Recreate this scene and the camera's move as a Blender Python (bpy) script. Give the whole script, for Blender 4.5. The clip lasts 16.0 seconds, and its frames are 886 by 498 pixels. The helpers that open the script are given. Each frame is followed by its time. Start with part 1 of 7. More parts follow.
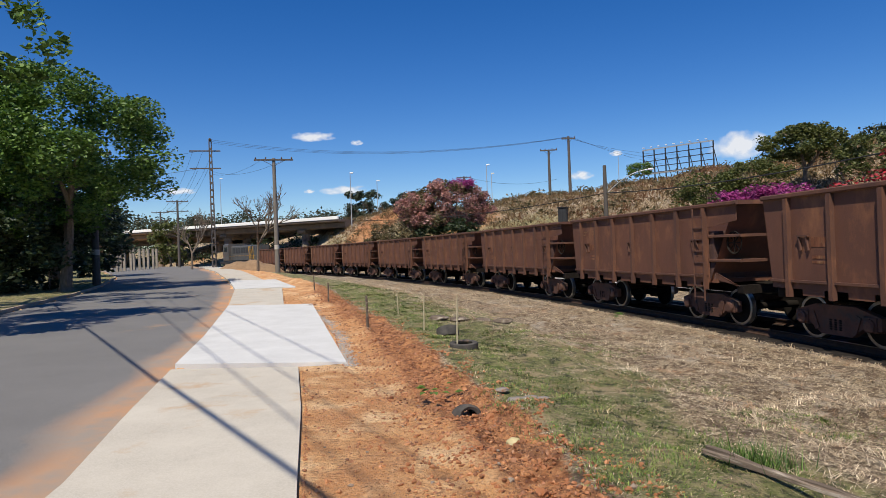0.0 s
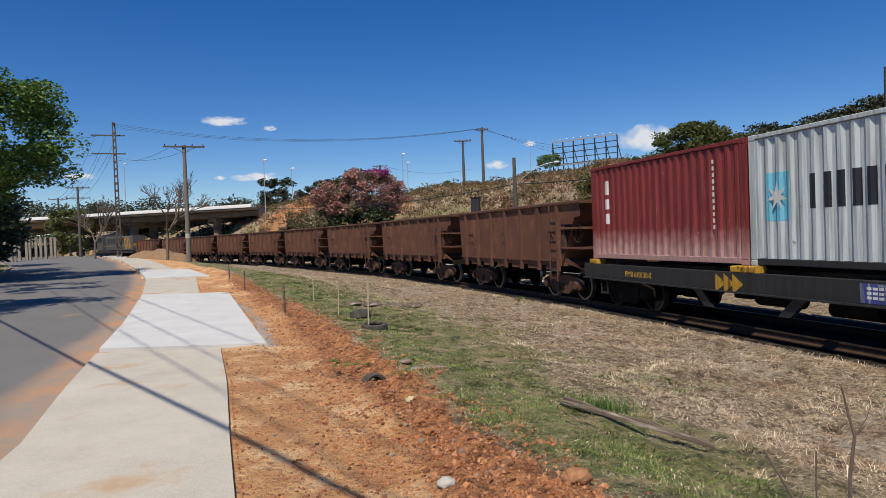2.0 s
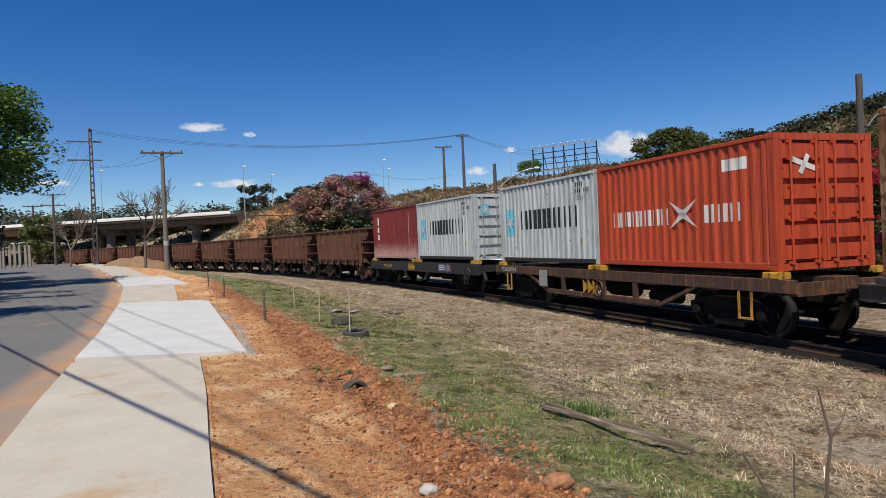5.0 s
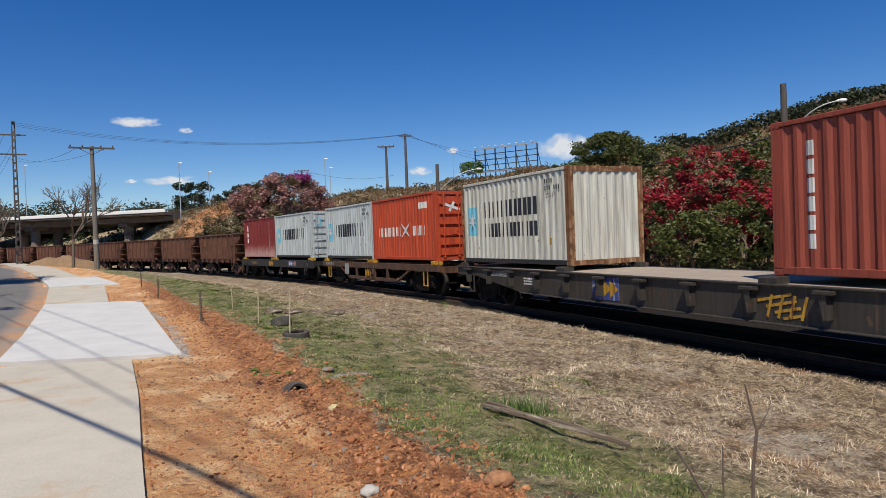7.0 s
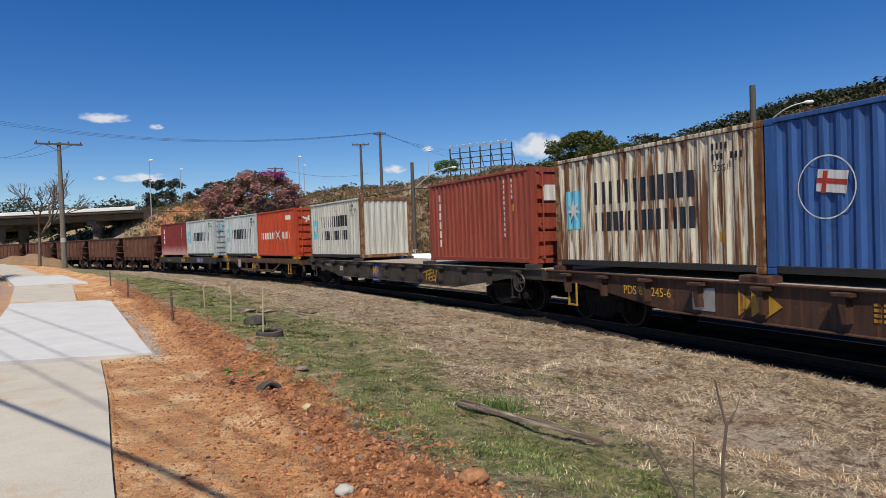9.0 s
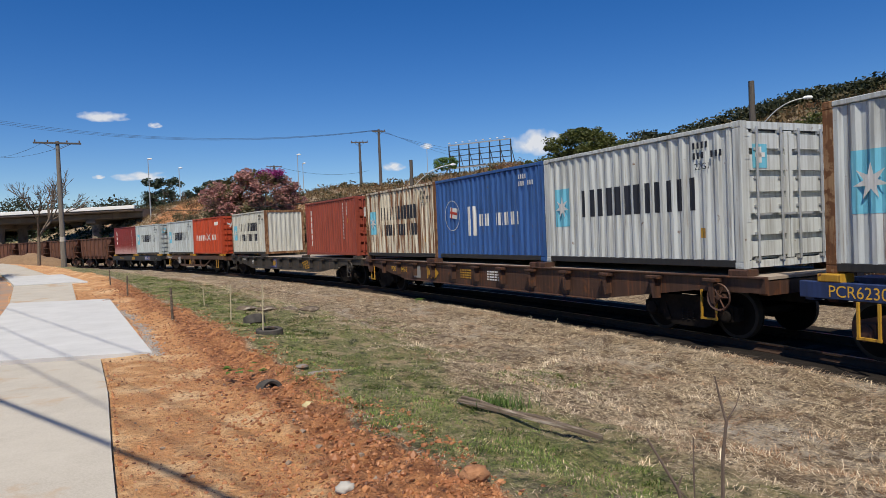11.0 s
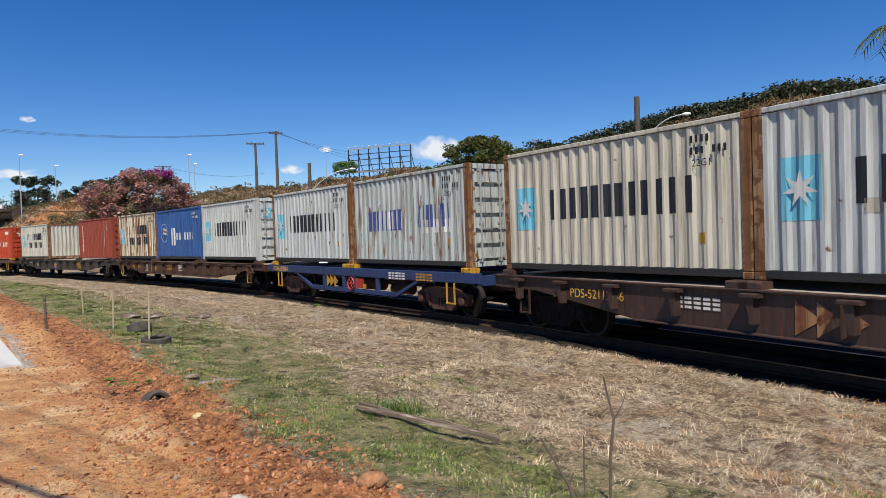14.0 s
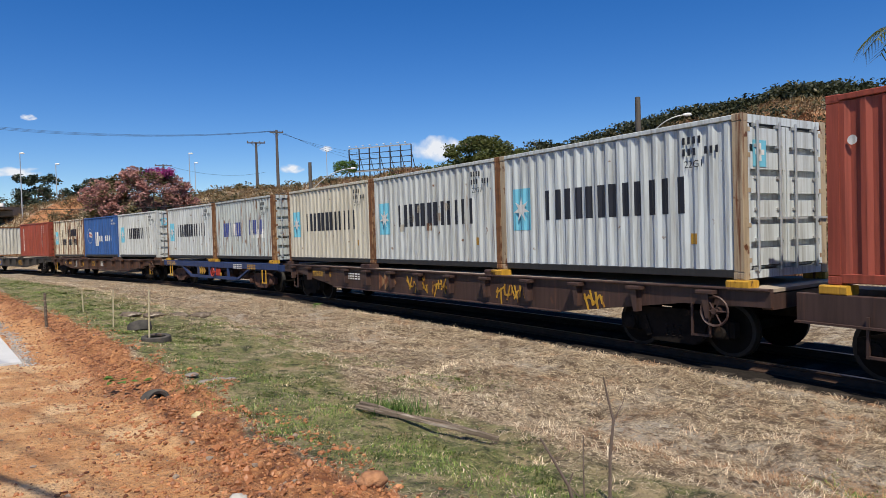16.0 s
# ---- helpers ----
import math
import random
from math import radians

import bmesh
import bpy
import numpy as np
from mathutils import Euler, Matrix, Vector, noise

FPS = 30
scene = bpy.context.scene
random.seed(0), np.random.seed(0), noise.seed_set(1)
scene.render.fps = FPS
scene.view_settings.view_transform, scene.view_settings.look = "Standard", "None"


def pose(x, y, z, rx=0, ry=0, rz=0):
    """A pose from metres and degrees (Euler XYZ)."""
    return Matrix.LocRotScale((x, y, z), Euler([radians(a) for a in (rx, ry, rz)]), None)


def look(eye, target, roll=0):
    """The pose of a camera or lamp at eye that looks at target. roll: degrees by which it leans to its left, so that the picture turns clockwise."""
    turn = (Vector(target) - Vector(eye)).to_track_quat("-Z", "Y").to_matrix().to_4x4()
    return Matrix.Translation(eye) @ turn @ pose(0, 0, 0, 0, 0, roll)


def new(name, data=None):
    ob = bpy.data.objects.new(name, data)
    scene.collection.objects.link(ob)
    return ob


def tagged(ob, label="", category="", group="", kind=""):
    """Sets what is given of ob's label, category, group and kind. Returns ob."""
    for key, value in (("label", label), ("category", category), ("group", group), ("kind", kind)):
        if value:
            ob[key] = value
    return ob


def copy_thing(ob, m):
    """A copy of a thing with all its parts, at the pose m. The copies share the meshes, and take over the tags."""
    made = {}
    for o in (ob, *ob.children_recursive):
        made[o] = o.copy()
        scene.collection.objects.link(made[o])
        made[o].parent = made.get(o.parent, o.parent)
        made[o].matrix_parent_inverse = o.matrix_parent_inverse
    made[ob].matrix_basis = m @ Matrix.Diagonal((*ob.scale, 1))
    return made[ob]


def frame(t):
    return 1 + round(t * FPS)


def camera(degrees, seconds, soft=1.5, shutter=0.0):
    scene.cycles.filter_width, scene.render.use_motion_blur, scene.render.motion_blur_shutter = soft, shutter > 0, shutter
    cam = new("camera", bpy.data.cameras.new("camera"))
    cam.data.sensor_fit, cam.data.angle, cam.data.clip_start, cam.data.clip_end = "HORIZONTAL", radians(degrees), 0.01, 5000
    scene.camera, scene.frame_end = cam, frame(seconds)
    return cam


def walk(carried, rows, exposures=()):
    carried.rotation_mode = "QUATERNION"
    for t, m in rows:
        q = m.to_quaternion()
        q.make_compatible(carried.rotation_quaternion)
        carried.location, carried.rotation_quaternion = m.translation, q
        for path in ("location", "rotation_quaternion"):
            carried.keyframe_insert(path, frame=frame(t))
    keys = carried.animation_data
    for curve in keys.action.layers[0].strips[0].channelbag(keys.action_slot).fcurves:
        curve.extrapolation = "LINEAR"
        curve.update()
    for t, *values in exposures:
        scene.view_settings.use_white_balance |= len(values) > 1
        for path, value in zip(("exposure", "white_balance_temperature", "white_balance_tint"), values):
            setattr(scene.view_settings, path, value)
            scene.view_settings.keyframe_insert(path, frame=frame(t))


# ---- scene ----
cam = camera(67.2, 16.0, soft=0.6)
# seconds, place, yaw, pitch, roll
PATH = [
    (0.0, -0.159, 1.097, 1.573, 4.44, 0.14, 2.18),
    (0.5, -0.071, 0.617, 1.575, 2.23, -0.21, 2.12),
    (1.0, 0.0, 0.0, 1.6, 0.72, -0.43, 2.26),
    (1.5, 0.0, 0.0, 1.6, -0.79, -0.6, 2.21),
    (2.0, 0.0, 0.0, 1.6, -2.7, -1.14, 2.21),
    (2.5, 0.0, 0.0, 1.6, -3.33, -1.03, 2.21),
    (3.0, 0.0, 0.0, 1.6, -3.5, -0.38, 2.63),
    (3.5, 0.0, 0.0, 1.6, -3.58, -0.4, 2.57),
    (6.0, 0.0, 0.0, 1.6, -6.79, -0.89, 2.32),
    (6.5, 0.0, 0.0, 1.6, -8.88, -0.83, 2.02),
    (7.0, 0.0, 0.0, 1.6, -9.27, -0.88, 2.2),
    (7.5, 0.0, 0.0, 1.6, -9.31, -0.87, 2.0),
    (8.0, 0.0, 0.0, 1.6, -9.84, -0.74, 1.9),
    (8.5, 0.0, 0.0, 1.6, -10.55, -0.79, 2.09),
    (9.0, 0.0, 0.0, 1.6, -11.43, -1.1, 2.14),
    (11.5, 0.0, 0.0, 1.6, -11.58, -1.36, 2.53),
    (12.0, 0.0, 0.0, 1.6, -12.99, -1.35, 2.51),
    (12.5, 0.0, 0.0, 1.6, -16.41, -1.2, 2.1),
    (13.0, 0.0, 0.0, 1.6, -18.27, -1.0, 1.78),
    (13.5, 0.0, 0.0, 1.6, -19.55, -1.15, 1.62),
    (14.0, 0.0, 0.0, 1.6, -20.11, -1.22, 1.97),
    (14.5, 0.0, 0.0, 1.6, -20.18, -1.26, 2.03),
    (15.0, 0.0, 0.0, 1.6, -20.16, -1.18, 1.99),
    (15.5, 0.0, 0.0, 1.6, -20.45, -1.45, 1.88),
    (16.0, 0.0, 0.0, 1.6, -20.08, -1.24, 1.75),
]
walk(cam, [(t, pose(x, y, z, 90 + p, r, w)) for t, x, y, z, w, p, r in PATH],
     exposures=[(0.0, 0.16), (0.9, 0.0), (11.0, 0.0), (12.5, 0.04), (13.5, 0.2), (14.0, 0.22), (16.0, 0.22)])

# ---- world, sun, exposure ----
SUN_AZ, SUN_EL = 196.0, 57.0           # compass from +y, clockwise; height above the horizon
world = bpy.data.worlds.new("sky")
scene.world = world
world.use_nodes = True
wn = world.node_tree.nodes
sky = wn.new("ShaderNodeTexSky")
sky.sky_type, sky.sun_disc = 'NISHITA', False
sky.sun_elevation, sky.sun_rotation = radians(SUN_EL), radians(SUN_AZ)
sky.altitude, sky.air_density, sky.dust_density, sky.ozone_density = 1000, 1.0, 0.0, 4.0
wn["Background"].inputs["Strength"].default_value = 0.097
tone = wn.new("ShaderNodeHueSaturation")
tone.inputs["Saturation"].default_value, tone.inputs["Hue"].default_value = 1.35, 0.512
world.node_tree.links.new(sky.outputs[0], tone.inputs["Color"])
world.node_tree.links.new(tone.outputs[0], wn["Background"].inputs[0])
sun_way = Vector((math.sin(radians(SUN_AZ)) * math.cos(radians(SUN_EL)), math.cos(radians(SUN_AZ)) * math.cos(radians(SUN_EL)), math.sin(radians(SUN_EL))))
sun = new("sun", bpy.data.lights.new("sun", 'SUN'))
sun.data.energy, sun.data.angle, sun.data.color = 5.0, radians(0.53), (1.0, 0.915, 0.765)
sun.matrix_world = look(sun_way * 50, (0, 0, 0))


# ---- materials ----
def surf(name, c1, c2, scale=3.0, rough=0.8, metal=0.0, bump=0.2, bump_scale=40.0, c3=None, stain=0.5, stain_scale=1.0,
         stretch=(1, 1, 1), fine=None, spread=0.0, depth=0.02, edge=0.1):
    """Two tones mixed by noise, fine grain, optional stains c3 above the threshold `stain`, relief."""
    m = bpy.data.materials.new(name)
    m.use_nodes = True
    n, l = m.node_tree.nodes, m.node_tree.links
    b = n["Principled BSDF"]
    b.inputs["Roughness"].default_value, b.inputs["Metallic"].default_value = rough, metal
    tc = n.new("ShaderNodeTexCoord")
    mp = n.new("ShaderNodeMapping")
    mp.inputs["Scale"].default_value = stretch
    l.new(tc.outputs["Object"], mp.inputs[0])

    def tex(sc, detail=6, src=mp):
        t = n.new("ShaderNodeTexNoise")
        t.inputs["Scale"].default_value, t.inputs["Detail"].default_value = sc, detail
        t.inputs["Roughness"].default_value = 0.65
        l.new(src.outputs[0], t.inputs["Vector"])
        return t

    def mix(f, a, bb, kind='MIX'):
        x = n.new("ShaderNodeMix")
        x.data_type, x.blend_type = 'RGBA', kind
        for s, v in ((x.inputs[0], f), (x.inputs[6], a), (x.inputs[7], bb)):
            if hasattr(v, "links"):
                l.new(v, s)
            elif isinstance(v, (int, float)):
                s.default_value = v
            else:
                s.default_value = (*v, 1)
        return x.outputs[2]

    def ramp(src, lo, hi):
        r = n.new("ShaderNodeMapRange")
        r.inputs[1].default_value, r.inputs[2].default_value = lo, hi
        l.new(src, r.inputs[0])
        return r.outputs[0]

    t1 = tex(scale)
    col = mix(ramp(t1.outputs[0], 0.3, 0.7), c1, c2)
    if fine:
        t2 = tex(bump_scale, 3)
        col = mix(ramp(t2.outputs[0], 0.35, 0.65), col, mix(0.5, col, fine))
    if c3:
        t3 = tex(stain_scale, 8)
        col = mix(ramp(t3.outputs[0], stain, stain + edge), col, c3)
    if spread:
        oi = n.new("ShaderNodeObjectInfo")
        col = mix(ramp(oi.outputs["Random"], -1.0 / spread, 1.0 / spread), col, mix(0.5, col, (0.02, 0.02, 0.02)))
    l.new(col, b.inputs["Base Color"])
    if bump:
        bp = n.new("ShaderNodeBump")
        bp.inputs["Strength"].default_value, bp.inputs["Distance"].default_value = bump, depth
        tb = tex(bump_scale, 5)
        l.new(tb.outputs[0], bp.inputs["Height"])
        l.new(bp.outputs[0], b.inputs["Normal"])
    return m


def paint(name, c, rust_amt=0.62, fade=0.75, rust=(0.16, 0.055, 0.02), rough=0.55, edge=0.1, run=1.0, bleach=None):
    """Weathered steel paint: faded patches, vertical rust runs and rust blooms."""
    m = surf(name, c, tuple(v * fade for v in c), 1.2, rough, 0.0, 0.12, 60, rust, rust_amt - 0.03, 1.6, (6.0, 6.0, 0.28), fine=tuple(min(1, v * 1.1) for v in c), edge=edge)
    n, l = m.node_tree.nodes, m.node_tree.links
    b = n["Principled BSDF"]
    base = b.inputs["Base Color"].links[0].from_socket
    tc = n.new("ShaderNodeTexCoord")
    t = n.new("ShaderNodeTexNoise")
    t.inputs["Scale"].default_value, t.inputs["Detail"].default_value = 5.0, 10
    ms = n.new("ShaderNodeMapping")
    ms.inputs["Scale"].default_value = (1.0, 1.0, run)
    l.new(tc.outputs["Object"], ms.inputs[0])
    l.new(ms.outputs[0], t.inputs["Vector"])
    r = n.new("ShaderNodeMapRange")
    r.inputs[1].default_value, r.inputs[2].default_value = rust_amt + 0.03, rust_amt + 0.03 + edge * 0.6
    l.new(t.outputs[0], r.inputs[0])
    x = n.new("ShaderNodeMix")
    x.data_type = 'RGBA'
    l.new(r.outputs[0], x.inputs[0])
    l.new(base, x.inputs[6])
    x.inputs[7].default_value = (*[v * 0.8 for v in rust], 1)
    if bleach:
        # paint chalked pale along the foot of the panels
        sx = n.new("ShaderNodeSeparateXYZ")
        l.new(tc.outputs["Object"], sx.inputs[0])
        ad = n.new("ShaderNodeMath")
        ad.operation = 'MULTIPLY_ADD'
        l.new(t.outputs[0], ad.inputs[0])
        ad.inputs[1].default_value = 0.7
        l.new(sx.outputs[2], ad.inputs[2])
        rb = n.new("ShaderNodeMapRange")
        rb.inputs[1].default_value, rb.inputs[2].default_value, rb.inputs[3].default_value, rb.inputs[4].default_value = 0.55, 1.15, 0.75, 0.0
        l.new(ad.outputs[0], rb.inputs[0])
        xb = n.new("ShaderNodeMix")
        xb.data_type = 'RGBA'
        l.new(rb.outputs[0], xb.inputs[0])
        l.new(x.outputs[2], xb.inputs[6])
        xb.inputs[7].default_value = (*bleach, 1)
        x = xb
    # grey-brown dirt washed down in streaks
    mp = n.new("ShaderNodeMapping")
    mp.inputs["Scale"].default_value = (7.0, 7.0, 0.35)
    l.new(tc.outputs["Object"], mp.inputs[0])
    t2 = n.new("ShaderNodeTexNoise")
    t2.inputs["Scale"].default_value, t2.inputs["Detail"].default_value = 2.0, 8
    l.new(mp.outputs[0], t2.inputs["Vector"])
    r2 = n.new("ShaderNodeMapRange")
    r2.inputs[1].default_value, r2.inputs[2].default_value, r2.inputs[4].default_value = 0.44, 0.70, 0.85
    l.new(t2.outputs[0], r2.inputs[0])
    y = n.new("ShaderNodeMix")
    y.data_type, y.blend_type = 'RGBA', 'MULTIPLY'
    l.new(r2.outputs[0], y.inputs[0])
    l.new(x.outputs[2], y.inputs[6])
    y.inputs[7].default_value = (0.54, 0.51, 0.47, 1)
    l.new(y.outputs[2], b.inputs["Base Color"])
    return m


def leafy(name, c1, c2, c3=None, amount=0.5, scale=1.5, light=0.3, mottle=0.0):
    """Leaves or blades: colour varies leaf by leaf and in patches; light passes through."""
    m = bpy.data.materials.new(name)
    m.use_nodes = True
    n, l = m.node_tree.nodes, m.node_tree.links
    b = n["Principled BSDF"]
    b.inputs["Roughness"].default_value = 0.55
    g = n.new("ShaderNodeNewGeometry")
    x = n.new("ShaderNodeMix")
    x.data_type = 'RGBA'
    x.inputs[6].default_value, x.inputs[7].default_value = (*c1, 1), (*c2, 1)
    l.new(g.outputs["Random Per Island"], x.inputs[0])
    col = x.outputs[2]
    if c3:
        tc = n.new("ShaderNodeTexCoord")
        t = n.new("ShaderNodeTexNoise")
        t.inputs["Scale"].default_value, t.inputs["Detail"].default_value = scale, 4
        l.new(tc.outputs["Object"], t.inputs["Vector"])
        r = n.new("ShaderNodeMapRange")
        r.inputs[1].default_value, r.inputs[2].default_value = amount, amount + 0.08
        l.new(t.outputs[0], r.inputs[0])
        y = n.new("ShaderNodeMix")
        y.data_type = 'RGBA'
        y.inputs[7].default_value = (*c3, 1)
        l.new(col, y.inputs[6])
        l.new(r.outputs[0], y.inputs[0])
        col = y.outputs[2]
    if mottle:
        # darker and paler tussocks
        tc2 = n.new("ShaderNodeTexCoord")
        t2 = n.new("ShaderNodeTexNoise")
        t2.inputs["Scale"].default_value, t2.inputs["Detail"].default_value = mottle, 3
        l.new(tc2.outputs["Object"], t2.inputs["Vector"])
        r2 = n.new("ShaderNodeMapRange")
        r2.inputs[1].default_value, r2.inputs[2].default_value, r2.inputs[4].default_value = 0.46, 0.60, 0.9
        l.new(t2.outputs[0], r2.inputs[0])
        k = n.new("ShaderNodeMix")
        k.data_type, k.blend_type = 'RGBA', 'MULTIPLY'
        l.new(r2.outputs[0], k.inputs[0])
        l.new(col, k.inputs[6])
        k.inputs[7].default_value = (0.48, 0.41, 0.34, 1)
        col = k.outputs[2]
    l.new(col, b.inputs["Base Color"])
    tr = n.new("ShaderNodeBsdfTranslucent")
    l.new(col, tr.inputs[0])
    ms = n.new("ShaderNodeMixShader")
    ms.inputs[0].default_value = light
    l.new(b.outputs[0], ms.inputs[1])
    l.new(tr.outputs[0], ms.inputs[2])
    l.new(ms.outputs[0], n["Material Output"].inputs[0])
    return m


def ground_material():
    """Red earth, green grass, straw and stones, placed by the mesh's zone attribute and broken up by noise."""
    m = bpy.data.materials.new("ground_earth")
    m.use_nodes = True
    n, l = m.node_tree.nodes, m.node_tree.links
    b = n["Principled BSDF"]
    b.inputs["Roughness"].default_value = 0.95
    at = n.new("ShaderNodeVertexColor")
    at.layer_name = "zone"
    sp = n.new("ShaderNodeSeparateColor")
    l.new(at.outputs[0], sp.inputs[0])
    tc = n.new("ShaderNodeTexCoord")

    def tex(sc, detail=6):
        t = n.new("ShaderNodeTexNoise")
        t.inputs["Scale"].default_value, t.inputs["Detail"].default_value, t.inputs["Roughness"].default_value = sc, detail, 0.65
        l.new(tc.outputs["Object"], t.inputs["Vector"])
        return t.outputs[0]

    def two(f, a, c, lo=0.35, hi=0.65):
        r = n.new("ShaderNodeMapRange")
        r.inputs[1].default_value, r.inputs[2].default_value = lo, hi
        l.new(f, r.inputs[0])
        x = n.new("ShaderNodeMix")
        x.data_type = 'RGBA'
        l.new(r.outputs[0], x.inputs[0])
        for s, v in ((x.inputs[6], a), (x.inputs[7], c)):
            if hasattr(v, "links"):
                l.new(v, s)
            else:
                s.default_value = (*v, 1)
        return x.outputs[2]

    big, mid, fine, grit = tex(0.5), tex(2.2), tex(14), tex(60, 3)
    earth = two(mid, (0.52, 0.235, 0.085), (0.76, 0.43, 0.19))
    earth = two(big, earth, (0.62, 0.285, 0.11), 0.45, 0.7)
    earth = two(tex(1.1), earth, (0.84, 0.58, 0.32), 0.50, 0.66)
    earth = two(tex(6.0), earth, (0.30, 0.13, 0.055), 0.57, 0.70)
    earth = two(grit, earth, (0.68, 0.48, 0.30), 0.55, 0.75)
    earth = two(tex(30, 4), earth, (0.34, 0.15, 0.062), 0.58, 0.70)
    green = two(fine, (0.075, 0.09, 0.024), (0.26, 0.26, 0.095))
    green = two(tex(24, 4), green, (0.36, 0.31, 0.15), 0.55, 0.66)
    green = two(mid, green, (0.36, 0.285, 0.16), 0.48, 0.60)
    green = two(tex(5.5, 4), green, (0.05, 0.055, 0.02), 0.52, 0.64)
    straw = two(fine, (0.08, 0.053, 0.03), (0.50, 0.38, 0.24))
    straw = two(mid, straw, (0.21, 0.135, 0.08), 0.5, 0.75)
    straw = two(tex(0.8), straw, (0.44, 0.39, 0.32), 0.52, 0.66)
    straw = two(tex(26, 4), straw, (0.66, 0.54, 0.36), 0.52, 0.62)
    straw = two(tex(19, 4), straw, (0.10, 0.068, 0.04), 0.55, 0.66)
    straw = two(tex(5.0, 4), straw, (0.13, 0.085, 0.05), 0.50, 0.62)
    # stones by the rails are dark, holding part of the train's shade
    stone = two(grit, (0.03, 0.025, 0.02), (0.20, 0.17, 0.14))
    dug = two(tex(7.0, 8), (0.20, 0.07, 0.026), (0.55, 0.25, 0.10), 0.38, 0.60)
    dug = two(tex(22, 5), dug, (0.66, 0.36, 0.18), 0.56, 0.68)
    dug = two(tex(13, 5), dug, (0.085, 0.03, 0.014), 0.58, 0.68)
    turned = n.new("ShaderNodeVertexColor")
    turned.layer_name = "turned"
    td = n.new("ShaderNodeSeparateColor")
    l.new(turned.outputs[0], td.inputs[0])
    wk = n.new("ShaderNodeMath")
    wk.operation = 'MULTIPLY_ADD'
    l.new(mid, wk.inputs[0])
    wk.inputs[1].default_value = 0.8
    l.new(td.outputs[0], wk.inputs[2])
    earth = two(wk.outputs[0], earth, dug, 0.72, 1.0)

    def over(col, chan, col2):
        a = n.new("ShaderNodeMath")
        a.operation = 'ADD'
        l.new(sp.outputs[chan], a.inputs[0])
        s = n.new("ShaderNodeMath")
        s.operation = 'MULTIPLY_ADD'
        l.new(mid, s.inputs[0])
        s.inputs[1].default_value, s.inputs[2].default_value = 0.7, -0.35
        l.new(s.outputs[0], a.inputs[1])
        return two(a.outputs[0], col, col2, 0.42, 0.58)
    col = over(straw, 0, earth)
    col = over(col, 1, green)
    col = over(col, 2, stone)
    l.new(col, b.inputs["Base Color"])
    bp = n.new("ShaderNodeBump")
    bp.inputs["Strength"].default_value, bp.inputs["Distance"].default_value = 1.0, 0.12
    l.new(fine, bp.inputs["Height"])
    bp2 = n.new("ShaderNodeBump")
    bp2.inputs["Strength"].default_value, bp2.inputs["Distance"].default_value = 0.5, 0.012
    l.new(grit, bp2.inputs["Height"])
    l.new(bp.outputs[0], bp2.inputs["Normal"])
    l.new(bp2.outputs[0], b.inputs["Normal"])
    return m


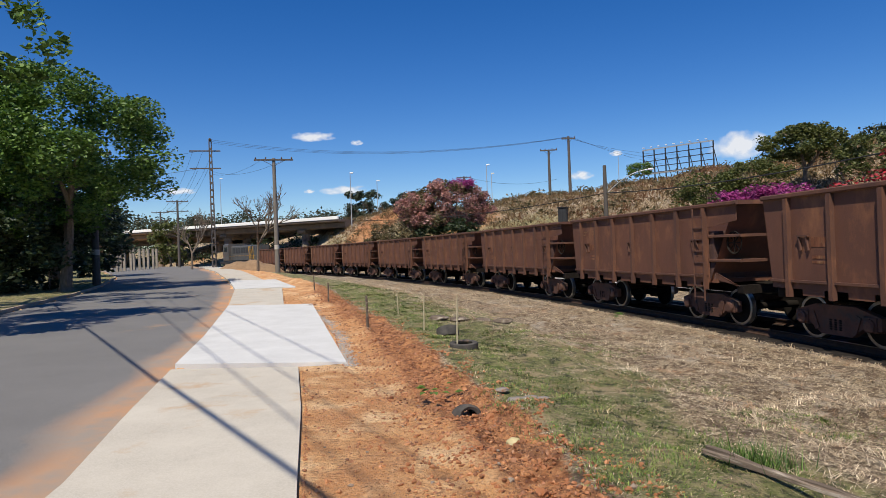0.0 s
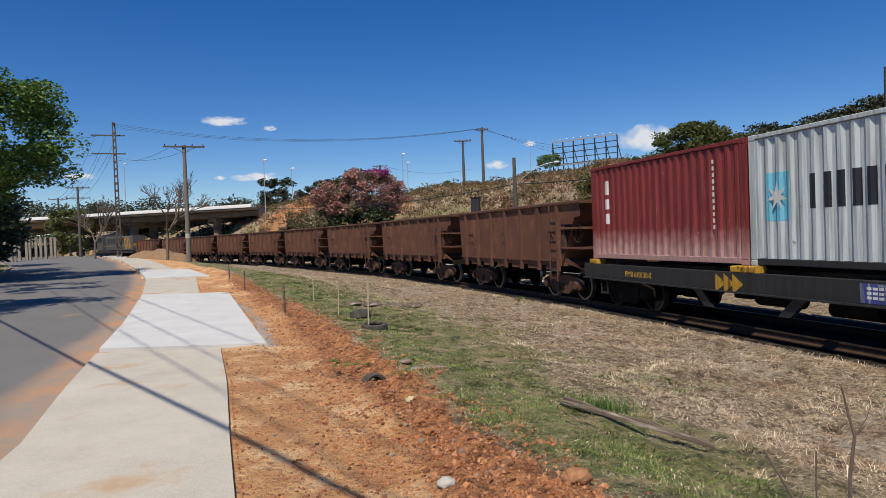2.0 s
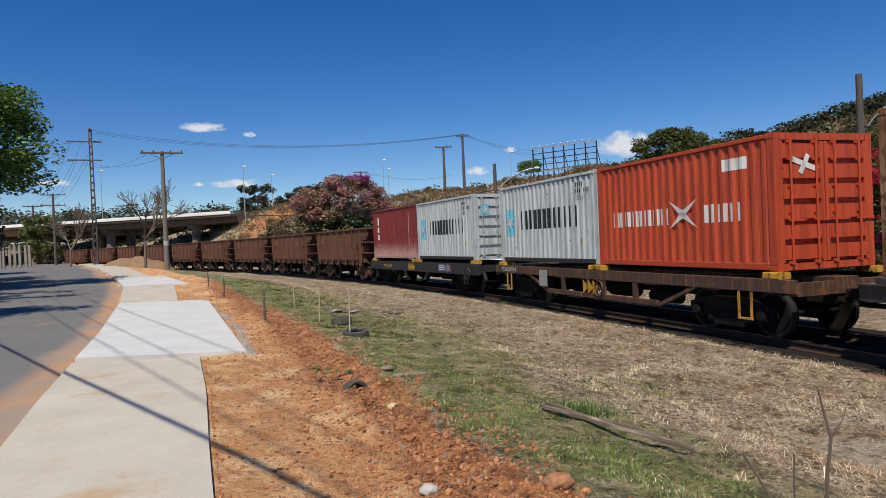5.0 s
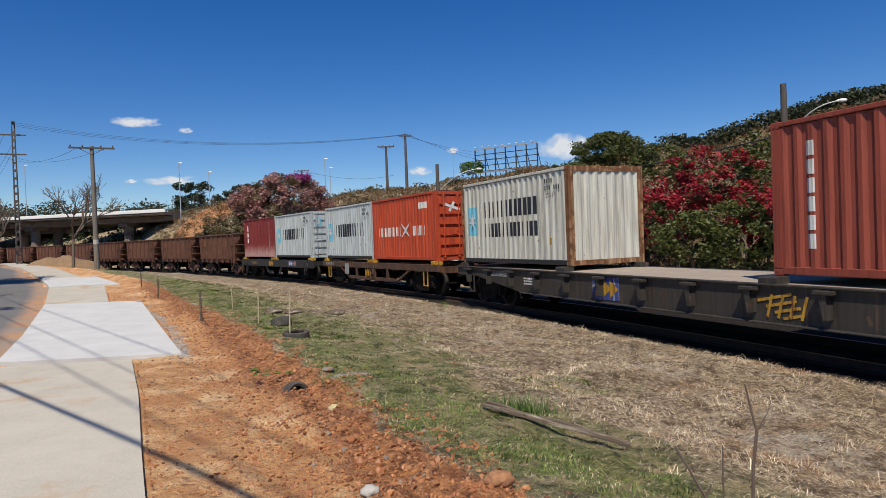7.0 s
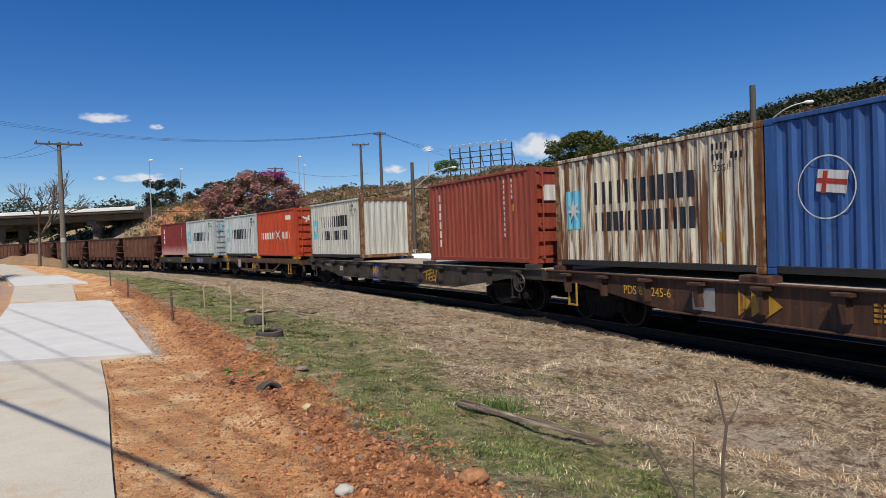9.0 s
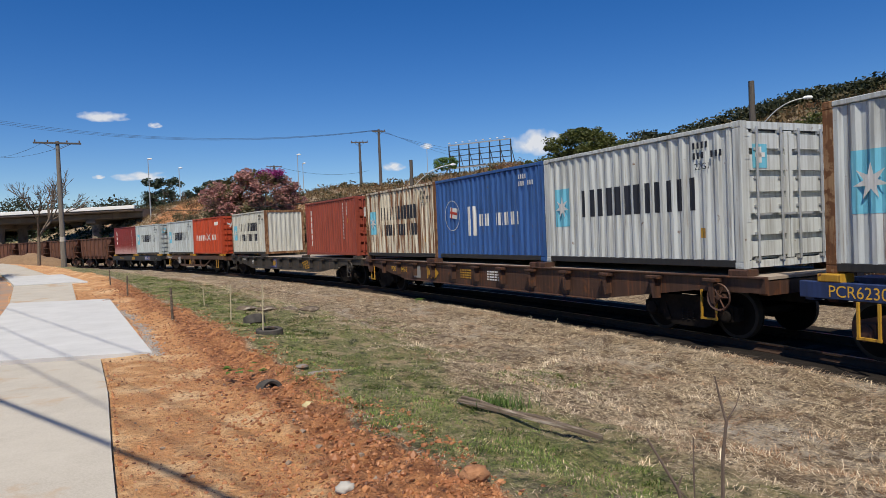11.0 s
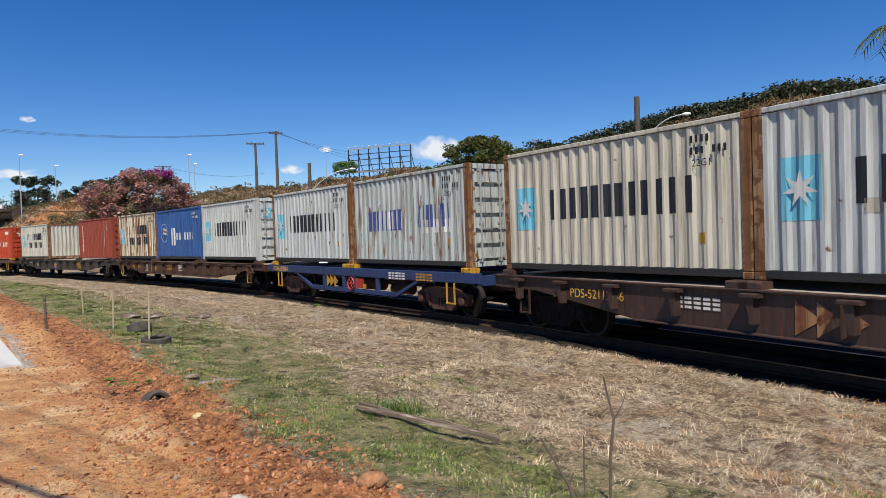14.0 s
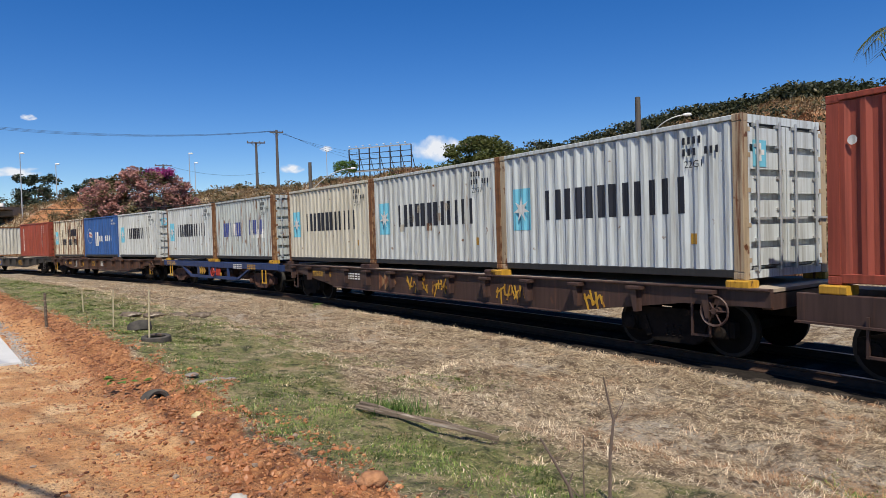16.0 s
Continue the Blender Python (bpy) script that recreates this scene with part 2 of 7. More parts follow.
GREY = (0.55, 0.58, 0.58)
M = {
    "ground": ground_material(),
    "asphalt": surf("asphalt", (0.085, 0.082, 0.079), (0.135, 0.13, 0.125), 0.35, 0.85, 0, 0.3, 90, (0.27, 0.19, 0.13), 0.62, 0.5, fine=(0.26, 0.25, 0.24), depth=0.01),
    "pale_road": surf("pale_asphalt", (0.22, 0.21, 0.195), (0.31, 0.295, 0.275), 0.5, 0.9, 0, 0.2, 70, (0.34, 0.25, 0.17), 0.6, 0.7),
    "sand": surf("road_dust", (0.27, 0.195, 0.14), (0.22, 0.175, 0.14), 1.2, 0.95, 0, 0.3, 60, (0.31, 0.205, 0.13), 0.56, 0.6, fine=(0.34, 0.26, 0.19)),
    "slab_old": surf("old_concrete", (0.37, 0.335, 0.275), (0.49, 0.45, 0.375), 1.1, 0.9, 0, 0.15, 70, (0.43, 0.31, 0.20), 0.56, 0.8, fine=(0.56, 0.52, 0.46), depth=0.006),
    "slab_new": surf("new_concrete", (0.43, 0.43, 0.42), (0.55, 0.55, 0.54), 1.3, 0.9, 0, 0.12, 70, (0.41, 0.395, 0.37), 0.66, 1.1, fine=(0.62, 0.62, 0.61), depth=0.006),
    "kerb": surf("kerb_concrete", (0.30, 0.23, 0.16), (0.40, 0.32, 0.24), 3, 0.9, 0, 0.3, 50),
    # ballast and sleepers coloured darker to hold the shade beneath the train
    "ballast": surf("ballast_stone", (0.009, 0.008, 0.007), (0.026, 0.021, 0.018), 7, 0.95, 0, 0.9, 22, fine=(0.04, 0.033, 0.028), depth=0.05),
    "sleeper": surf("sleeper_wood", (0.03, 0.024, 0.019), (0.075, 0.06, 0.048), 4, 0.9, 0, 0.3, 40, spread=0.4),
    "rail": surf("rail_rust", (0.035, 0.02, 0.013), (0.07, 0.036, 0.022), 6, 0.75, 0.2, 0.1),
    "rail_top": surf("rail_worn", (0.26, 0.25, 0.24), (0.36, 0.35, 0.34), 6, 0.3, 1.0, 0.05),
    "gon": surf("ore_wagon_rust", (0.078, 0.033, 0.021), (0.155, 0.063, 0.035), 0.9, 0.75, 0, 0.15, 45, (0.26, 0.11, 0.048), 0.53, 1.7, (1.0, 1.0, 0.55), fine=(0.13, 0.05, 0.03), edge=0.25),
    "gon_rib": surf("ore_wagon_rib", (0.075, 0.034, 0.024), (0.13, 0.056, 0.033), 1.6, 0.75, 0, 0.15, 45, (0.20, 0.085, 0.04), 0.56, 2.5, (1.0, 1.0, 0.4), edge=0.2),
    "gon_light": paint("ore_wagon_patch", (0.34, 0.19, 0.09), 0.5, 0.7, (0.2, 0.07, 0.03), 0.7),
    "ore": surf("iron_ore", (0.06, 0.03, 0.025), (0.10, 0.05, 0.04), 5, 0.9, 0, 0.8, 20),
    # bogie and wheel tones are near black: grime plus the shade under wagons
    "bogie": surf("bogie_grime_shade", (0.008, 0.007, 0.006), (0.022, 0.017, 0.014), 5, 0.85, 0.0, 0.3, 50, (0.06, 0.034, 0.02), 0.64, 3),
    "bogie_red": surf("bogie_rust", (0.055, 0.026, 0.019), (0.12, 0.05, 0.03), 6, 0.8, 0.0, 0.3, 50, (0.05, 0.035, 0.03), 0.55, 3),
    "tread": surf("wheel_tread", (0.30, 0.29, 0.28), (0.46, 0.45, 0.44), 8, 0.35, 0.9, 0.0),
    # darker copy of the tread, for wheels that stand in a wagon's shade
    "tread_dull": surf("wheel_tread_shaded", (0.015, 0.014, 0.013), (0.03, 0.028, 0.026), 8, 0.6, 0.3, 0.0),
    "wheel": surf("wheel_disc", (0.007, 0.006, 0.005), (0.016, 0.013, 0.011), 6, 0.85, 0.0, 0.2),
    "w_black": paint("wagon_black", (0.026, 0.026, 0.027), 0.66, 0.8, (0.10, 0.06, 0.04)),
    "w_brown": paint("wagon_brown", (0.075, 0.042, 0.03), 0.56, 0.65, (0.19, 0.085, 0.04)),
    "w_olive": paint("wagon_olive", (0.048, 0.042, 0.036), 0.62, 0.75, (0.14, 0.08, 0.05)),
    "w_rust": paint("wagon_rust", (0.075, 0.037, 0.024), 0.56, 0.6, (0.17, 0.065, 0.026), 0.6, 0.2),
    "w_maroon": paint("wagon_maroon", (0.062, 0.034, 0.028), 0.62, 0.75, (0.12, 0.055, 0.035)),
    "w_blue": paint("wagon_blue", (0.022, 0.045, 0.14), 0.68, 0.8, (0.10, 0.06, 0.05)),
    "deck": surf("wagon_deck", (0.27, 0.22, 0.175), (0.36, 0.30, 0.24), 2, 0.85, 0, 0.2, 40),
    "yellow": paint("yellow_paint", (0.54, 0.30, 0.03), 0.58, 0.75),
    "stencil": surf("stencil_yellow", (0.80, 0.46, 0.05), (0.66, 0.38, 0.04), 6, 0.6),
    "white": paint("white_paint", (0.72, 0.72, 0.70), 0.68, 0.85),
    "navy": paint("navy_lettering", (0.014, 0.016, 0.026), 0.72, 0.8, (0.30, 0.31, 0.31)),
    "skyblue": paint("light_blue_patch", (0.16, 0.50, 0.66), 0.68, 0.85, (0.45, 0.5, 0.5)),
    "red_paint": paint("red_paint", (0.45, 0.05, 0.03), 0.64, 0.8),
    "faded_blue": paint("faded_blue_paint", (0.05, 0.07, 0.26), 0.60, 0.8, (0.45, 0.48, 0.49)),
    "post_rust": paint("rusty_post", (0.36, 0.22, 0.115), 0.47, 0.7, (0.19, 0.08, 0.03), 0.8),
    "repair": paint("repair_plate", (0.40, 0.37, 0.31), 0.56, 0.8),
    "gasket": surf("rubber_gasket", (0.02, 0.02, 0.02), (0.04, 0.04, 0.04), 5, 0.8),
    "pole": surf("pole_wood", (0.06, 0.052, 0.045), (0.115, 0.10, 0.085), 2.5, 0.9, 0, 0.3, 30, stretch=(4, 4, 0.4)),
    "pole_grey": surf("pole_concrete", (0.12, 0.105, 0.09), (0.21, 0.19, 0.165), 2.5, 0.9, 0, 0.3, 30, stretch=(4, 4, 0.4)),
    "pole_dark": surf("pole_dark", (0.07, 0.06, 0.055), (0.11, 0.095, 0.085), 2.5, 0.9, 0, 0.3, 30, stretch=(4, 4, 0.4)),
    "galv": surf("galvanised", (0.42, 0.43, 0.43), (0.52, 0.53, 0.53), 4, 0.5, 0.6, 0.05),
    "lamp_glass": surf("lamp_cover", (0.75, 0.75, 0.72), (0.8, 0.8, 0.78), 4, 0.3),
    "wire": surf("cable_black", (0.02, 0.02, 0.02), (0.03, 0.03, 0.03), 4, 0.7, bump=0),
    "bark": surf("bark", (0.10, 0.075, 0.055), (0.19, 0.15, 0.115), 5, 0.95, 0, 0.7, 18, stretch=(3, 3, 0.6)),
    "twig": surf("dry_twig", (0.10, 0.07, 0.055), (0.16, 0.115, 0.09), 8, 0.9, 0, 0.2),
    "bridge": surf("bridge_concrete", (0.15, 0.115, 0.09), (0.24, 0.19, 0.15), 0.3, 0.9, 0, 0.1, 5, (0.08, 0.06, 0.05), 0.55, 0.4),
    "parapet": surf("bridge_parapet", (0.72, 0.71, 0.68), (0.80, 0.79, 0.77), 0.4, 0.9, 0, 0.05),
    "tyre": surf("tyre_rubber", (0.045, 0.043, 0.04), (0.10, 0.09, 0.08), 6, 0.85, 0, 0.2, 40, (0.16, 0.10, 0.07), 0.6, 6),
    "plank": surf("weathered_wood", (0.045, 0.032, 0.024), (0.21, 0.16, 0.115), 2.5, 0.9, 0, 0.5, 20, (0.42, 0.36, 0.29), 0.56, 3.0, stretch=(0.5, 6, 6)),
    "stick": surf("cane", (0.42, 0.36, 0.23), (0.52, 0.45, 0.30), 6, 0.8, 0, 0.1),
    "clod": surf("earth_clod", (0.19, 0.075, 0.033), (0.46, 0.235, 0.115), 2.2, 0.95, 0, 0.8, 25, fine=(0.48, 0.24, 0.12), depth=0.03),
    "lumps": leafy("turned_earth", (0.13, 0.045, 0.018), (0.50, 0.225, 0.092), (0.33, 0.13, 0.05), 0.5, 3.0, light=0.0),
    "stone": surf("field_stone", (0.24, 0.22, 0.20), (0.48, 0.45, 0.41), 4, 0.9, 0, 0.5, 25),
    "leaf_tree": leafy("tree_leaves", (0.026, 0.066, 0.009), (0.14, 0.245, 0.035), light=0.2),
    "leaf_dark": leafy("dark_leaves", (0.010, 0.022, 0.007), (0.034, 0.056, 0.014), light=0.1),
    "leaf_olive": leafy("olive_leaves", (0.055, 0.075, 0.015), (0.14, 0.15, 0.04)),
    "leaf_pink": leafy("pink_blossom", (0.19, 0.085, 0.07), (0.62, 0.33, 0.29), (0.12, 0.105, 0.042), 0.50, 0.9),
    "leaf_mag": leafy("magenta_blossom", (0.25, 0.025, 0.145), (0.42, 0.065, 0.27), (0.06, 0.085, 0.022), 0.54, 1.2),
    "leaf_red": leafy("red_blossom", (0.27, 0.01, 0.02), (0.47, 0.03, 0.05), (0.06, 0.08, 0.02), 0.50, 1.3),
    "leaf_bank": leafy("bank_scrub", (0.075, 0.075, 0.03), (0.19, 0.14, 0.07)),
    "leaf_far": leafy("blue_grey_leaves", (0.03, 0.048, 0.03), (0.075, 0.10, 0.065)),
    "leaf_hill": leafy("hill_scrub", (0.022, 0.034, 0.015), (0.065, 0.068, 0.03)),
    "blade_green": leafy("grass_blades", (0.05, 0.10, 0.012), (0.28, 0.36, 0.07), (0.52, 0.43, 0.22), 0.545, 2.6, light=0.2, mottle=6.0),
    "blade_dry": leafy("straw_blades", (0.07, 0.04, 0.02), (1.0, 0.83, 0.58), (0.40, 0.22, 0.11), 0.54, 0.9, light=0.15, mottle=4.5),
    "blade_fresh": leafy("fresh_blades", (0.045, 0.085, 0.012), (0.22, 0.285, 0.06), light=0.2, mottle=5.0),
    "blade_pale": leafy("pale_straw", (0.20, 0.125, 0.07), (1.0, 0.87, 0.64), (0.50, 0.30, 0.16), 0.54, 1.6, light=0.15, mottle=6.0),
    "blade_bank": leafy("bank_straw", (0.09, 0.055, 0.026), (0.32, 0.215, 0.10), (0.19, 0.095, 0.045), 0.52, 0.3),
    "cloud": None,
    "loco": paint("loco_grey", (0.085, 0.088, 0.085), 0.62, 0.75),
    "glass": surf("dark_glass", (0.02, 0.025, 0.03), (0.03, 0.035, 0.04), 2, 0.08, 0, 0),
    "red_earth": surf("earth_heap", (0.20, 0.125, 0.07), (0.30, 0.195, 0.11), 2, 0.95, 0, 0.8, 8, depth=0.08),
    "car_white": surf("car_white", (0.75, 0.76, 0.77), (0.8, 0.8, 0.8), 2, 0.25, 0, 0),
    "post_white": surf("whitewashed_post", (0.36, 0.34, 0.30), (0.48, 0.455, 0.41), 2, 0.9, 0, 0.2, 20, (0.35, 0.27, 0.2), 0.6, 2),
    # beige lowered to carry the shade of the trees over the fence posts
    "post_beige": surf("weathered_shaded_post", (0.22, 0.19, 0.15), (0.33, 0.29, 0.235), 2, 0.9, 0, 0.2, 20, (0.14, 0.11, 0.085), 0.55, 1.2),
    "rubble": surf("broken_concrete", (0.15, 0.135, 0.12), (0.28, 0.25, 0.22), 5, 0.9, 0, 0.5, 25, (0.30, 0.14, 0.07), 0.55, 4),
    "trash": surf("pale_litter", (0.48, 0.38, 0.17), (0.60, 0.52, 0.30), 6, 0.7, 0, 0.2),
}
# dims sky reflections too, so the darkened under-train parts stay black
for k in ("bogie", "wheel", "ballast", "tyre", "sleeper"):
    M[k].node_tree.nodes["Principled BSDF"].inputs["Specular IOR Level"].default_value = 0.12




def cloud_material():
    m = bpy.data.materials.new("cloud_white")
    m.use_nodes = True
    n, l = m.node_tree.nodes, m.node_tree.links
    e = n.new("ShaderNodeEmission")
    e.inputs[0].default_value, e.inputs[1].default_value = (0.86, 0.88, 0.92, 1), 0.85
    t = n.new("ShaderNodeBsdfTransparent")
    tc = n.new("ShaderNodeTexCoord")
    no = n.new("ShaderNodeTexNoise")
    no.inputs["Scale"].default_value, no.inputs["Detail"].default_value = 0.035, 8
    at = n.new("ShaderNodeVertexColor")
    at.layer_name = "zone"
    sp = n.new("ShaderNodeSeparateColor")
    l.new(at.outputs[0], sp.inputs[0])
    l.new(tc.outputs["Object"], no.inputs["Vector"])
    r = n.new("ShaderNodeMapRange")
    r.inputs[1].default_value, r.inputs[2].default_value, r.inputs[4].default_value = 0.72, 1.45, 0.95
    ad = n.new("ShaderNodeMath")
    l.new(no.outputs[0], ad.inputs[0])
    l.new(sp.outputs[0], ad.inputs[1])
    l.new(ad.outputs[0], r.inputs[0])
    x = n.new("ShaderNodeMixShader")
    l.new(r.outputs[0], x.inputs[0])
    l.new(t.outputs[0], x.inputs[1])
    l.new(e.outputs[0], x.inputs[2])
    l.new(x.outputs[0], n["Material Output"].inputs[0])
    return m


M["cloud"] = cloud_material()


def dusty_asphalt():
    """The street's asphalt with red dust drifted along the pavement, by the mesh's zone attribute."""
    m = M["asphalt"]
    n, l = m.node_tree.nodes, m.node_tree.links
    b = n["Principled BSDF"]
    base = b.inputs["Base Color"].links[0].from_socket
    at = n.new("ShaderNodeVertexColor")
    at.layer_name = "zone"
    sp = n.new("ShaderNodeSeparateColor")
    l.new(at.outputs[0], sp.inputs[0])
    tc = n.new("ShaderNodeTexCoord")

    def tex(sc):
        t = n.new("ShaderNodeTexNoise")
        t.inputs["Scale"].default_value, t.inputs["Detail"].default_value, t.inputs["Roughness"].default_value = sc, 8, 0.7
        l.new(tc.outputs["Object"], t.inputs["Vector"])
        return t.outputs[0]
    a = n.new("ShaderNodeMath")
    a.operation = 'MULTIPLY_ADD'
    l.new(tex(0.9), a.inputs[0])
    a.inputs[1].default_value = 0.9
    l.new(sp.outputs[0], a.inputs[2])
    r = n.new("ShaderNodeMapRange")
    r.inputs[1].default_value, r.inputs[2].default_value = 0.62, 1.25
    l.new(a.outputs[0], r.inputs[0])
    d = n.new("ShaderNodeMix")
    d.data_type = 'RGBA'
    d.inputs[6].default_value, d.inputs[7].default_value = (0.46, 0.235, 0.11, 1), (0.27, 0.225, 0.185, 1)
    dr = n.new("ShaderNodeMapRange")
    dr.inputs[1].default_value, dr.inputs[2].default_value = 0.38, 0.6
    l.new(tex(0.45), dr.inputs[0])
    l.new(dr.outputs[0], d.inputs[0])
    x = n.new("ShaderNodeMix")
    x.data_type = 'RGBA'
    l.new(r.outputs[0], x.inputs[0])
    l.new(base, x.inputs[6])
    l.new(d.outputs[2], x.inputs[7])
    l.new(x.outputs[2], b.inputs["Base Color"])


dusty_asphalt()


# ---- mesh helpers ----
class Shape:
    """Collects boxes, tubes and prisms into one mesh."""

    def __init__(self):
        self.v, self.f = [], []

    def add(self, verts, faces):
        k = len(self.v)
        self.v += [tuple(p) for p in verts]
        self.f += [tuple(i + k for i in f) for f in faces]
        return self

    def box(self, c, s, m=None, ch=0.0):
        """A box of centre c and size s, its long edges chamfered by ch."""
        x, y, z = (v / 2 for v in s)
        if ch:
            a, b = min(ch, 0.45 * 2 * y), min(ch, 0.45 * 2 * z)
            ring = [(-y + a, -z), (y - a, -z), (y, -z + b), (y, z - b), (y - a, z), (-y + a, z), (-y, z - b), (-y, -z + b)]
        else:
            ring = [(-y, -z), (y, -z), (y, z), (-y, z)]
        n = len(ring)
        pts = [Vector((sx, p, q)) for sx in (-x, x) for p, q in ring]
        if m:
            pts = [m @ p for p in pts]
        fs = [tuple(reversed(range(n))), tuple(range(n, 2 * n))] + [(i, (i + 1) % n, n + (i + 1) % n, n + i) for i in range(n)]
        return self.add([p + Vector(c) for p in pts], fs)

    def tube(self, p0, p1, r0, r1=None, n=8, caps=True):
        p0, p1 = Vector(p0), Vector(p1)
        r1 = r0 if r1 is None else r1
        q = (p1 - p0).to_track_quat('Z', 'Y').to_matrix()
        vs = [p + q @ Vector((r * math.cos(6.28319 * i / n), r * math.sin(6.28319 * i / n), 0)) for p, r in ((p0, r0), (p1, r1)) for i in range(n)]
        fs = [(i, (i + 1) % n, n + (i + 1) % n, n + i) for i in range(n)]
        if caps:
            fs += [tuple(reversed(range(n))), tuple(range(n, 2 * n))]
        return self.add(vs, fs)

    def path(self, pts, r, n=5):
        """One unbroken round cable through the points."""
        vs, fs = [], []
        for i, p in enumerate(pts):
            d = (pts[min(i + 1, len(pts) - 1)] - pts[max(i - 1, 0)]).normalized()
            q = d.to_track_quat('Z', 'Y').to_matrix()
            vs += [p + q @ Vector((r * math.cos(6.28319 * k / n), r * math.sin(6.28319 * k / n), 0)) for k in range(n)]
        for i in range(len(pts) - 1):
            fs += [(i * n + k, i * n + (k + 1) % n, (i + 1) * n + (k + 1) % n, (i + 1) * n + k) for k in range(n)]
        return self.add(vs, fs)

    def lathe(self, profile, c, axis='Y', n=24):
        """profile: (along, radius) pairs turned about the axis through c."""
        vs, fs = [], []
        for a, r in profile:
            for i in range(n):
                t = 6.28319 * i / n
                p = {'Y': (r * math.cos(t), a, r * math.sin(t)), 'Z': (r * math.cos(t), r * math.sin(t), a), 'X': (a, r * math.cos(t), r * math.sin(t))}[axis]
                vs.append(Vector(p) + Vector(c))
        for k in range(len(profile) - 1):
            for i in range(n):
                fs.append((k * n + i, k * n + (i + 1) % n, (k + 1) * n + (i + 1) % n, (k + 1) * n + i))
        return self.add(vs, fs)

    def prism(self, outline, y0, y1):
        """An outline in x, z pulled from y0 to y1."""
        n = len(outline)
        vs = [(x, y, z) for y in (y0, y1) for x, z in outline]
        return self.add(vs, [tuple(range(n)), tuple(reversed(range(n, 2 * n)))] + [(i, n + i, n + (i + 1) % n, (i + 1) % n) for i in range(n)])

    def mesh(self, name, material=None, smooth=False):
        me = bpy.data.meshes.new(name)
        me.from_pydata(self.v, [], self.f)
        me.validate()
        bm = bmesh.new()
        bm.from_mesh(me)
        bmesh.ops.recalc_face_normals(bm, faces=bm.faces)
        bm.to_mesh(me)
        bm.free()
        if smooth:
            me.shade_smooth()
            me.set_sharp_from_angle(angle=radians(40))
        if material:
            me.materials.append(material)
        return me


def part(name, shape, material, parent, label="", smooth=False):
    ob = new(name, shape.mesh(name, material, smooth) if isinstance(shape, Shape) else shape)
    ob.parent = parent
    return tagged(ob, label)


def thing(name, label, category, group="", kind="", m=None):
    ob = tagged(new(name), label, category, group, kind)
    ob.empty_display_size = 0.1
    if m is not None:
        ob.matrix_basis = m
    return ob


def big_mesh(name, verts, faces, material, smooth=True):
    """A mesh from arrays, quads or triangles."""
    me = bpy.data.meshes.new(name)
    verts, faces = np.asarray(verts, np.float32), np.asarray(faces, np.int32)
    k = faces.shape[1]
    me.vertices.add(len(verts))
    me.vertices.foreach_set("co", verts.ravel())
    me.loops.add(faces.size)
    me.loops.foreach_set("vertex_index", faces.ravel())
    me.polygons.add(len(faces))
    me.polygons.foreach_set("loop_start", np.arange(0, faces.size, k, dtype=np.int32))
    me.polygons.foreach_set("use_smooth", np.full(len(faces), smooth))
    me.update(calc_edges=True)
    me.materials.append(material)
    return me


# ---- the line of the railway ----
RAIL_Z, SLOPE = -0.54, 0.002
ARC = np.arange(-170, 330, 0.1)
BEND = np.clip(0.00605 - 4.19e-5 * np.clip(ARC, -40, 110), 0, 1) + 0.0026 * ((ARC > 70) & (ARC < 112))
HEAD = np.cumsum(BEND) * 0.1
HEAD += radians(17.10) - np.interp(0, ARC, HEAD)
LX, LY = np.cumsum(-np.sin(HEAD)) * 0.1, np.cumsum(np.cos(HEAD)) * 0.1
LX += 4.18 - np.interp(0, ARC, LX)
LY += 22.54 - np.interp(0, ARC, LY)
LX, LY = LX + 1.22 * np.cos(HEAD), LY + 1.22 * np.sin(HEAD)       # middle of the track


def on_track(s, side=0.0, up=0.0):
    """The place at arc length s; side: metres towards the pavement."""
    h = np.interp(s, ARC, HEAD)
    return Vector((np.interp(s, ARC, LX) - side * math.cos(h), np.interp(s, ARC, LY) - side * math.sin(h), RAIL_Z + SLOPE * s + up))


def car_pose(s, half):
    """The pose of a vehicle whose bogies run at s - half and s + half: x ahead, y to the pavement side, z up."""
    a, b = on_track(s - half), on_track(s + half)
    d = b - a
    c = (a + b) / 2
    return Matrix.Translation(c) @ Euler((0, -math.asin(d.z / d.length), math.atan2(d.y, d.x))).to_matrix().to_4x4()


# ---- edges of the pavement and the road ----
WALK_LEFT = [(-2.55, -30), (-2.3, -4), (-2.55, 2.5), (-3.3, 5.66), (-4.03, 7.77), (-4.88, 10.44), (-5.93, 13.81), (-8.45, 21.15), (-12.2, 31.1), (-16.7, 41.4), (-27.6, 64.8), (-39.6, 88.3), (-52, 112)]
WALK_RIGHT = [(0.6, -30), (0.5, -4), (-0.64, 2.4), (-1.55, 5.5), (-2.2, 7.8), (-2.98, 10.3), (-3.95, 13.8), (-6.77, 21.42), (-9.94, 31.0), (-14.2, 40.6), (-24.4, 63.5), (-36.6, 87), (-49, 111)]
KERB_FAR = [(-12.5, -30), (-12.5, -4), (-12.7, 4), (-13.1, 8), (-13.8, 12), (-14.8, 16.5), (-16, 20.5), (-18.6, 27), (-20.3, 31.5), (-24.5, 40.5), (-33.5, 57.5), (-50, 83), (-75, 115)]


def rise(x, y):
    return 0.006 * np.maximum(0, np.hypot(x, y) - 10)


def edge_x(edge, y):
    e = np.array(edge)
    return np.interp(y, e[:, 1], e[:, 0])


SQ = np.arange(0, len(ARC), 10)


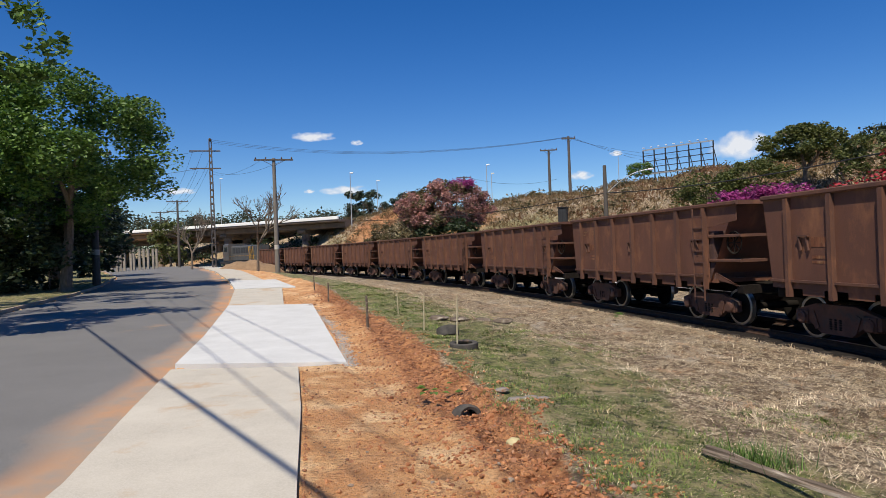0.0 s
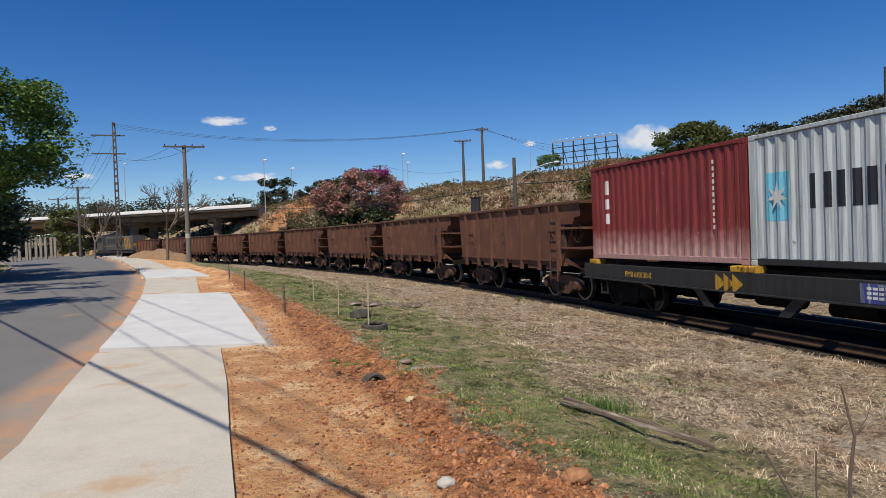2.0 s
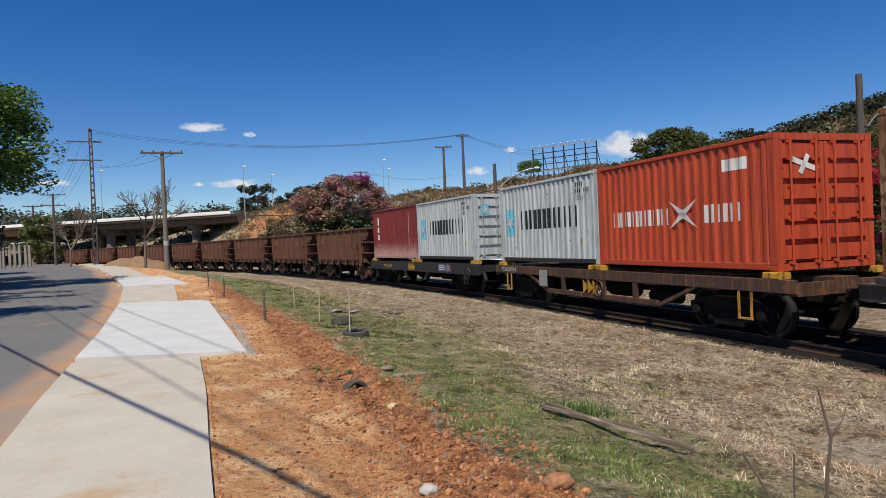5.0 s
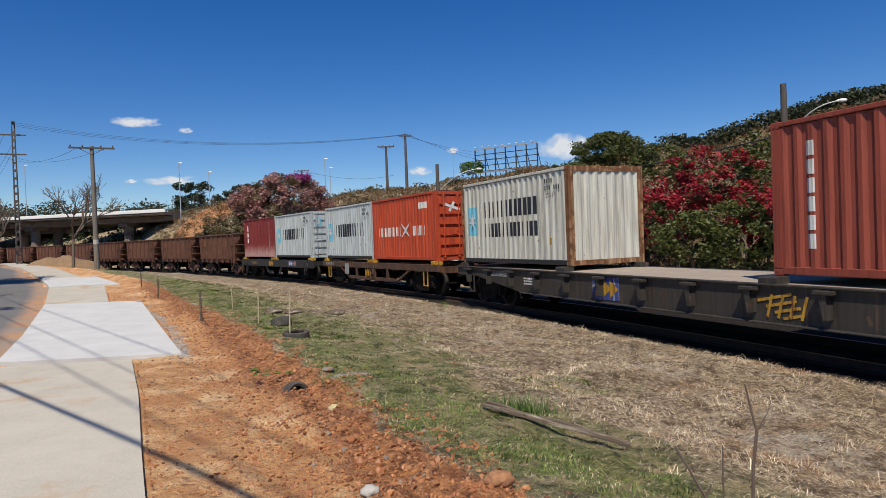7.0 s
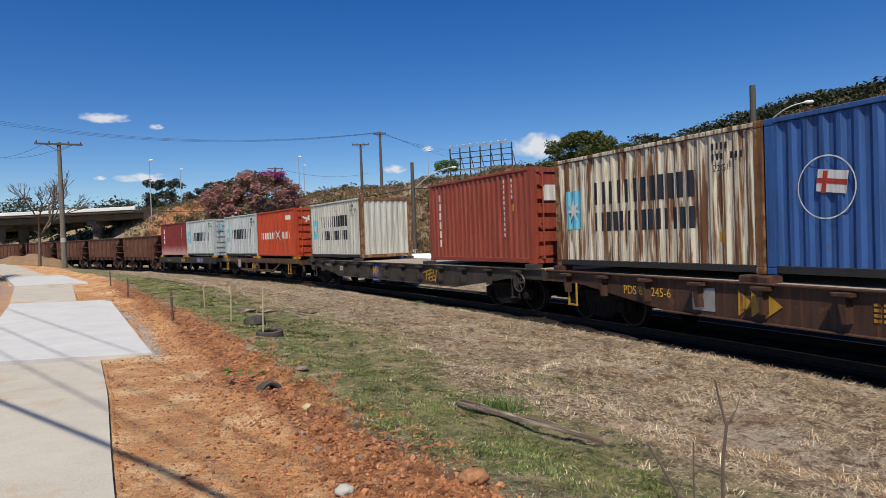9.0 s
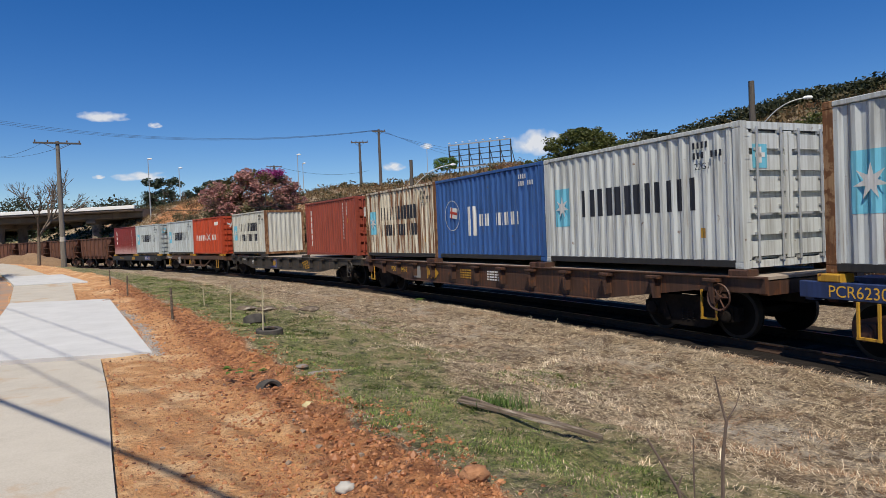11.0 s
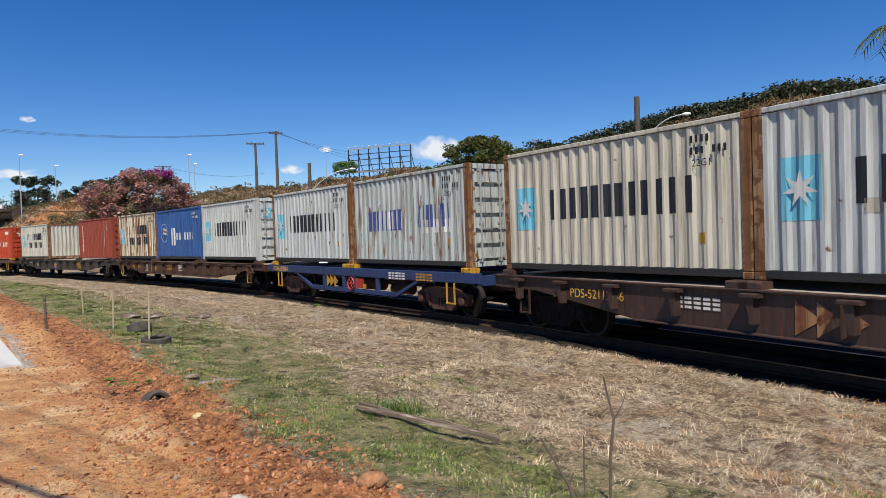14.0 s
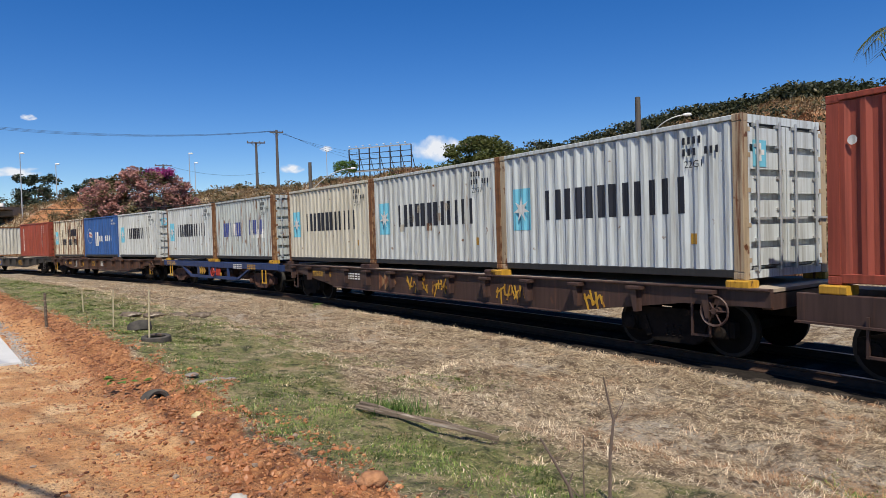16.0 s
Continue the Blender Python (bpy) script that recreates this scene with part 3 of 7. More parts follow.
def track_coords(x, y):
    """Arc length and distance from the track, positive on the pavement side."""
    s, q = np.empty(len(x)), np.empty(len(x))
    for i in range(0, len(x), 20000):
        dx, dy = x[i:i + 20000, None] - LX[SQ], y[i:i + 20000, None] - LY[SQ]
        k = np.argmin(dx * dx + dy * dy, 1)
        r = np.arange(len(k))
        h = HEAD[SQ][k]
        s[i:i + 20000] = ARC[SQ][k]
        q[i:i + 20000] = -(dx[r, k] * np.cos(h) + dy[r, k] * np.sin(h))
        far = np.hypot(dx[r, k], dy[r, k])
        q[i:i + 20000] = np.sign(q[i:i + 20000]) * np.maximum(np.abs(q[i:i + 20000]), far * (np.abs(far - np.abs(q[i:i + 20000])) > 2))
    return s, q


def wobble(x, y, scale, seed=0.0):
    """Smooth waves in the plane, about -1 to 1."""
    a = 0
    for k, (u, v, w) in enumerate(((1, 0.3, 1.0), (-0.4, 1.1, 0.8), (0.8, -0.9, 0.6), (1.7, 1.3, 0.4), (-2.1, 1.6, 0.3))):
        a = a + w * np.sin((u * x + v * y) / scale + seed * (k + 1.3) + k)
    return a / 2.0


def smooth(a, b, x):
    t = np.clip((x - a) / (b - a), 0, 1)
    return t * t * (3 - 2 * t)


CREST = np.array([(-40, 1.2), (-30, 1.4), (-22, 1.6), (-15.2, 1.7), (-13.6, 2.7), (-10, 3.2), (0, 3.55), (4, 3.85), (7, 4.35), (10, 4.6), (15, 5.0), (19, 5.4), (25, 6.0), (30.7, 6.7), (35, 7.3), (39.7, 8.2), (46, 9.1), (52, 9.2), (62, 8.6), (80, 8), (100, 4), (130, 1.2), (180, 1.0)])


def height(x, y, parts=False):
    """The ground's height: pavement level, the slope to the track, the far bank and its hill."""
    s, q = track_coords(x, y)
    r = np.hypot(x, y)
    az = np.degrees(np.arctan2(x, y))
    rz = RAIL_Z + SLOPE * np.clip(s, -60, 160)
    level = rise(x, y)
    z = np.interp(q, [-9, -4, -2.6, -1.6, 0, 1.25, 1.6, 2.4, 4.6, 6.5, 8.2, 9.2], [0.05, -0.05, -0.12, -0.24, -0.28, -0.25, -0.12, -0.02, 0.12, 0.26, 0.40, 0.44]) + rz
    z = z + (level - z) * smooth(6.0, 9.2, q)
    bumps = 0.05 * wobble(x, y, 0.33) + 0.04 * wobble(x, y, 0.9, 2)
    soil = smooth(edge_x(WALK_RIGHT, y) + 0.05, edge_x(WALK_RIGHT, y) + 0.8, x) * smooth(1.7, 2.6, q)
    ridge = np.exp(-((x - edge_x(WALK_RIGHT, y) - 1.75 - 0.25 * wobble(0 * x, y, 1.5)) / 0.5) ** 2) * (y < 40)
    z = z + soil * (bumps * (0.7 + 0.7 * (1 - smooth(5.0, 7.0, q))) + (0.09 + 0.055 * wobble(x, y, 0.09, 8) + 0.06 * wobble(x, y, 0.21, 11)) * ridge)
    z = z + (0.032 * wobble(x, y, 0.11, 15) + 0.03 * wobble(x, y, 0.26, 17)) * smooth(2.0, 2.6, q) * smooth(2.4, 3.4, x - edge_x(WALK_RIGHT, y)) * (np.hypot(x, y) < 30)
    z = z - 0.02 - 0.17 * (x < edge_x(WALK_LEFT, y) - 0.02) * (q > 0) * (x > edge_x(KERB_FAR, y)) - 0.06 * (np.abs(x - (edge_x(WALK_LEFT, y) + edge_x(WALK_RIGHT, y)) / 2) < 0.75) * (q > 0)
    # bank beyond the track
    rt = np.full(len(x), 1e9)
    order = np.unique(np.round(az, 4), return_inverse=True)
    ux, inv = order
    near = np.full(len(ux), 1e9)
    ta, tr = np.degrees(np.arctan2(LX, LY)), np.hypot(LX, LY)
    keep = (ARC > -30) & (ARC < 160)
    o = np.argsort(ta[keep])
    near = np.interp(ux, ta[keep][o], tr[keep][o])
    rt = near[inv]
    foot, crest_r = rt + 13, rt + 48
    crest_z = 1.6 + crest_r * np.tan(np.radians(np.interp(az, CREST[:, 0], CREST[:, 1])))
    crest_z = crest_z + 0.6 * wobble(az, az * 0.3, 2.0) * (az > -14)
    up = smooth(0, 1, (r - foot) / (crest_r - foot))
    up = 0.35 * np.clip((r - foot) / (crest_r - foot), 0, 1) + 0.65 * up
    bank = rz + 0.1 + (crest_z - rz - 0.1) * up + 0.25 * wobble(x, y, 2.5, 1) * smooth(0, 0.3, up)
    behind = (r > foot) & (az > -36) & (az < 120) & (q < 0)
    z = np.where(behind, bank, z)
    far = smooth(140, 260, r)
    z = np.where((r > 140) & (az < -13), z * (1 - far) + far * (1.6 + np.minimum(r, 1500) * math.tan(radians(0.25))), z)
    return (z, s, q, az, up * behind) if parts else z


def height_at(x, y):
    return float(height(np.array([float(x)]), np.array([float(y)]))[0])


def build_ground():
    rings = np.concatenate([[0.001, 0.3, 0.8], 1.4 * 1.021 ** np.arange(385)])
    fine = np.concatenate([np.arange(-180, -48, 4.0), np.arange(-48, 66, 0.4), np.arange(66, 180, 4.0)])
    rr, aa = np.meshgrid(rings, np.radians(fine), indexing='ij')
    x, y = (rr * np.sin(aa)).ravel(), (rr * np.cos(aa)).ravel()
    z, s, q, az, up = height(x, y, True)
    n, k = len(rings), len(fine)
    i, j = np.meshgrid(np.arange(n - 1), np.arange(k), indexing='ij')
    f = np.stack([i * k + j, i * k + (j + 1) % k, (i + 1) * k + (j + 1) % k, (i + 1) * k + j], -1).reshape(-1, 4)
    me = big_mesh("ground", np.stack([x, y, z], 1), f[:, ::-1], M["ground"])
    off = x - edge_x(WALK_RIGHT, y)
    dirt = (1 - smooth(1.7, 2.5, off + 0.2 * wobble(x, y, 0.8))) * (q > 0)
    dirt = np.maximum(dirt, np.clip(0.26 + 0.36 * wobble(x, y, 5, 4), 0, 0.8) * smooth(0.02, 0.15, up))
    green = smooth(1.8, 2.3, off) * (1 - smooth(4.0, 5.6, off - 0.9 * smooth(7, 14, y) + 0.6 * wobble(x, y, 1.2, 3))) * (q > 2.2) * (0.64 + 0.2 * wobble(x, y, 0.6, 2) + 0.14 * smooth(6, 14, y))
    green = np.maximum(green, (0.47 + 0.12 * wobble(x, y, 4, 12)) * (q < 0) * smooth(0, 0.2, up) * (1 - 0.35 * smooth(0.5, 0.9, up)))
    far = (q > 0) & (x < edge_x(KERB_FAR, y))
    green = np.where(far, 0.62, green)
    stone = (1 - smooth(1.5, 2.0, np.abs(q)))
    stone = np.maximum(stone, 0.4 * (1 - smooth(2.2, 3.6, np.abs(q))))
    col = np.stack([np.clip(dirt, 0, 1), np.clip(green, 0, 1), np.clip(stone, 0, 1), np.ones(len(x))], 1)
    at = me.color_attributes.new("zone", 'FLOAT_COLOR', 'POINT')
    at.data.foreach_set("color", col.astype(np.float32).ravel())
    turned = np.clip(np.exp(-((off - 1.72 - 0.2 * wobble(x, y, 0.9, 5)) / 0.55) ** 2) * (q > 0) * (y > 0) * (y < 32), 0, 1)
    turned = np.maximum(turned, np.clip(0.5 + 0.3 * wobble(x, y, 3.5, 9), 0, 1) * (up > 0))
    at2 = me.color_attributes.new("turned", 'FLOAT_COLOR', 'POINT')
    at2.data.foreach_set("color", np.stack([turned, turned, turned, np.ones(len(x))], 1).astype(np.float32).ravel())
    ob = tagged(new("ground", me), "red earth, patchy green grass and pale straw verge beside the railway", "ground", kind="structure")
    return ob


build_ground()


def build_road():
    n = 260
    t = np.linspace(0, 1, n)
    def along(e):
        e = np.array(e, float)
        return np.stack([np.interp(t * (len(e) - 1), np.arange(len(e)), e[:, i]) for i in (0, 1)], 1)
    a, b = along(KERB_FAR), along(WALK_LEFT)
    w = 1 - (1 - np.linspace(0, 1, 24)) ** 2
    p = a[:, None] * (1 - w[None, :, None]) + b[:, None] * w[None, :, None]
    x, y = p[..., 0].ravel(), p[..., 1].ravel()
    z = rise(x, y) - 0.11 + 0.05 * np.tile(np.sin(w * math.pi), n)
    i, j = np.meshgrid(np.arange(n - 1), np.arange(23), indexing='ij')
    f = np.stack([i * 24 + j, i * 24 + j + 1, (i + 1) * 24 + j + 1, (i + 1) * 24 + j], -1).reshape(-1, 4)
    me = big_mesh("road", np.stack([x, y, z], 1), f, M["asphalt"])
    gap = ((1 - w)[None, :] * np.linalg.norm(a - b, axis=1)[:, None]).ravel()
    dust = 1 - smooth(0.1, 1.25, gap + 0.25 * wobble(x, y, 0.7, 6))
    at = me.color_attributes.new("zone", 'FLOAT_COLOR', 'POINT')
    at.data.foreach_set("color", np.stack([dust, dust, dust, np.ones(len(dust))], 1).astype(np.float32).ravel())
    tagged(new("road", me), "grey asphalt street with red dust along its edge", "road", kind="structure")
    # far kerb
    ks = Shape()
    for k in range(n - 1):
        p0, p1 = a[k], a[k + 1]
        v = []
        for p_ in (p0, p1):
            zz = float(rise(p_[0], p_[1]))
            v += [(p_[0], p_[1], zz - 0.2), (p_[0], p_[1], zz + 0.03), (p_[0] - 0.15, p_[1] + 0.05, zz + 0.03), (p_[0] - 0.15, p_[1] + 0.05, zz - 0.2)]
        ks.add(v, [(0, 1, 5, 4), (1, 2, 6, 5), (2, 3, 7, 6)])
    tagged(new("kerb", ks.mesh("kerb", M["kerb"])), "worn concrete kerb on the far side of the street", "kerb", kind="structure")


build_road()


def build_pavement():
    pav = thing("pavement", "new concrete footpath cast in bays beside the street", "pavement", kind="structure")

    def bay(l0, r0, r1, l1, mat, label, lift=0.0, steps=6, follow=False):
        """One cast bay with thickness between the four corners."""
        rows = []
        for i in range(steps + 1):
            t = i / steps
            y_l = l0[1] + (l1[1] - l0[1]) * t
            left = (float(edge_x(WALK_LEFT, y_l)), y_l)
            right = (r0[0] + (r1[0] - r0[0]) * t, r0[1] + (r1[1] - r0[1]) * t)
            if follow:
                right = (float(edge_x(WALK_RIGHT, y_l)), y_l)
            rows.append((left, right))
        s = Shape()
        vs = []
        for a, b in rows:
            za, zb = float(rise(*a)) + 0.02 + lift, float(rise(*b)) + 0.02 + lift
            vs += [(*a, za - 0.14), (*a, za), (*b, zb), (*b, zb - 0.14)]
        fs = []
        for i in range(steps):
            k = 4 * i
            fs += [(k, k + 1, k + 5, k + 4), (k + 1, k + 2, k + 6, k + 5), (k + 2, k + 3, k + 7, k + 6)]
        e = 4 * steps
        fs += [(0, 3, 2, 1), (e, e + 1, e + 2, e + 3)]
        part("slab", s.add(vs, fs), mat, pav, label)
    E_ = lambda e, y: (float(edge_x(e, y)), y)
    old, newc = M["slab_old"], M["slab_new"]
    for y0, y1 in ((-12, -6.02), (-6, 0.98), (1.0, 10.28)):
        bay(E_(WALK_LEFT, y0), E_(WALK_RIGHT, y0), E_(WALK_RIGHT, y1), E_(WALK_LEFT, y1), old, "", steps=16, follow=True)
    bay((0, 10.62), (-2.32, 10.45), (-5.75, 21.0), (0, 21.4), newc, "freshly cast wide grey bay", 0.018, 10)
    bay(E_(WALK_LEFT, 21.42), E_(WALK_RIGHT, 21.42), E_(WALK_RIGHT, 31), E_(WALK_LEFT, 31.0), old, "", steps=8)
    bay(E_(WALK_LEFT, 31.02), (-9.4, 31.3), (-13.4, 40.4), E_(WALK_LEFT, 40.6), newc, "freshly cast wide grey bay", 0.018, 8)
    for y0, y1 in ((40.62, 52), (52.02, 64), (64.02, 78), (78.02, 95)):
        bay(E_(WALK_LEFT, y0), E_(WALK_RIGHT, y0), E_(WALK_RIGHT, y1), E_(WALK_LEFT, y1), old, "", steps=8)


build_pavement()


# ---- railway ----
def build_track():
    bed = Shape()
    ss = np.arange(-60, 200, 1.0)
    prof = [(-2.9, -0.5), (-2.2, -0.16), (-1.6, -0.20), (-1.3, -0.175), (0, -0.19), (1.2, -0.18), (1.4, -0.24), (1.9, -0.5)]
    vs, fs = [], []
    for s in ss:
        for q, z in prof:
            p = on_track(s, q, z + 0.02)
            vs.append(p)
    k = len(prof)
    for i in range(len(ss) - 1):
        for j in range(k - 1):
            fs.append((i * k + j, i * k + j + 1, (i + 1) * k + j + 1, (i + 1) * k + j))
    bed.add(vs, fs)
    tagged(new("track_bed", bed.mesh("track_bed", M["ballast"])), "stained stone ballast under the rails, coloured near black for train shade", "ballast", kind="structure")
    for side in (0.80, -0.80):
        s1, s2 = Shape(), Shape()
        for sh, pr in ((s1, [(-0.07, -0.165), (-0.07, -0.145), (-0.012, -0.125), (-0.012, -0.045), (-0.034, -0.03), (-0.034, -0.004), (0.034, -0.004), (0.034, -0.03), (0.012, -0.045), (0.012, -0.125), (0.07, -0.145), (0.07, -0.165)]),
                       (s2, [(-0.028, -0.006), (-0.028, 0.0), (0.028, 0.0), (0.028, -0.006)])):
            k = len(pr)
            sh.add([on_track(s, side + q, z) for s in ss for q, z in pr], [(i * k + j, i * k + (j + 1) % k, (i + 1) * k + (j + 1) % k, (i + 1) * k + j) for i in range(len(ss) - 1) for j in range(k)])
        rail = tagged(new("rail", s1.mesh("rail", M["rail"])), "rusty steel rail with a worn bright head", "rail", "rails", "structure")
        part("rail_head", s2, M["rail_top"], rail, "polished running surface")
    ties = thing("sleepers", "row of weathered timber railway sleepers", "sleepers", kind="structure")
    me = Shape().box((0, 0, 0), (0.24, 2.7, 0.17), ch=0.015).mesh("sleeper", M["sleeper"])
    for i in range(170):
        s = -26 + i * 0.6
        ob = new("sleeper", me)
        ob.parent = ties
        h = np.interp(s, ARC, HEAD)
        ob.matrix_basis = Matrix.Translation(on_track(s, random.uniform(-0.04, 0.04), -0.25)) @ pose(0, 0, 0, 0, 0, 90 + math.degrees(h) + random.uniform(-1.5, 1.5))


# ---- the train ----
# distance behind the first container's leading end, metres
BOX_AT = [-0.05, 6.1, 14.4, 20.48, 28.65, 40.85, 48.0, 54.1, 60.25, 67.85, 74.05, 81.5, 87.58, 93.66, 101.0]
TIMES = np.array([0.0, 1.0, 2.0, 3.0, 7.0, 8.0, 12.5, 16.0])
GONE = np.array([-16.45, -10.05, -3.75, 2.62, 28.3, 34.6, 63.1, 84.8])
FIT = np.polyfit(TIMES, GONE, 3)
WHEEL = 0.45


def gone(t):
    """How far the first container's leading end has come along the line at t seconds."""
    return float(np.polyval(FIT, t))


RUNS = []          # (thing, distance behind, half wheelbase), keyed in motions()
WHEELS = []        # (wheelset, place in its bogie)
BOX_L, BOX_W, BOX_H = 6.058, 2.438, 2.591
DECK = 1.20        # container seat above the rail head
PITCH, DEPTH = 0.279, 0.036


def wave(x, depth=DEPTH, pitch=PITCH):
    """Depth of the pressed panel at x: 0 on the outer flats, -depth on the inner ones."""
    u = (x / pitch) % 1.0
    return -depth * (0 if u < 0.26 else (u - 0.26) / 0.24 if u < 0.5 else 1 if u < 0.76 else (1 - u) / 0.24)


def breaks(x0, x1, pitch=PITCH):
    out, k = [x0], math.floor(x0 / pitch) - 1
    while k * pitch < x1 + pitch:
        out += [x for x in ((k + u) * pitch for u in (0, 0.26, 0.5, 0.76)) if x0 + 1e-4 < x < x1 - 1e-4]
        k += 1
    return sorted(out) + [x1]


def pressed(shape, x0, x1, z0, z1, base, sign, axis='y', lift=0.0):
    """A sheet following the pressed profile, along x (facing y) or along y (facing x)."""
    xs = breaks(x0, x1)
    vs = []
    for x in xs:
        o = base + sign * (wave(x) + lift)
        vs += [(x, o, z0), (x, o, z1)] if axis == 'y' else [(o, x, z0), (o, x, z1)]
    return shape.add(vs, [(2 * i, 2 * i + 2, 2 * i + 3, 2 * i + 1) for i in range(len(xs) - 1)])


HALF = BOX_L / 2
SIDE = BOX_W / 2 - 0.01
CACHE = {}


def shared(key, build, material):
    """The mesh of a part that several things share in shape, with the material of its own thing."""
    if key not in CACHE:
        CACHE[key] = build()
    k2 = (key, material.name)
    if k2 not in CACHE:
        me = CACHE[key].copy()
        me.materials.clear()
        me.materials.append(material)
        CACHE[k2] = me
    return CACHE[k2]


def decal(name, box, x0, x1, z0, z1, mat, label=""):
    """Paint on the pavement-side panel; x measured from the leading end, z from the floor."""
    s = Shape()
    pressed(s, HALF - x1, HALF - x0, z0, z1, SIDE, 1, lift=0.004)
    return part(name, s, mat, box, label)


def star_decal(box, x0, z0, size, tall):
    decal("patch", box, x0, x0 + size, z0, z0 + tall, M["skyblue"], "light blue square panel")
    s = Shape()
    cx, cz, n = HALF - x0 - size / 2, z0 + tall / 2, 7
    pts = []
    for i in range(2 * n):
        r = (0.45 if i % 2 == 0 else 0.17) * min(size, tall)
        a = math.pi / 2 + math.pi * i / n
        pts.append((cx + r * math.cos(a), cz + r * math.sin(a)))
    s.add([(cx, SIDE + 0.006, cz)] + [(x, SIDE + 0.006, z) for x, z in pts], [(0, 1 + i, 1 + (i + 1) % (2 * n)) for i in range(2 * n)])
    part("star", s, M["white"], box, "white seven-pointed star")


def word_bars(box, x0, x1, z0, z1, count, mat, label, gaps=()):
    """Lettering that is a brand: plain upright bars in its colour, two to a letter."""
    w = (x1 - x0) / count
    for i in range(count):
        if i in gaps:
            continue
        a = HALF - x0 - i * w
        s = Shape()
        for b, c in ((0.90, 0.64), (0.36, 0.10)):
            pressed(s, a - b * w, a - c * w, z0, z1, SIDE, 1, lift=0.004)
        part("letter_bar", s, mat, box, label)


def small_text(parent, words, x, z, size, mat, y, facing='side', across=None):
    """Readable marks in the built-in font, standing 4 mm proud of the surface at y."""
    cu = bpy.data.curves.new("marking", 'FONT')
    cu.body, cu.size = words, size
    tmp = bpy.data.objects.new("marking", cu)
    scene.collection.objects.link(tmp)
    me = bpy.data.meshes.new_from_object(tmp.evaluated_get(bpy.context.evaluated_depsgraph_get()))
    bpy.data.objects.remove(tmp)
    me.materials.clear()
    me.materials.append(mat)
    ob = new("marking", me)
    ob.parent = parent
    ob.matrix_basis = pose(x, y, z, 90, 0, 180) if facing == 'side' else pose(across, y, z, 90, 0, 90)
    return ob


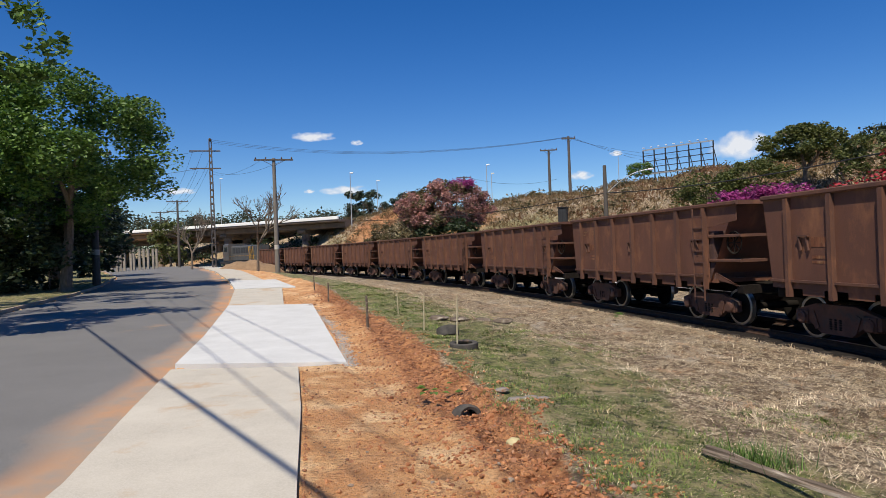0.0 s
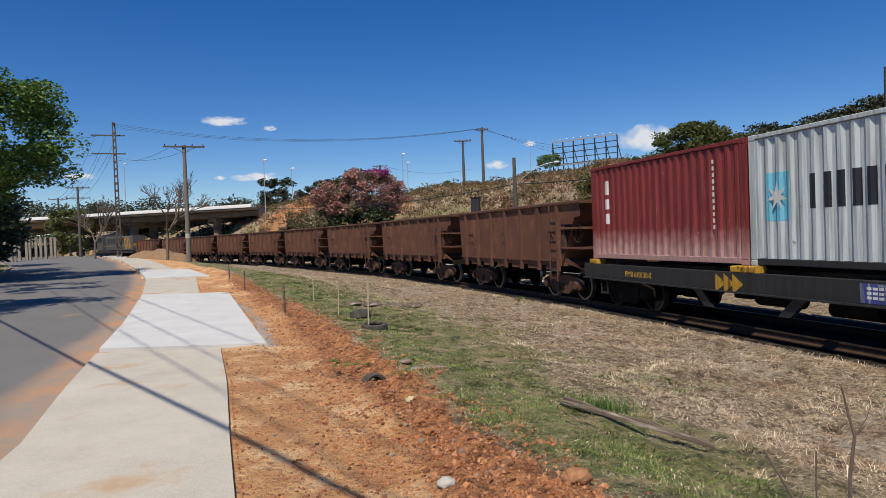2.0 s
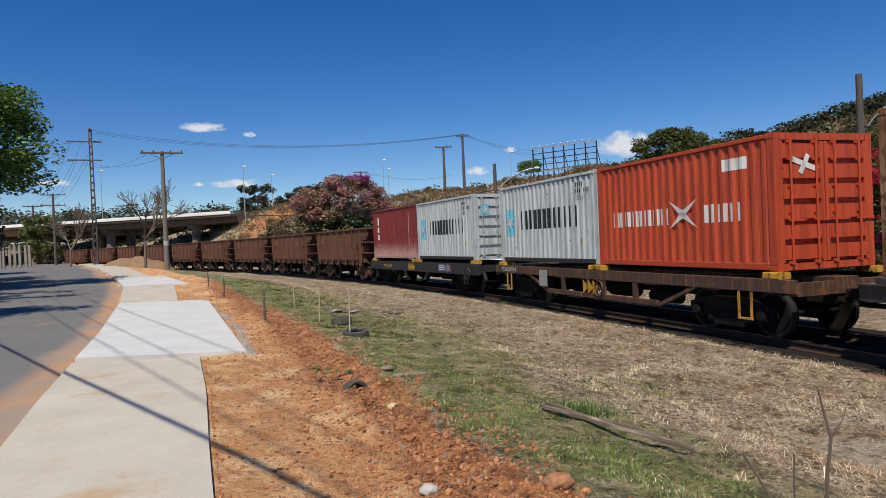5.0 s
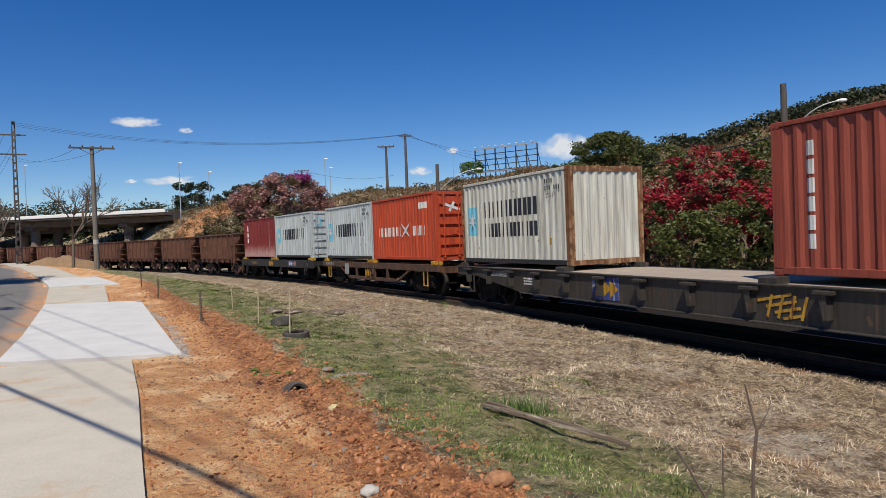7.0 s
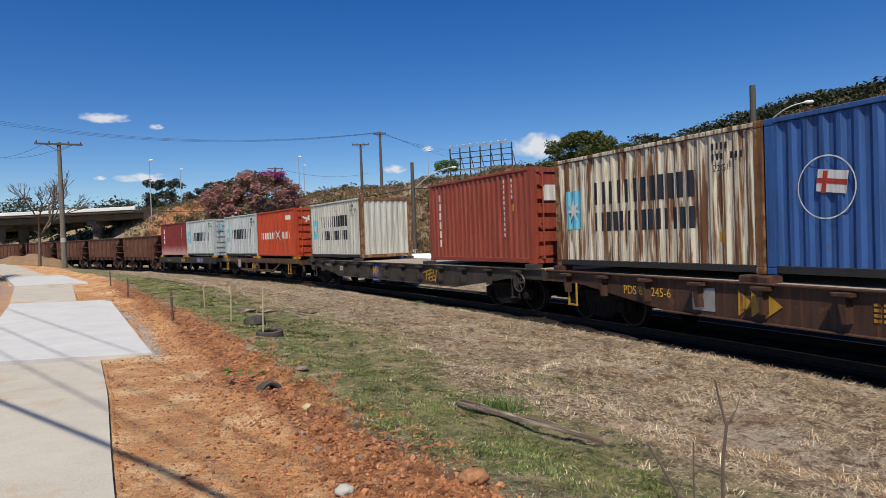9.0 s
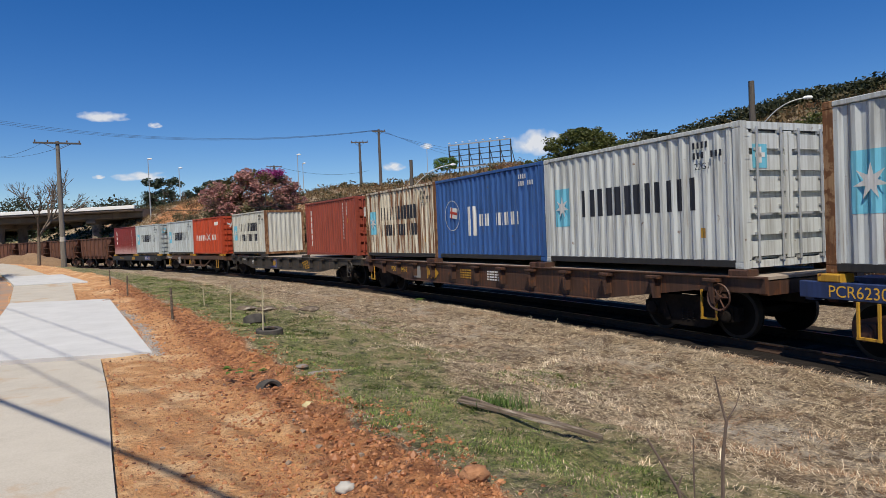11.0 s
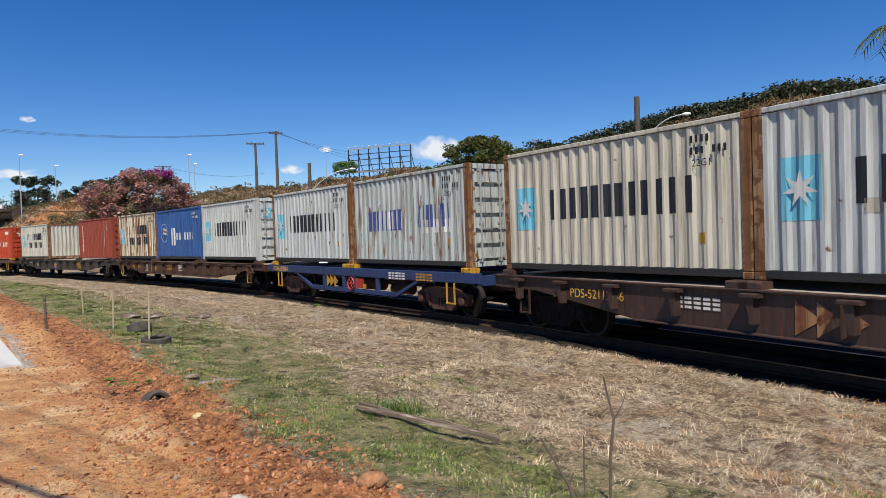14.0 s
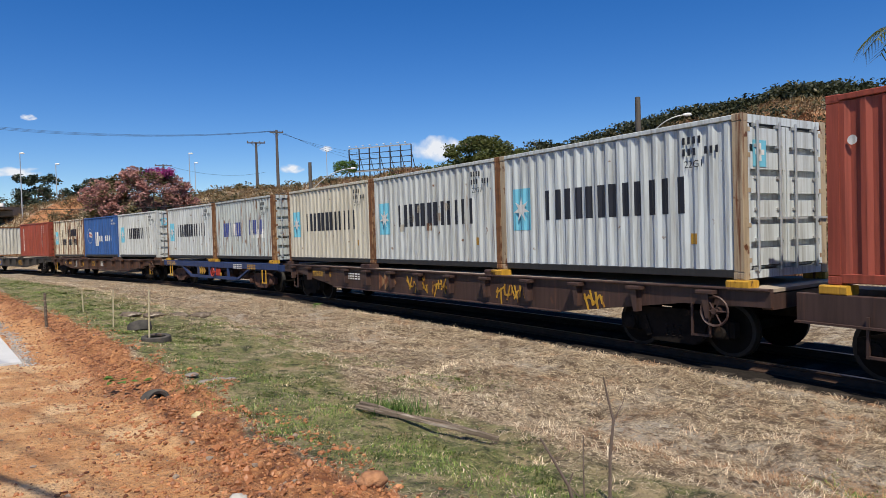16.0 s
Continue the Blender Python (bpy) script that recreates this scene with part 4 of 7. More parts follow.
def container(i, label, body, post, doors=True, rail=None, brand=None):
    box = thing("shipping_container", label, "container", "containers on the train")
    rail = rail or body

    def side(sign):
        return lambda: pressed(Shape(), -HALF + 0.14, HALF - 0.14, 0.15, BOX_H - 0.1, sign * SIDE, sign).mesh("side_panel")
    for sign in (1, -1):
        part("side_panel", shared(("side", sign), side(sign), body), None, box)
        part("bottom_rail", shared(("brail", sign), lambda: Shape().box((0, sign * (SIDE - 0.03), 0.09), (BOX_L - 0.34, 0.07, 0.13), ch=0.01).mesh("bottom_rail"), M["w_black"] if brand != "red" else body), None, box)
        part("top_rail", shared(("trail", sign), lambda: Shape().box((0, sign * (SIDE - 0.02), BOX_H - 0.05), (BOX_L - 0.34, 0.07, 0.08), ch=0.01).mesh("top_rail"), rail), None, box)
        for e in (1, -1):
            part("corner_post", shared(("post", sign, e), lambda: Shape().box((e * (HALF - 0.085), sign * (BOX_W / 2 - 0.08), BOX_H / 2), (0.165, 0.155, BOX_H - 0.236), ch=0.015).mesh("corner_post"), post), None, box)
            for k, zc in (("lo", 0.059), ("hi", BOX_H - 0.059)):
                part("corner_casting", shared(("cast", sign, e, k), lambda: Shape().box((e * (HALF - 0.089), sign * (BOX_W / 2 - 0.081), zc), (0.178, 0.162, 0.118), ch=0.012).box((e * (HALF - 0.089), sign * (BOX_W / 2 + 0.001), zc), (0.08, 0.004, 0.05)).mesh("corner_casting"), post), None, box)
    part("roof", shared("roof", lambda: Shape().box((0, 0, BOX_H - 0.03), (BOX_L - 0.3, BOX_W - 0.1, 0.03)).mesh("roof"), rail), None, box)
    part("floor", shared("floor", lambda: Shape().box((0, 0, 0.1), (BOX_L - 0.3, BOX_W - 0.14, 0.08)).mesh("floor"), M["w_black"]), None, box)
    part("front_panel", shared("front", lambda: pressed(Shape(), -1.06, 1.06, 0.15, BOX_H - 0.1, HALF - 0.04, 1, 'x').mesh("front_panel"), body), None, box)
    for e in (1, -1):
        for zc, nm in ((0.075, "end_sill"), (BOX_H - 0.07, "end_header")):
            part(nm, shared((nm, e), lambda: Shape().box((e * (HALF - 0.08), 0, zc), (0.13, BOX_W - 0.33, 0.13), ch=0.01).mesh(nm), rail if doors else post), None, box)
    if not doors:
        part("end_panel", shared("endp", lambda: pressed(Shape(), -1.06, 1.06, 0.14, BOX_H - 0.13, -HALF + 0.03, -1, 'x').mesh("end_panel"), body), None, box)
    else:
        for sg in (1, -1):
            def leaf():
                s = Shape()
                x, y0 = -HALF + 0.115, sg * 0.545
                s.box((x, y0, BOX_H / 2), (0.03, 1.06, 2.28))
                s.box((x - 0.06, y0 + sg * 0.5, BOX_H / 2), (0.10, 0.07, 2.28), ch=0.006).box((x - 0.06, y0 - sg * 0.49, BOX_H / 2), (0.10, 0.08, 2.28), ch=0.006)
                return s.mesh("door")
            d = part("door", shared(("door", sg), leaf, body), None, box)
            for k in range(6):
                part("door_panel", shared(("dpanel", sg, k), lambda: Shape().box((-HALF + 0.055, sg * 0.545, 0.345 + 0.381 * k), (0.095, 0.94, 0.27), ch=0.012).mesh("door_panel"), body), None, d)
            for q in (0.23, 0.85):
                def bar():
                    s = Shape().tube((-HALF - 0.03, sg * q, 0.12), (-HALF - 0.03, sg * q, BOX_H - 0.1), 0.022)
                    for zz in (0.16, 0.62, 1.1, 1.6, 2.1, 2.42):
                        s.box((-HALF + 0.012, sg * q, zz), (0.05, 0.13, 0.05), ch=0.005)
                    return s.box((-HALF - 0.02, sg * q - 0.14, 0.95), (0.025, 0.42, 0.035), ch=0.005).mesh("lock_bar")
                part("lock_bar", shared(("bar", sg, q), bar, M["galv"] if brand != "red" else rail), None, d, "steel locking bar with handle")
            for zz in (0.3, 0.85, 1.4, 1.95, 2.35):
                part("hinge", shared(("hinge", sg, zz), lambda: Shape().box((-HALF + 0.02, sg * 1.06, zz), (0.04, 0.12, 0.07), ch=0.005).mesh("hinge"), post), None, d)
        part("gasket", shared("gasket", lambda: Shape().box((-HALF + 0.05, 0, BOX_H / 2), (0.02, 0.035, 2.28)).box((-HALF + 0.05, 0, 0.21), (0.02, 2.1, 0.03)).box((-HALF + 0.05, 0, BOX_H - 0.15), (0.02, 2.1, 0.03)).mesh("gasket"), M["gasket"]), None, box)
    RUNS.append((box, BOX_AT[i] + HALF, 3.2, DECK + 0.12))
    return box


def codes(box, mat, two=True):
    """Owner's code and number in bars, with the readable size code under them."""
    y = SIDE + 0.012
    for x, z in [(5.0 + 0.10 * k, 2.28) for k in range(4)] + [(5.0 + 0.10 * k, 2.09) for k in range(3)] + [(5.42 + 0.10 * k, 2.09) for k in range(3)]:
        part("serial_bar", Shape().box((HALF - x, y, z), (0.05, 0.002, 0.12)), mat, box, "bar of the owner code and serial number")
    if two:
        small_text(box, "22G1", HALF - 5.0, 1.83, 0.17, mat, y)


def grey_box(i, label, tone, rust, brand=True, post=None, second=False, doors=True, scuff=False, run=1.0):
    body = paint("container_grey", tone, rust, 0.86, (0.20, 0.085, 0.034), run=run)
    box = container(i, label, body, post or body, doors=doors)
    if brand:
        star_decal(box, 0.42, 0.88, 0.62, 0.92)
        if second:
            word_bars(box, 1.45, 4.55, 1.42, 1.92, 6, M["navy"], "dark lettering as bars")
            word_bars(box, 1.45, 4.55, 0.82, 1.24, 7, M["navy"], "dark lettering as bars")
        else:
            word_bars(box, 1.42, 5.05, 1.08, 1.70, 6, M["navy"], "dark lettering as bars")
        if doors:
            s = Shape().box((-HALF + 0.002, 0.75, 1.98), (0.006, 0.36, 0.42))
            part("patch", s, M["skyblue"], box, "small light blue panel on the door")
            part("star", Shape().box((-HALF - 0.003, 0.75, 2.0), (0.006, 0.08, 0.28)).box((-HALF - 0.003, 0.75, 2.0), (0.006, 0.24, 0.08)), M["white"], box)
    codes(box, M["navy"])
    decal("notice", box, 5.08, 5.22, 0.56, 0.74, M["yellow"], "small yellow warning label")
    if scuff:
        for k in range(6):
            decal("repair_patch", box, 1.6 + 0.45 * k, 1.82 + 0.45 * k, 0.95 + 0.25 * (k % 3), 1.15 + 0.25 * (k % 3), M["repair"], "welded repair plate with rusty weld edge")
    return box


def build_containers():
    red1 = paint("container_maroon", (0.22, 0.03, 0.028), 0.66, 0.72, (0.36, 0.20, 0.18), bleach=(0.52, 0.34, 0.32))
    box = container(0, "faded maroon shipping container riding on a black flat wagon", red1, red1, brand="red")
    for a, b in ((1.78, 2.16), (1.38, 1.66), (0.98, 1.26)):
        part("letter_bar", pressed(Shape(), HALF - 0.86, HALF - 0.66, a, b, SIDE, 1, lift=0.004), M["white"], box, "white upright lettering as bars")
    for k in range(11):
        part("serial_bar", Shape().box((HALF - 5.1, SIDE + 0.012, 2.2 - 0.14 * k), (0.06, 0.002, 0.09)), M["white"], box, "bar of the upright serial number")

    grey_box(1, "light grey shipping container with dark lettering and blue star panel", (0.49, 0.545, 0.565), 0.66)
    grey_box(2, "light grey shipping container with dark lettering, scuffed low down", (0.49, 0.545, 0.565), 0.65)
    orange = paint("container_orange", (0.50, 0.068, 0.022), 0.70, 0.82, (0.22, 0.06, 0.03))
    box = container(3, "bright orange-red shipping container with white lettering", orange, orange, brand="red")
    word_bars(box, 0.65, 2.95, 0.98, 1.36, 7, M["white"], "white lettering as bars")
    word_bars(box, 4.1, 5.2, 0.98, 1.36, 3, M["white"], "white lettering as bars")
    s = Shape()
    cx, cz = HALF - 3.45, 1.2
    for sg in (1, -1):
        s.add([(cx - 0.48, SIDE + 0.006, cz - sg * 0.32), (cx, SIDE + 0.006, cz - 0.09), (cx + 0.48, SIDE + 0.006, cz + sg * 0.32), (cx, SIDE + 0.006, cz + 0.09)], [(0, 1, 2, 3)])
    part("emblem", s, M["white"], box, "white crossed emblem")
    part("notice", Shape().box((-HALF - 0.002, 0.5, 2.0), (0.006, 0.7, 0.1), pose(0, 0, 0, 18)).box((-HALF - 0.003, 0.5, 2.0), (0.006, 0.1, 0.4), pose(0, 0, 0, 30)), M["white"], box, "white crossed emblem on the door")
    decal("notice", box, 4.7, 5.35, 2.0, 2.24, M["white"], "white serial panel")

    rusty_post = M["post_rust"]
    box = grey_box(4, "pale cream-grey shipping container with rusty corner posts", (0.56, 0.56, 0.50), 0.66, post=rusty_post, second=True, doors=False)
    red2 = paint("container_brick_red", (0.30, 0.062, 0.036), 0.72, 0.86, (0.32, 0.10, 0.06))
    box = container(5, "brick-red shipping container with white upright lettering", red2, red2, brand="red")
    for k in range(6):
        z = 2.2 - 0.30 * k
        part("letter_bar", pressed(Shape(), HALF - 0.82, HALF - 0.66, z - 0.24, z, SIDE, 1, lift=0.004), M["white"], box, "white upright lettering as bars")
    for k, cx in enumerate((4.75, 5.15)):
        for j in range(11 if k == 0 else 4):
            part("serial_bar", Shape().box((HALF - cx, SIDE + 0.012, 2.3 - 0.15 * j), (0.06, 0.002, 0.1)), M["white"], box, "bar of the upright serial number")
    decal("notice", box, 5.1, 5.24, 1.45, 1.65, M["yellow"], "small yellow label")
    part("notice", Shape().box((-HALF - 0.006, 0.62, 1.9), (0.006, 0.42, 0.42)), M["white"], box, "white panel on the door")

    box = grey_box(6, "badly rust-streaked cream shipping container", (0.66, 0.61, 0.48), 0.515, post=rusty_post, second=True, run=0.12)
    blue = paint("container_blue", (0.035, 0.108, 0.33), 0.66, 0.8, (0.10, 0.08, 0.09))
    box = container(7, "deep blue shipping container with white script and patched paint", blue, blue)
    s = Shape()
    cx, cz = HALF - 1.1, 1.38
    ring = [(cx + r * math.cos(a), cz + r * math.sin(a)) for r in (0.468, 0.49) for a in np.linspace(0, 6.28319, 41)[:-1]]
    s.add([(x, SIDE + 0.006, z) for x, z in ring], [(k, (k + 1) % 40, 40 + (k + 1) % 40, 40 + k) for k in range(40)])
    part("emblem", s, M["white"], box, "white ring emblem")
    part("emblem", Shape().box((cx - 0.1, SIDE + 0.006, cz + 0.08), (0.5, 0.003, 0.34), pose(0, 0, 0, 0, -8)), M["white"], box, "white flag")
    part("emblem", Shape().box((cx - 0.1, SIDE + 0.009, cz + 0.08), (0.5, 0.003, 0.08), pose(0, 0, 0, 0, -8)).box((cx + 0.02, SIDE + 0.0095, cz + 0.08), (0.08, 0.003, 0.34), pose(0, 0, 0, 0, -8)), M["red_paint"], box, "red cross on the flag")
    word_bars(box, 2.0, 2.65, 0.72, 1.62, 1, M["white"], "tall white script letter as bars")
    word_bars(box, 2.75, 4.9, 1.0, 1.36, 7, M["white"], "white script lettering as bars", gaps=(2,))
    decal("paint_patch", box, 2.55, 3.35, 1.5, 1.95, blue, "darker repainted square")
    codes(box, M["white"], False)
    grey_box(8, "light grey shipping container with dark lettering", (0.55, 0.58, 0.575), 0.66)
    grey_box(9, "light grey shipping container with a rusty corner post", (0.52, 0.555, 0.56), 0.63, post=rusty_post)
    box = grey_box(10, "light grey shipping container with worn-off blue lettering", (0.45, 0.495, 0.49), 0.58, brand=False, post=rusty_post, run=0.3)
    for x0, x1, n, z0 in ((1.0, 2.9, 4, 1.0), (3.75, 5.25, 4, 1.05)):
        word_bars(box, x0, x1, z0, z0 + 0.6, n, M["faded_blue"], "peeling blue lettering as bars")
    word_bars(box, 2.1, 3.0, 1.05, 1.55, 2, M["white"], "faded white lettering as bars")
    word_bars(box, 3.9, 5.3, 0.9, 1.25, 4, M["white"], "faded white lettering as bars")
    grey_box(11, "beige-grey shipping container with dark lettering and rusty post", (0.56, 0.53, 0.44), 0.66, post=rusty_post)
    grey_box(12, "grey shipping container with welded repair plates over its lettering", (0.51, 0.54, 0.535), 0.64, post=rusty_post, scuff=True)
    grey_box(13, "light grey shipping container with scratched corner and dark lettering", (0.53, 0.575, 0.59), 0.67, post=paint("tan_post", (0.42, 0.33, 0.22), 0.58, 0.8))
    box = container(14, "brick-red shipping container with peeling corner paint", red2, red2, brand="red")
    part("sticker", Shape().lathe([(0, 0.0), (0.003, 0.065)], (HALF - 0.35, SIDE + 0.01, 1.95), 'Y', 20), M["white"], box, "round white and green sticker")


# ---- running gear ----
def wheelset_mesh():
    s = Shape()
    prof = [(0.0, 0.10), (0.0, 0.30), (0.012, 0.36), (0.0, 0.40), (0.0, WHEEL), (-0.11, WHEEL + 0.008), (-0.125, WHEEL + 0.03), (-0.14, WHEEL), (-0.14, 0.38), (-0.10, 0.3), (-0.10, 0.1)]
    for sg in (1, -1):
        s.lathe([(sg * (0.86 + a), r) for a, r in prof], (0, 0, 0), 'Y', 32)
        s.lathe([(sg * 0.85, 0.11), (sg * 1.0, 0.09), (sg * 1.0, 0.0)], (0, 0, 0), 'Y', 12)
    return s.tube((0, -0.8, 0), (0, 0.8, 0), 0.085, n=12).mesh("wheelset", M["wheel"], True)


def tread_mesh(sg):
    s = Shape()
    if sg:
        s.lathe([(sg * 0.863, 0.385), (sg * 0.865, WHEEL - 0.004), (sg * 0.862, WHEEL + 0.002), (sg * 0.75, WHEEL + 0.01)], (0, 0, 0), 'Y', 32)
    return s.mesh("tread", M["tread"], True)


def bogie(parent, bx, mat, base=0.9, bright=False):
    """Three-piece bogie: cast side frames, springs, axle boxes, two wheelsets that turn."""
    key = ("bogie", mat.name, base, bx)
    if key not in CACHE:
        s = Shape()
        for sg in (1, -1):
            y0, y1 = sg * 0.98, sg * 1.12
            o = [(-base - 0.24, 0.36), (-base - 0.24, 0.60), (-base * 0.6, 0.76), (base * 0.6, 0.76), (base + 0.24, 0.60), (base + 0.24, 0.36), (base - 0.2, 0.36), (base * 0.45, 0.17), (-base * 0.45, 0.17), (-base + 0.2, 0.36)]
            s.prism([(bx + x, z) for x, z in o], min(y0, y1), max(y0, y1))
            for e in (1, -1):
                s.lathe([(sg * 1.08, 0.13), (sg * 1.19, 0.13), (sg * 1.21, 0.09), (sg * 1.21, 0.0)], (bx + e * base, 0, WHEEL), 'Y', 12)
                s.box((bx + e * base, sg * 1.05, WHEEL + 0.02), (0.30, 0.2, 0.30), ch=0.03)
                s.box((bx + e * (base * 0.62), sg * 1.12, 0.42), (0.12, 0.05, 0.36), pose(0, 0, 0, 0, e * 22))
        s.box((bx, 0, 0.62), (0.34, 2.2, 0.22), ch=0.04)
        CACHE[key] = s.mesh("bogie", mat)
        for sg in (1, -1):
            sp = Shape()
            for dx in (-0.13, 0.0, 0.13):
                for k in range(5):
                    sp.lathe([(0, 0.05), (0.018, 0.062), (0.036, 0.05)], (bx + dx, sg * 1.08, 0.27 + 0.045 * k), 'Z', 8)
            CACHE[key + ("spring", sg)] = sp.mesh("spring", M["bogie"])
    b = part("bogie", CACHE[key], None, parent, "grimy cast steel bogie, coloured dark for under-wagon shade")
    for sg in (1, -1):
        part("spring", CACHE[key + ("spring", sg)], None, b)
    for e in (1, -1):
        if "ws" not in CACHE:
            CACHE["ws"], CACHE["tread", 1], CACHE["tread", -1] = wheelset_mesh(), tread_mesh(1), tread_mesh(-1)
        w = part("wheelset", CACHE["ws"], None, b, "steel wheels on their axle")
        w.matrix_basis = pose(bx + e * base, 0, WHEEL)
        for sg in (1, -1):
            t = part("tread", shared(("rim", sg), lambda: CACHE["tread", sg], M["tread" if bright else "tread_dull"]), None, b, "bright worn wheel rim" if bright else "wheel rim coloured dark for under-wagon shade")
            t.matrix_basis = pose(bx + e * base, 0, WHEEL)
    return b


def coupler(parent, x, sg, mat):
    s = Shape().box((x + sg * 0.28, 0, 0.86), (0.6, 0.16, 0.2), ch=0.03).box((x + sg * 0.62, 0.03, 0.86), (0.2, 0.28, 0.3), ch=0.05)
    part("coupler", s, mat, parent, "cast steel coupler")


def ladder(parent, x, y, z0, z1, mat, w=0.4, steps=5):
    s = Shape()
    for dx in (-w / 2, w / 2):
        s.box((x + dx, y, (z0 + z1) / 2), (0.03, 0.03, z1 - z0))
    for k in range(steps):
        s.box((x, y, z0 + (z1 - z0) * (k + 0.3) / steps), (w, 0.03, 0.03))
    part("ladder", s, mat, parent)


def build_gondola():
    """An ore wagon: ribbed sides, sloped leading corners, recessed trailing end with shelves."""
    g = thing("ore_wagon", "rust-brown open ore wagon with ribbed steel sides", "rail wagon", "ore wagons")
    L, W, z0, z1 = 9.66, 1.40, 1.06, 3.0
    front, back = L / 2, -L / 2
    main_back = back + 1.25
    for sg in (1, -1):
        y = sg * W
        o = [(front - 0.25, z0), (front, z1 - 0.02), (back + 0.12, z1 - 0.02), (back + 0.12, z1 - 0.42), (main_back, z1 - 0.55), (main_back, z0)]
        part("side_panel", Shape().prism(o, min(y - sg * 0.02, y), max(y - sg * 0.02, y)), M["gon"], g)
        part("top_rim", Shape().box(((front + back) / 2, y - sg * 0.0, z1), (L - 0.04, 0.17, 0.10), ch=0.02), M["gon_rib"], g)
        part("bottom_sill", Shape().box(((front + main_back) / 2 - 0.1, y + sg * 0.025, z0 + 0.16), (front - main_back - 0.25, 0.06, 0.05)), M["gon_rib"], g)
        n = 7
        for k in range(n):
            x = front - 0.85 - k * (front - 0.85 - main_back - 0.08) / (n - 1)
            part("rib", Shape().prism([(x - 0.055, z0 - 0.17), (x + 0.055, z0 - 0.17), (x + 0.055, z1 - 0.06), (x - 0.055, z1 - 0.06)], min(y, y + sg * 0.10), max(y, y + sg * 0.10)), M["gon_rib"], g)
            if k < n - 1:
                part("drop_plate", Shape().box((x - 0.62, y - sg * 0.03, z0 - 0.06), (0.62, 0.02, 0.14)), M["gon"], g)
        for x in (front - 1.3, 0.4, main_back + 0.55):
            s = Shape().box((x, y + sg * 0.04, 2.15), (0.34, 0.05, 0.03))
            for dx in (-0.12, 0.1):
                s.box((x + dx, y + sg * 0.035, 2.0), (0.03, 0.04, 0.3), pose(0, 0, 0, 0, 12))
            part("latch", s, M["gon_rib"], g)
        for zz in (1.62, 2.22):
            part("shelf", Shape().box(((main_back + back) / 2 + 0.06, sg * (W - 0.36), zz), (main_back - back + 0.1, 0.72, 0.07), ch=0.01), M["gon_rib"], g)
        part("gusset", Shape().prism([(back + 0.2, z0 - 0.05), (back + 0.32, z0 - 0.05), (main_back + 0.05, z0 + 0.32), (main_back + 0.05, z0 + 0.1)], min(sg * 1.25, sg * 1.32), max(sg * 1.25, sg * 1.32)), M["gon_rib"], g)
    part("front_wall", Shape().add([(front - 0.25, -W, z0), (front - 0.25, W, z0), (front, W, z1), (front, -W, z1)], [(0, 1, 2, 3)]).box((front, 0, z1), (0.12, 2 * W, 0.1)), M["gon"], g)
    part("back_wall", Shape().add([(main_back - 0.02, -W, z0), (main_back - 0.02, W, z0), (back + 0.16, W, z1), (back + 0.16, -W, z1)], [(0, 1, 2, 3)]).box((back + 0.08, 0, z1), (0.14, 2 * W, 0.1)), M["gon"], g)
    part("floor", Shape().box((0.3, 0, z0 + 0.05), (L - 1.4, 2 * W - 0.1, 0.1)), M["gon"], g)
    part("ore_load", Shape().box((0.25, 0, 1.75), (L - 1.7, 2 * W - 0.12, 1.2)), M["ore"], g, "dark iron ore inside")
    part("underframe", Shape().box((0, 0, 0.88), (L - 0.1, 0.5, 0.3), ch=0.03).box((back + 0.2, 0, 0.93), (0.22, 2.6, 0.2), ch=0.02).box((front - 0.3, 0, 0.93), (0.22, 2.5, 0.2), ch=0.02), M["bogie"], g)
    part("paint_patch", Shape().box((front - 1.75, W + 0.004, 2.02), (0.5, 0.004, 0.2)).box((front - 1.75, W + 0.004, 1.72), (0.5, 0.004, 0.06)).box((front - 1.75, W + 0.004, 1.62), (0.5, 0.004, 0.05)), M["gon_light"], g, "faded stencilled panel")
    for bx in (3.1, -3.1):
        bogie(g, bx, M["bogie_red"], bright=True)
    coupler(g, front - 0.3, 1, M["bogie"])
    coupler(g, back + 0.3, -1, M["bogie"])
    return g


def build_gondolas():
    first = build_gondola()
    w0 = 0.42 + 9.66 / 2
    for k in range(9):
        g = first if k == 0 else copy_thing(first, Matrix())
        RUNS.append((g, -(w0 + 10.52 * k), 3.1, 0.0))
        if k == 0:
            back, main_back = -9.66 / 2, -9.66 / 2 + 1.25
        if k in (1, 3):
            small_text(g, "GDT 613299" if k == 1 else "GDT 602241", 3.85, 2.45, 0.2, M["gon_light"], 1.405)
        if k in (4, 5, 6, 7):
            part("corner_panel", Shape().box((4.25, 1.41, 2.1), (0.55, 0.006, 1.5)), M["gon_light"], g, "faded yellow corner panel")
        if k % 3 == 0:
            x = -9.66 / 2 + 1.5
            ladder(g, x, 1.52, 0.6, 2.95, M["gon_rib"], 0.42, 8)
            hw = Shape().lathe([(0.0, 0.24), (0.03, 0.27), (0.0, 0.28), (-0.02, 0.25), (0.0, 0.24)], (-9.66 / 2 + 0.35, 1.3, 2.05), 'Y', 24)
            for a in range(4):
                c, s_ = math.cos(a * math.pi / 4), math.sin(a * math.pi / 4)
                hw.tube((-9.66 / 2 + 0.35 - 0.26 * c, 1.3, 2.05 - 0.26 * s_), (-9.66 / 2 + 0.35 + 0.26 * c, 1.3, 2.05 + 0.26 * s_), 0.012, n=6)
            part("brake_wheel", hw, M["bogie"], g, "spoked handbrake wheel")


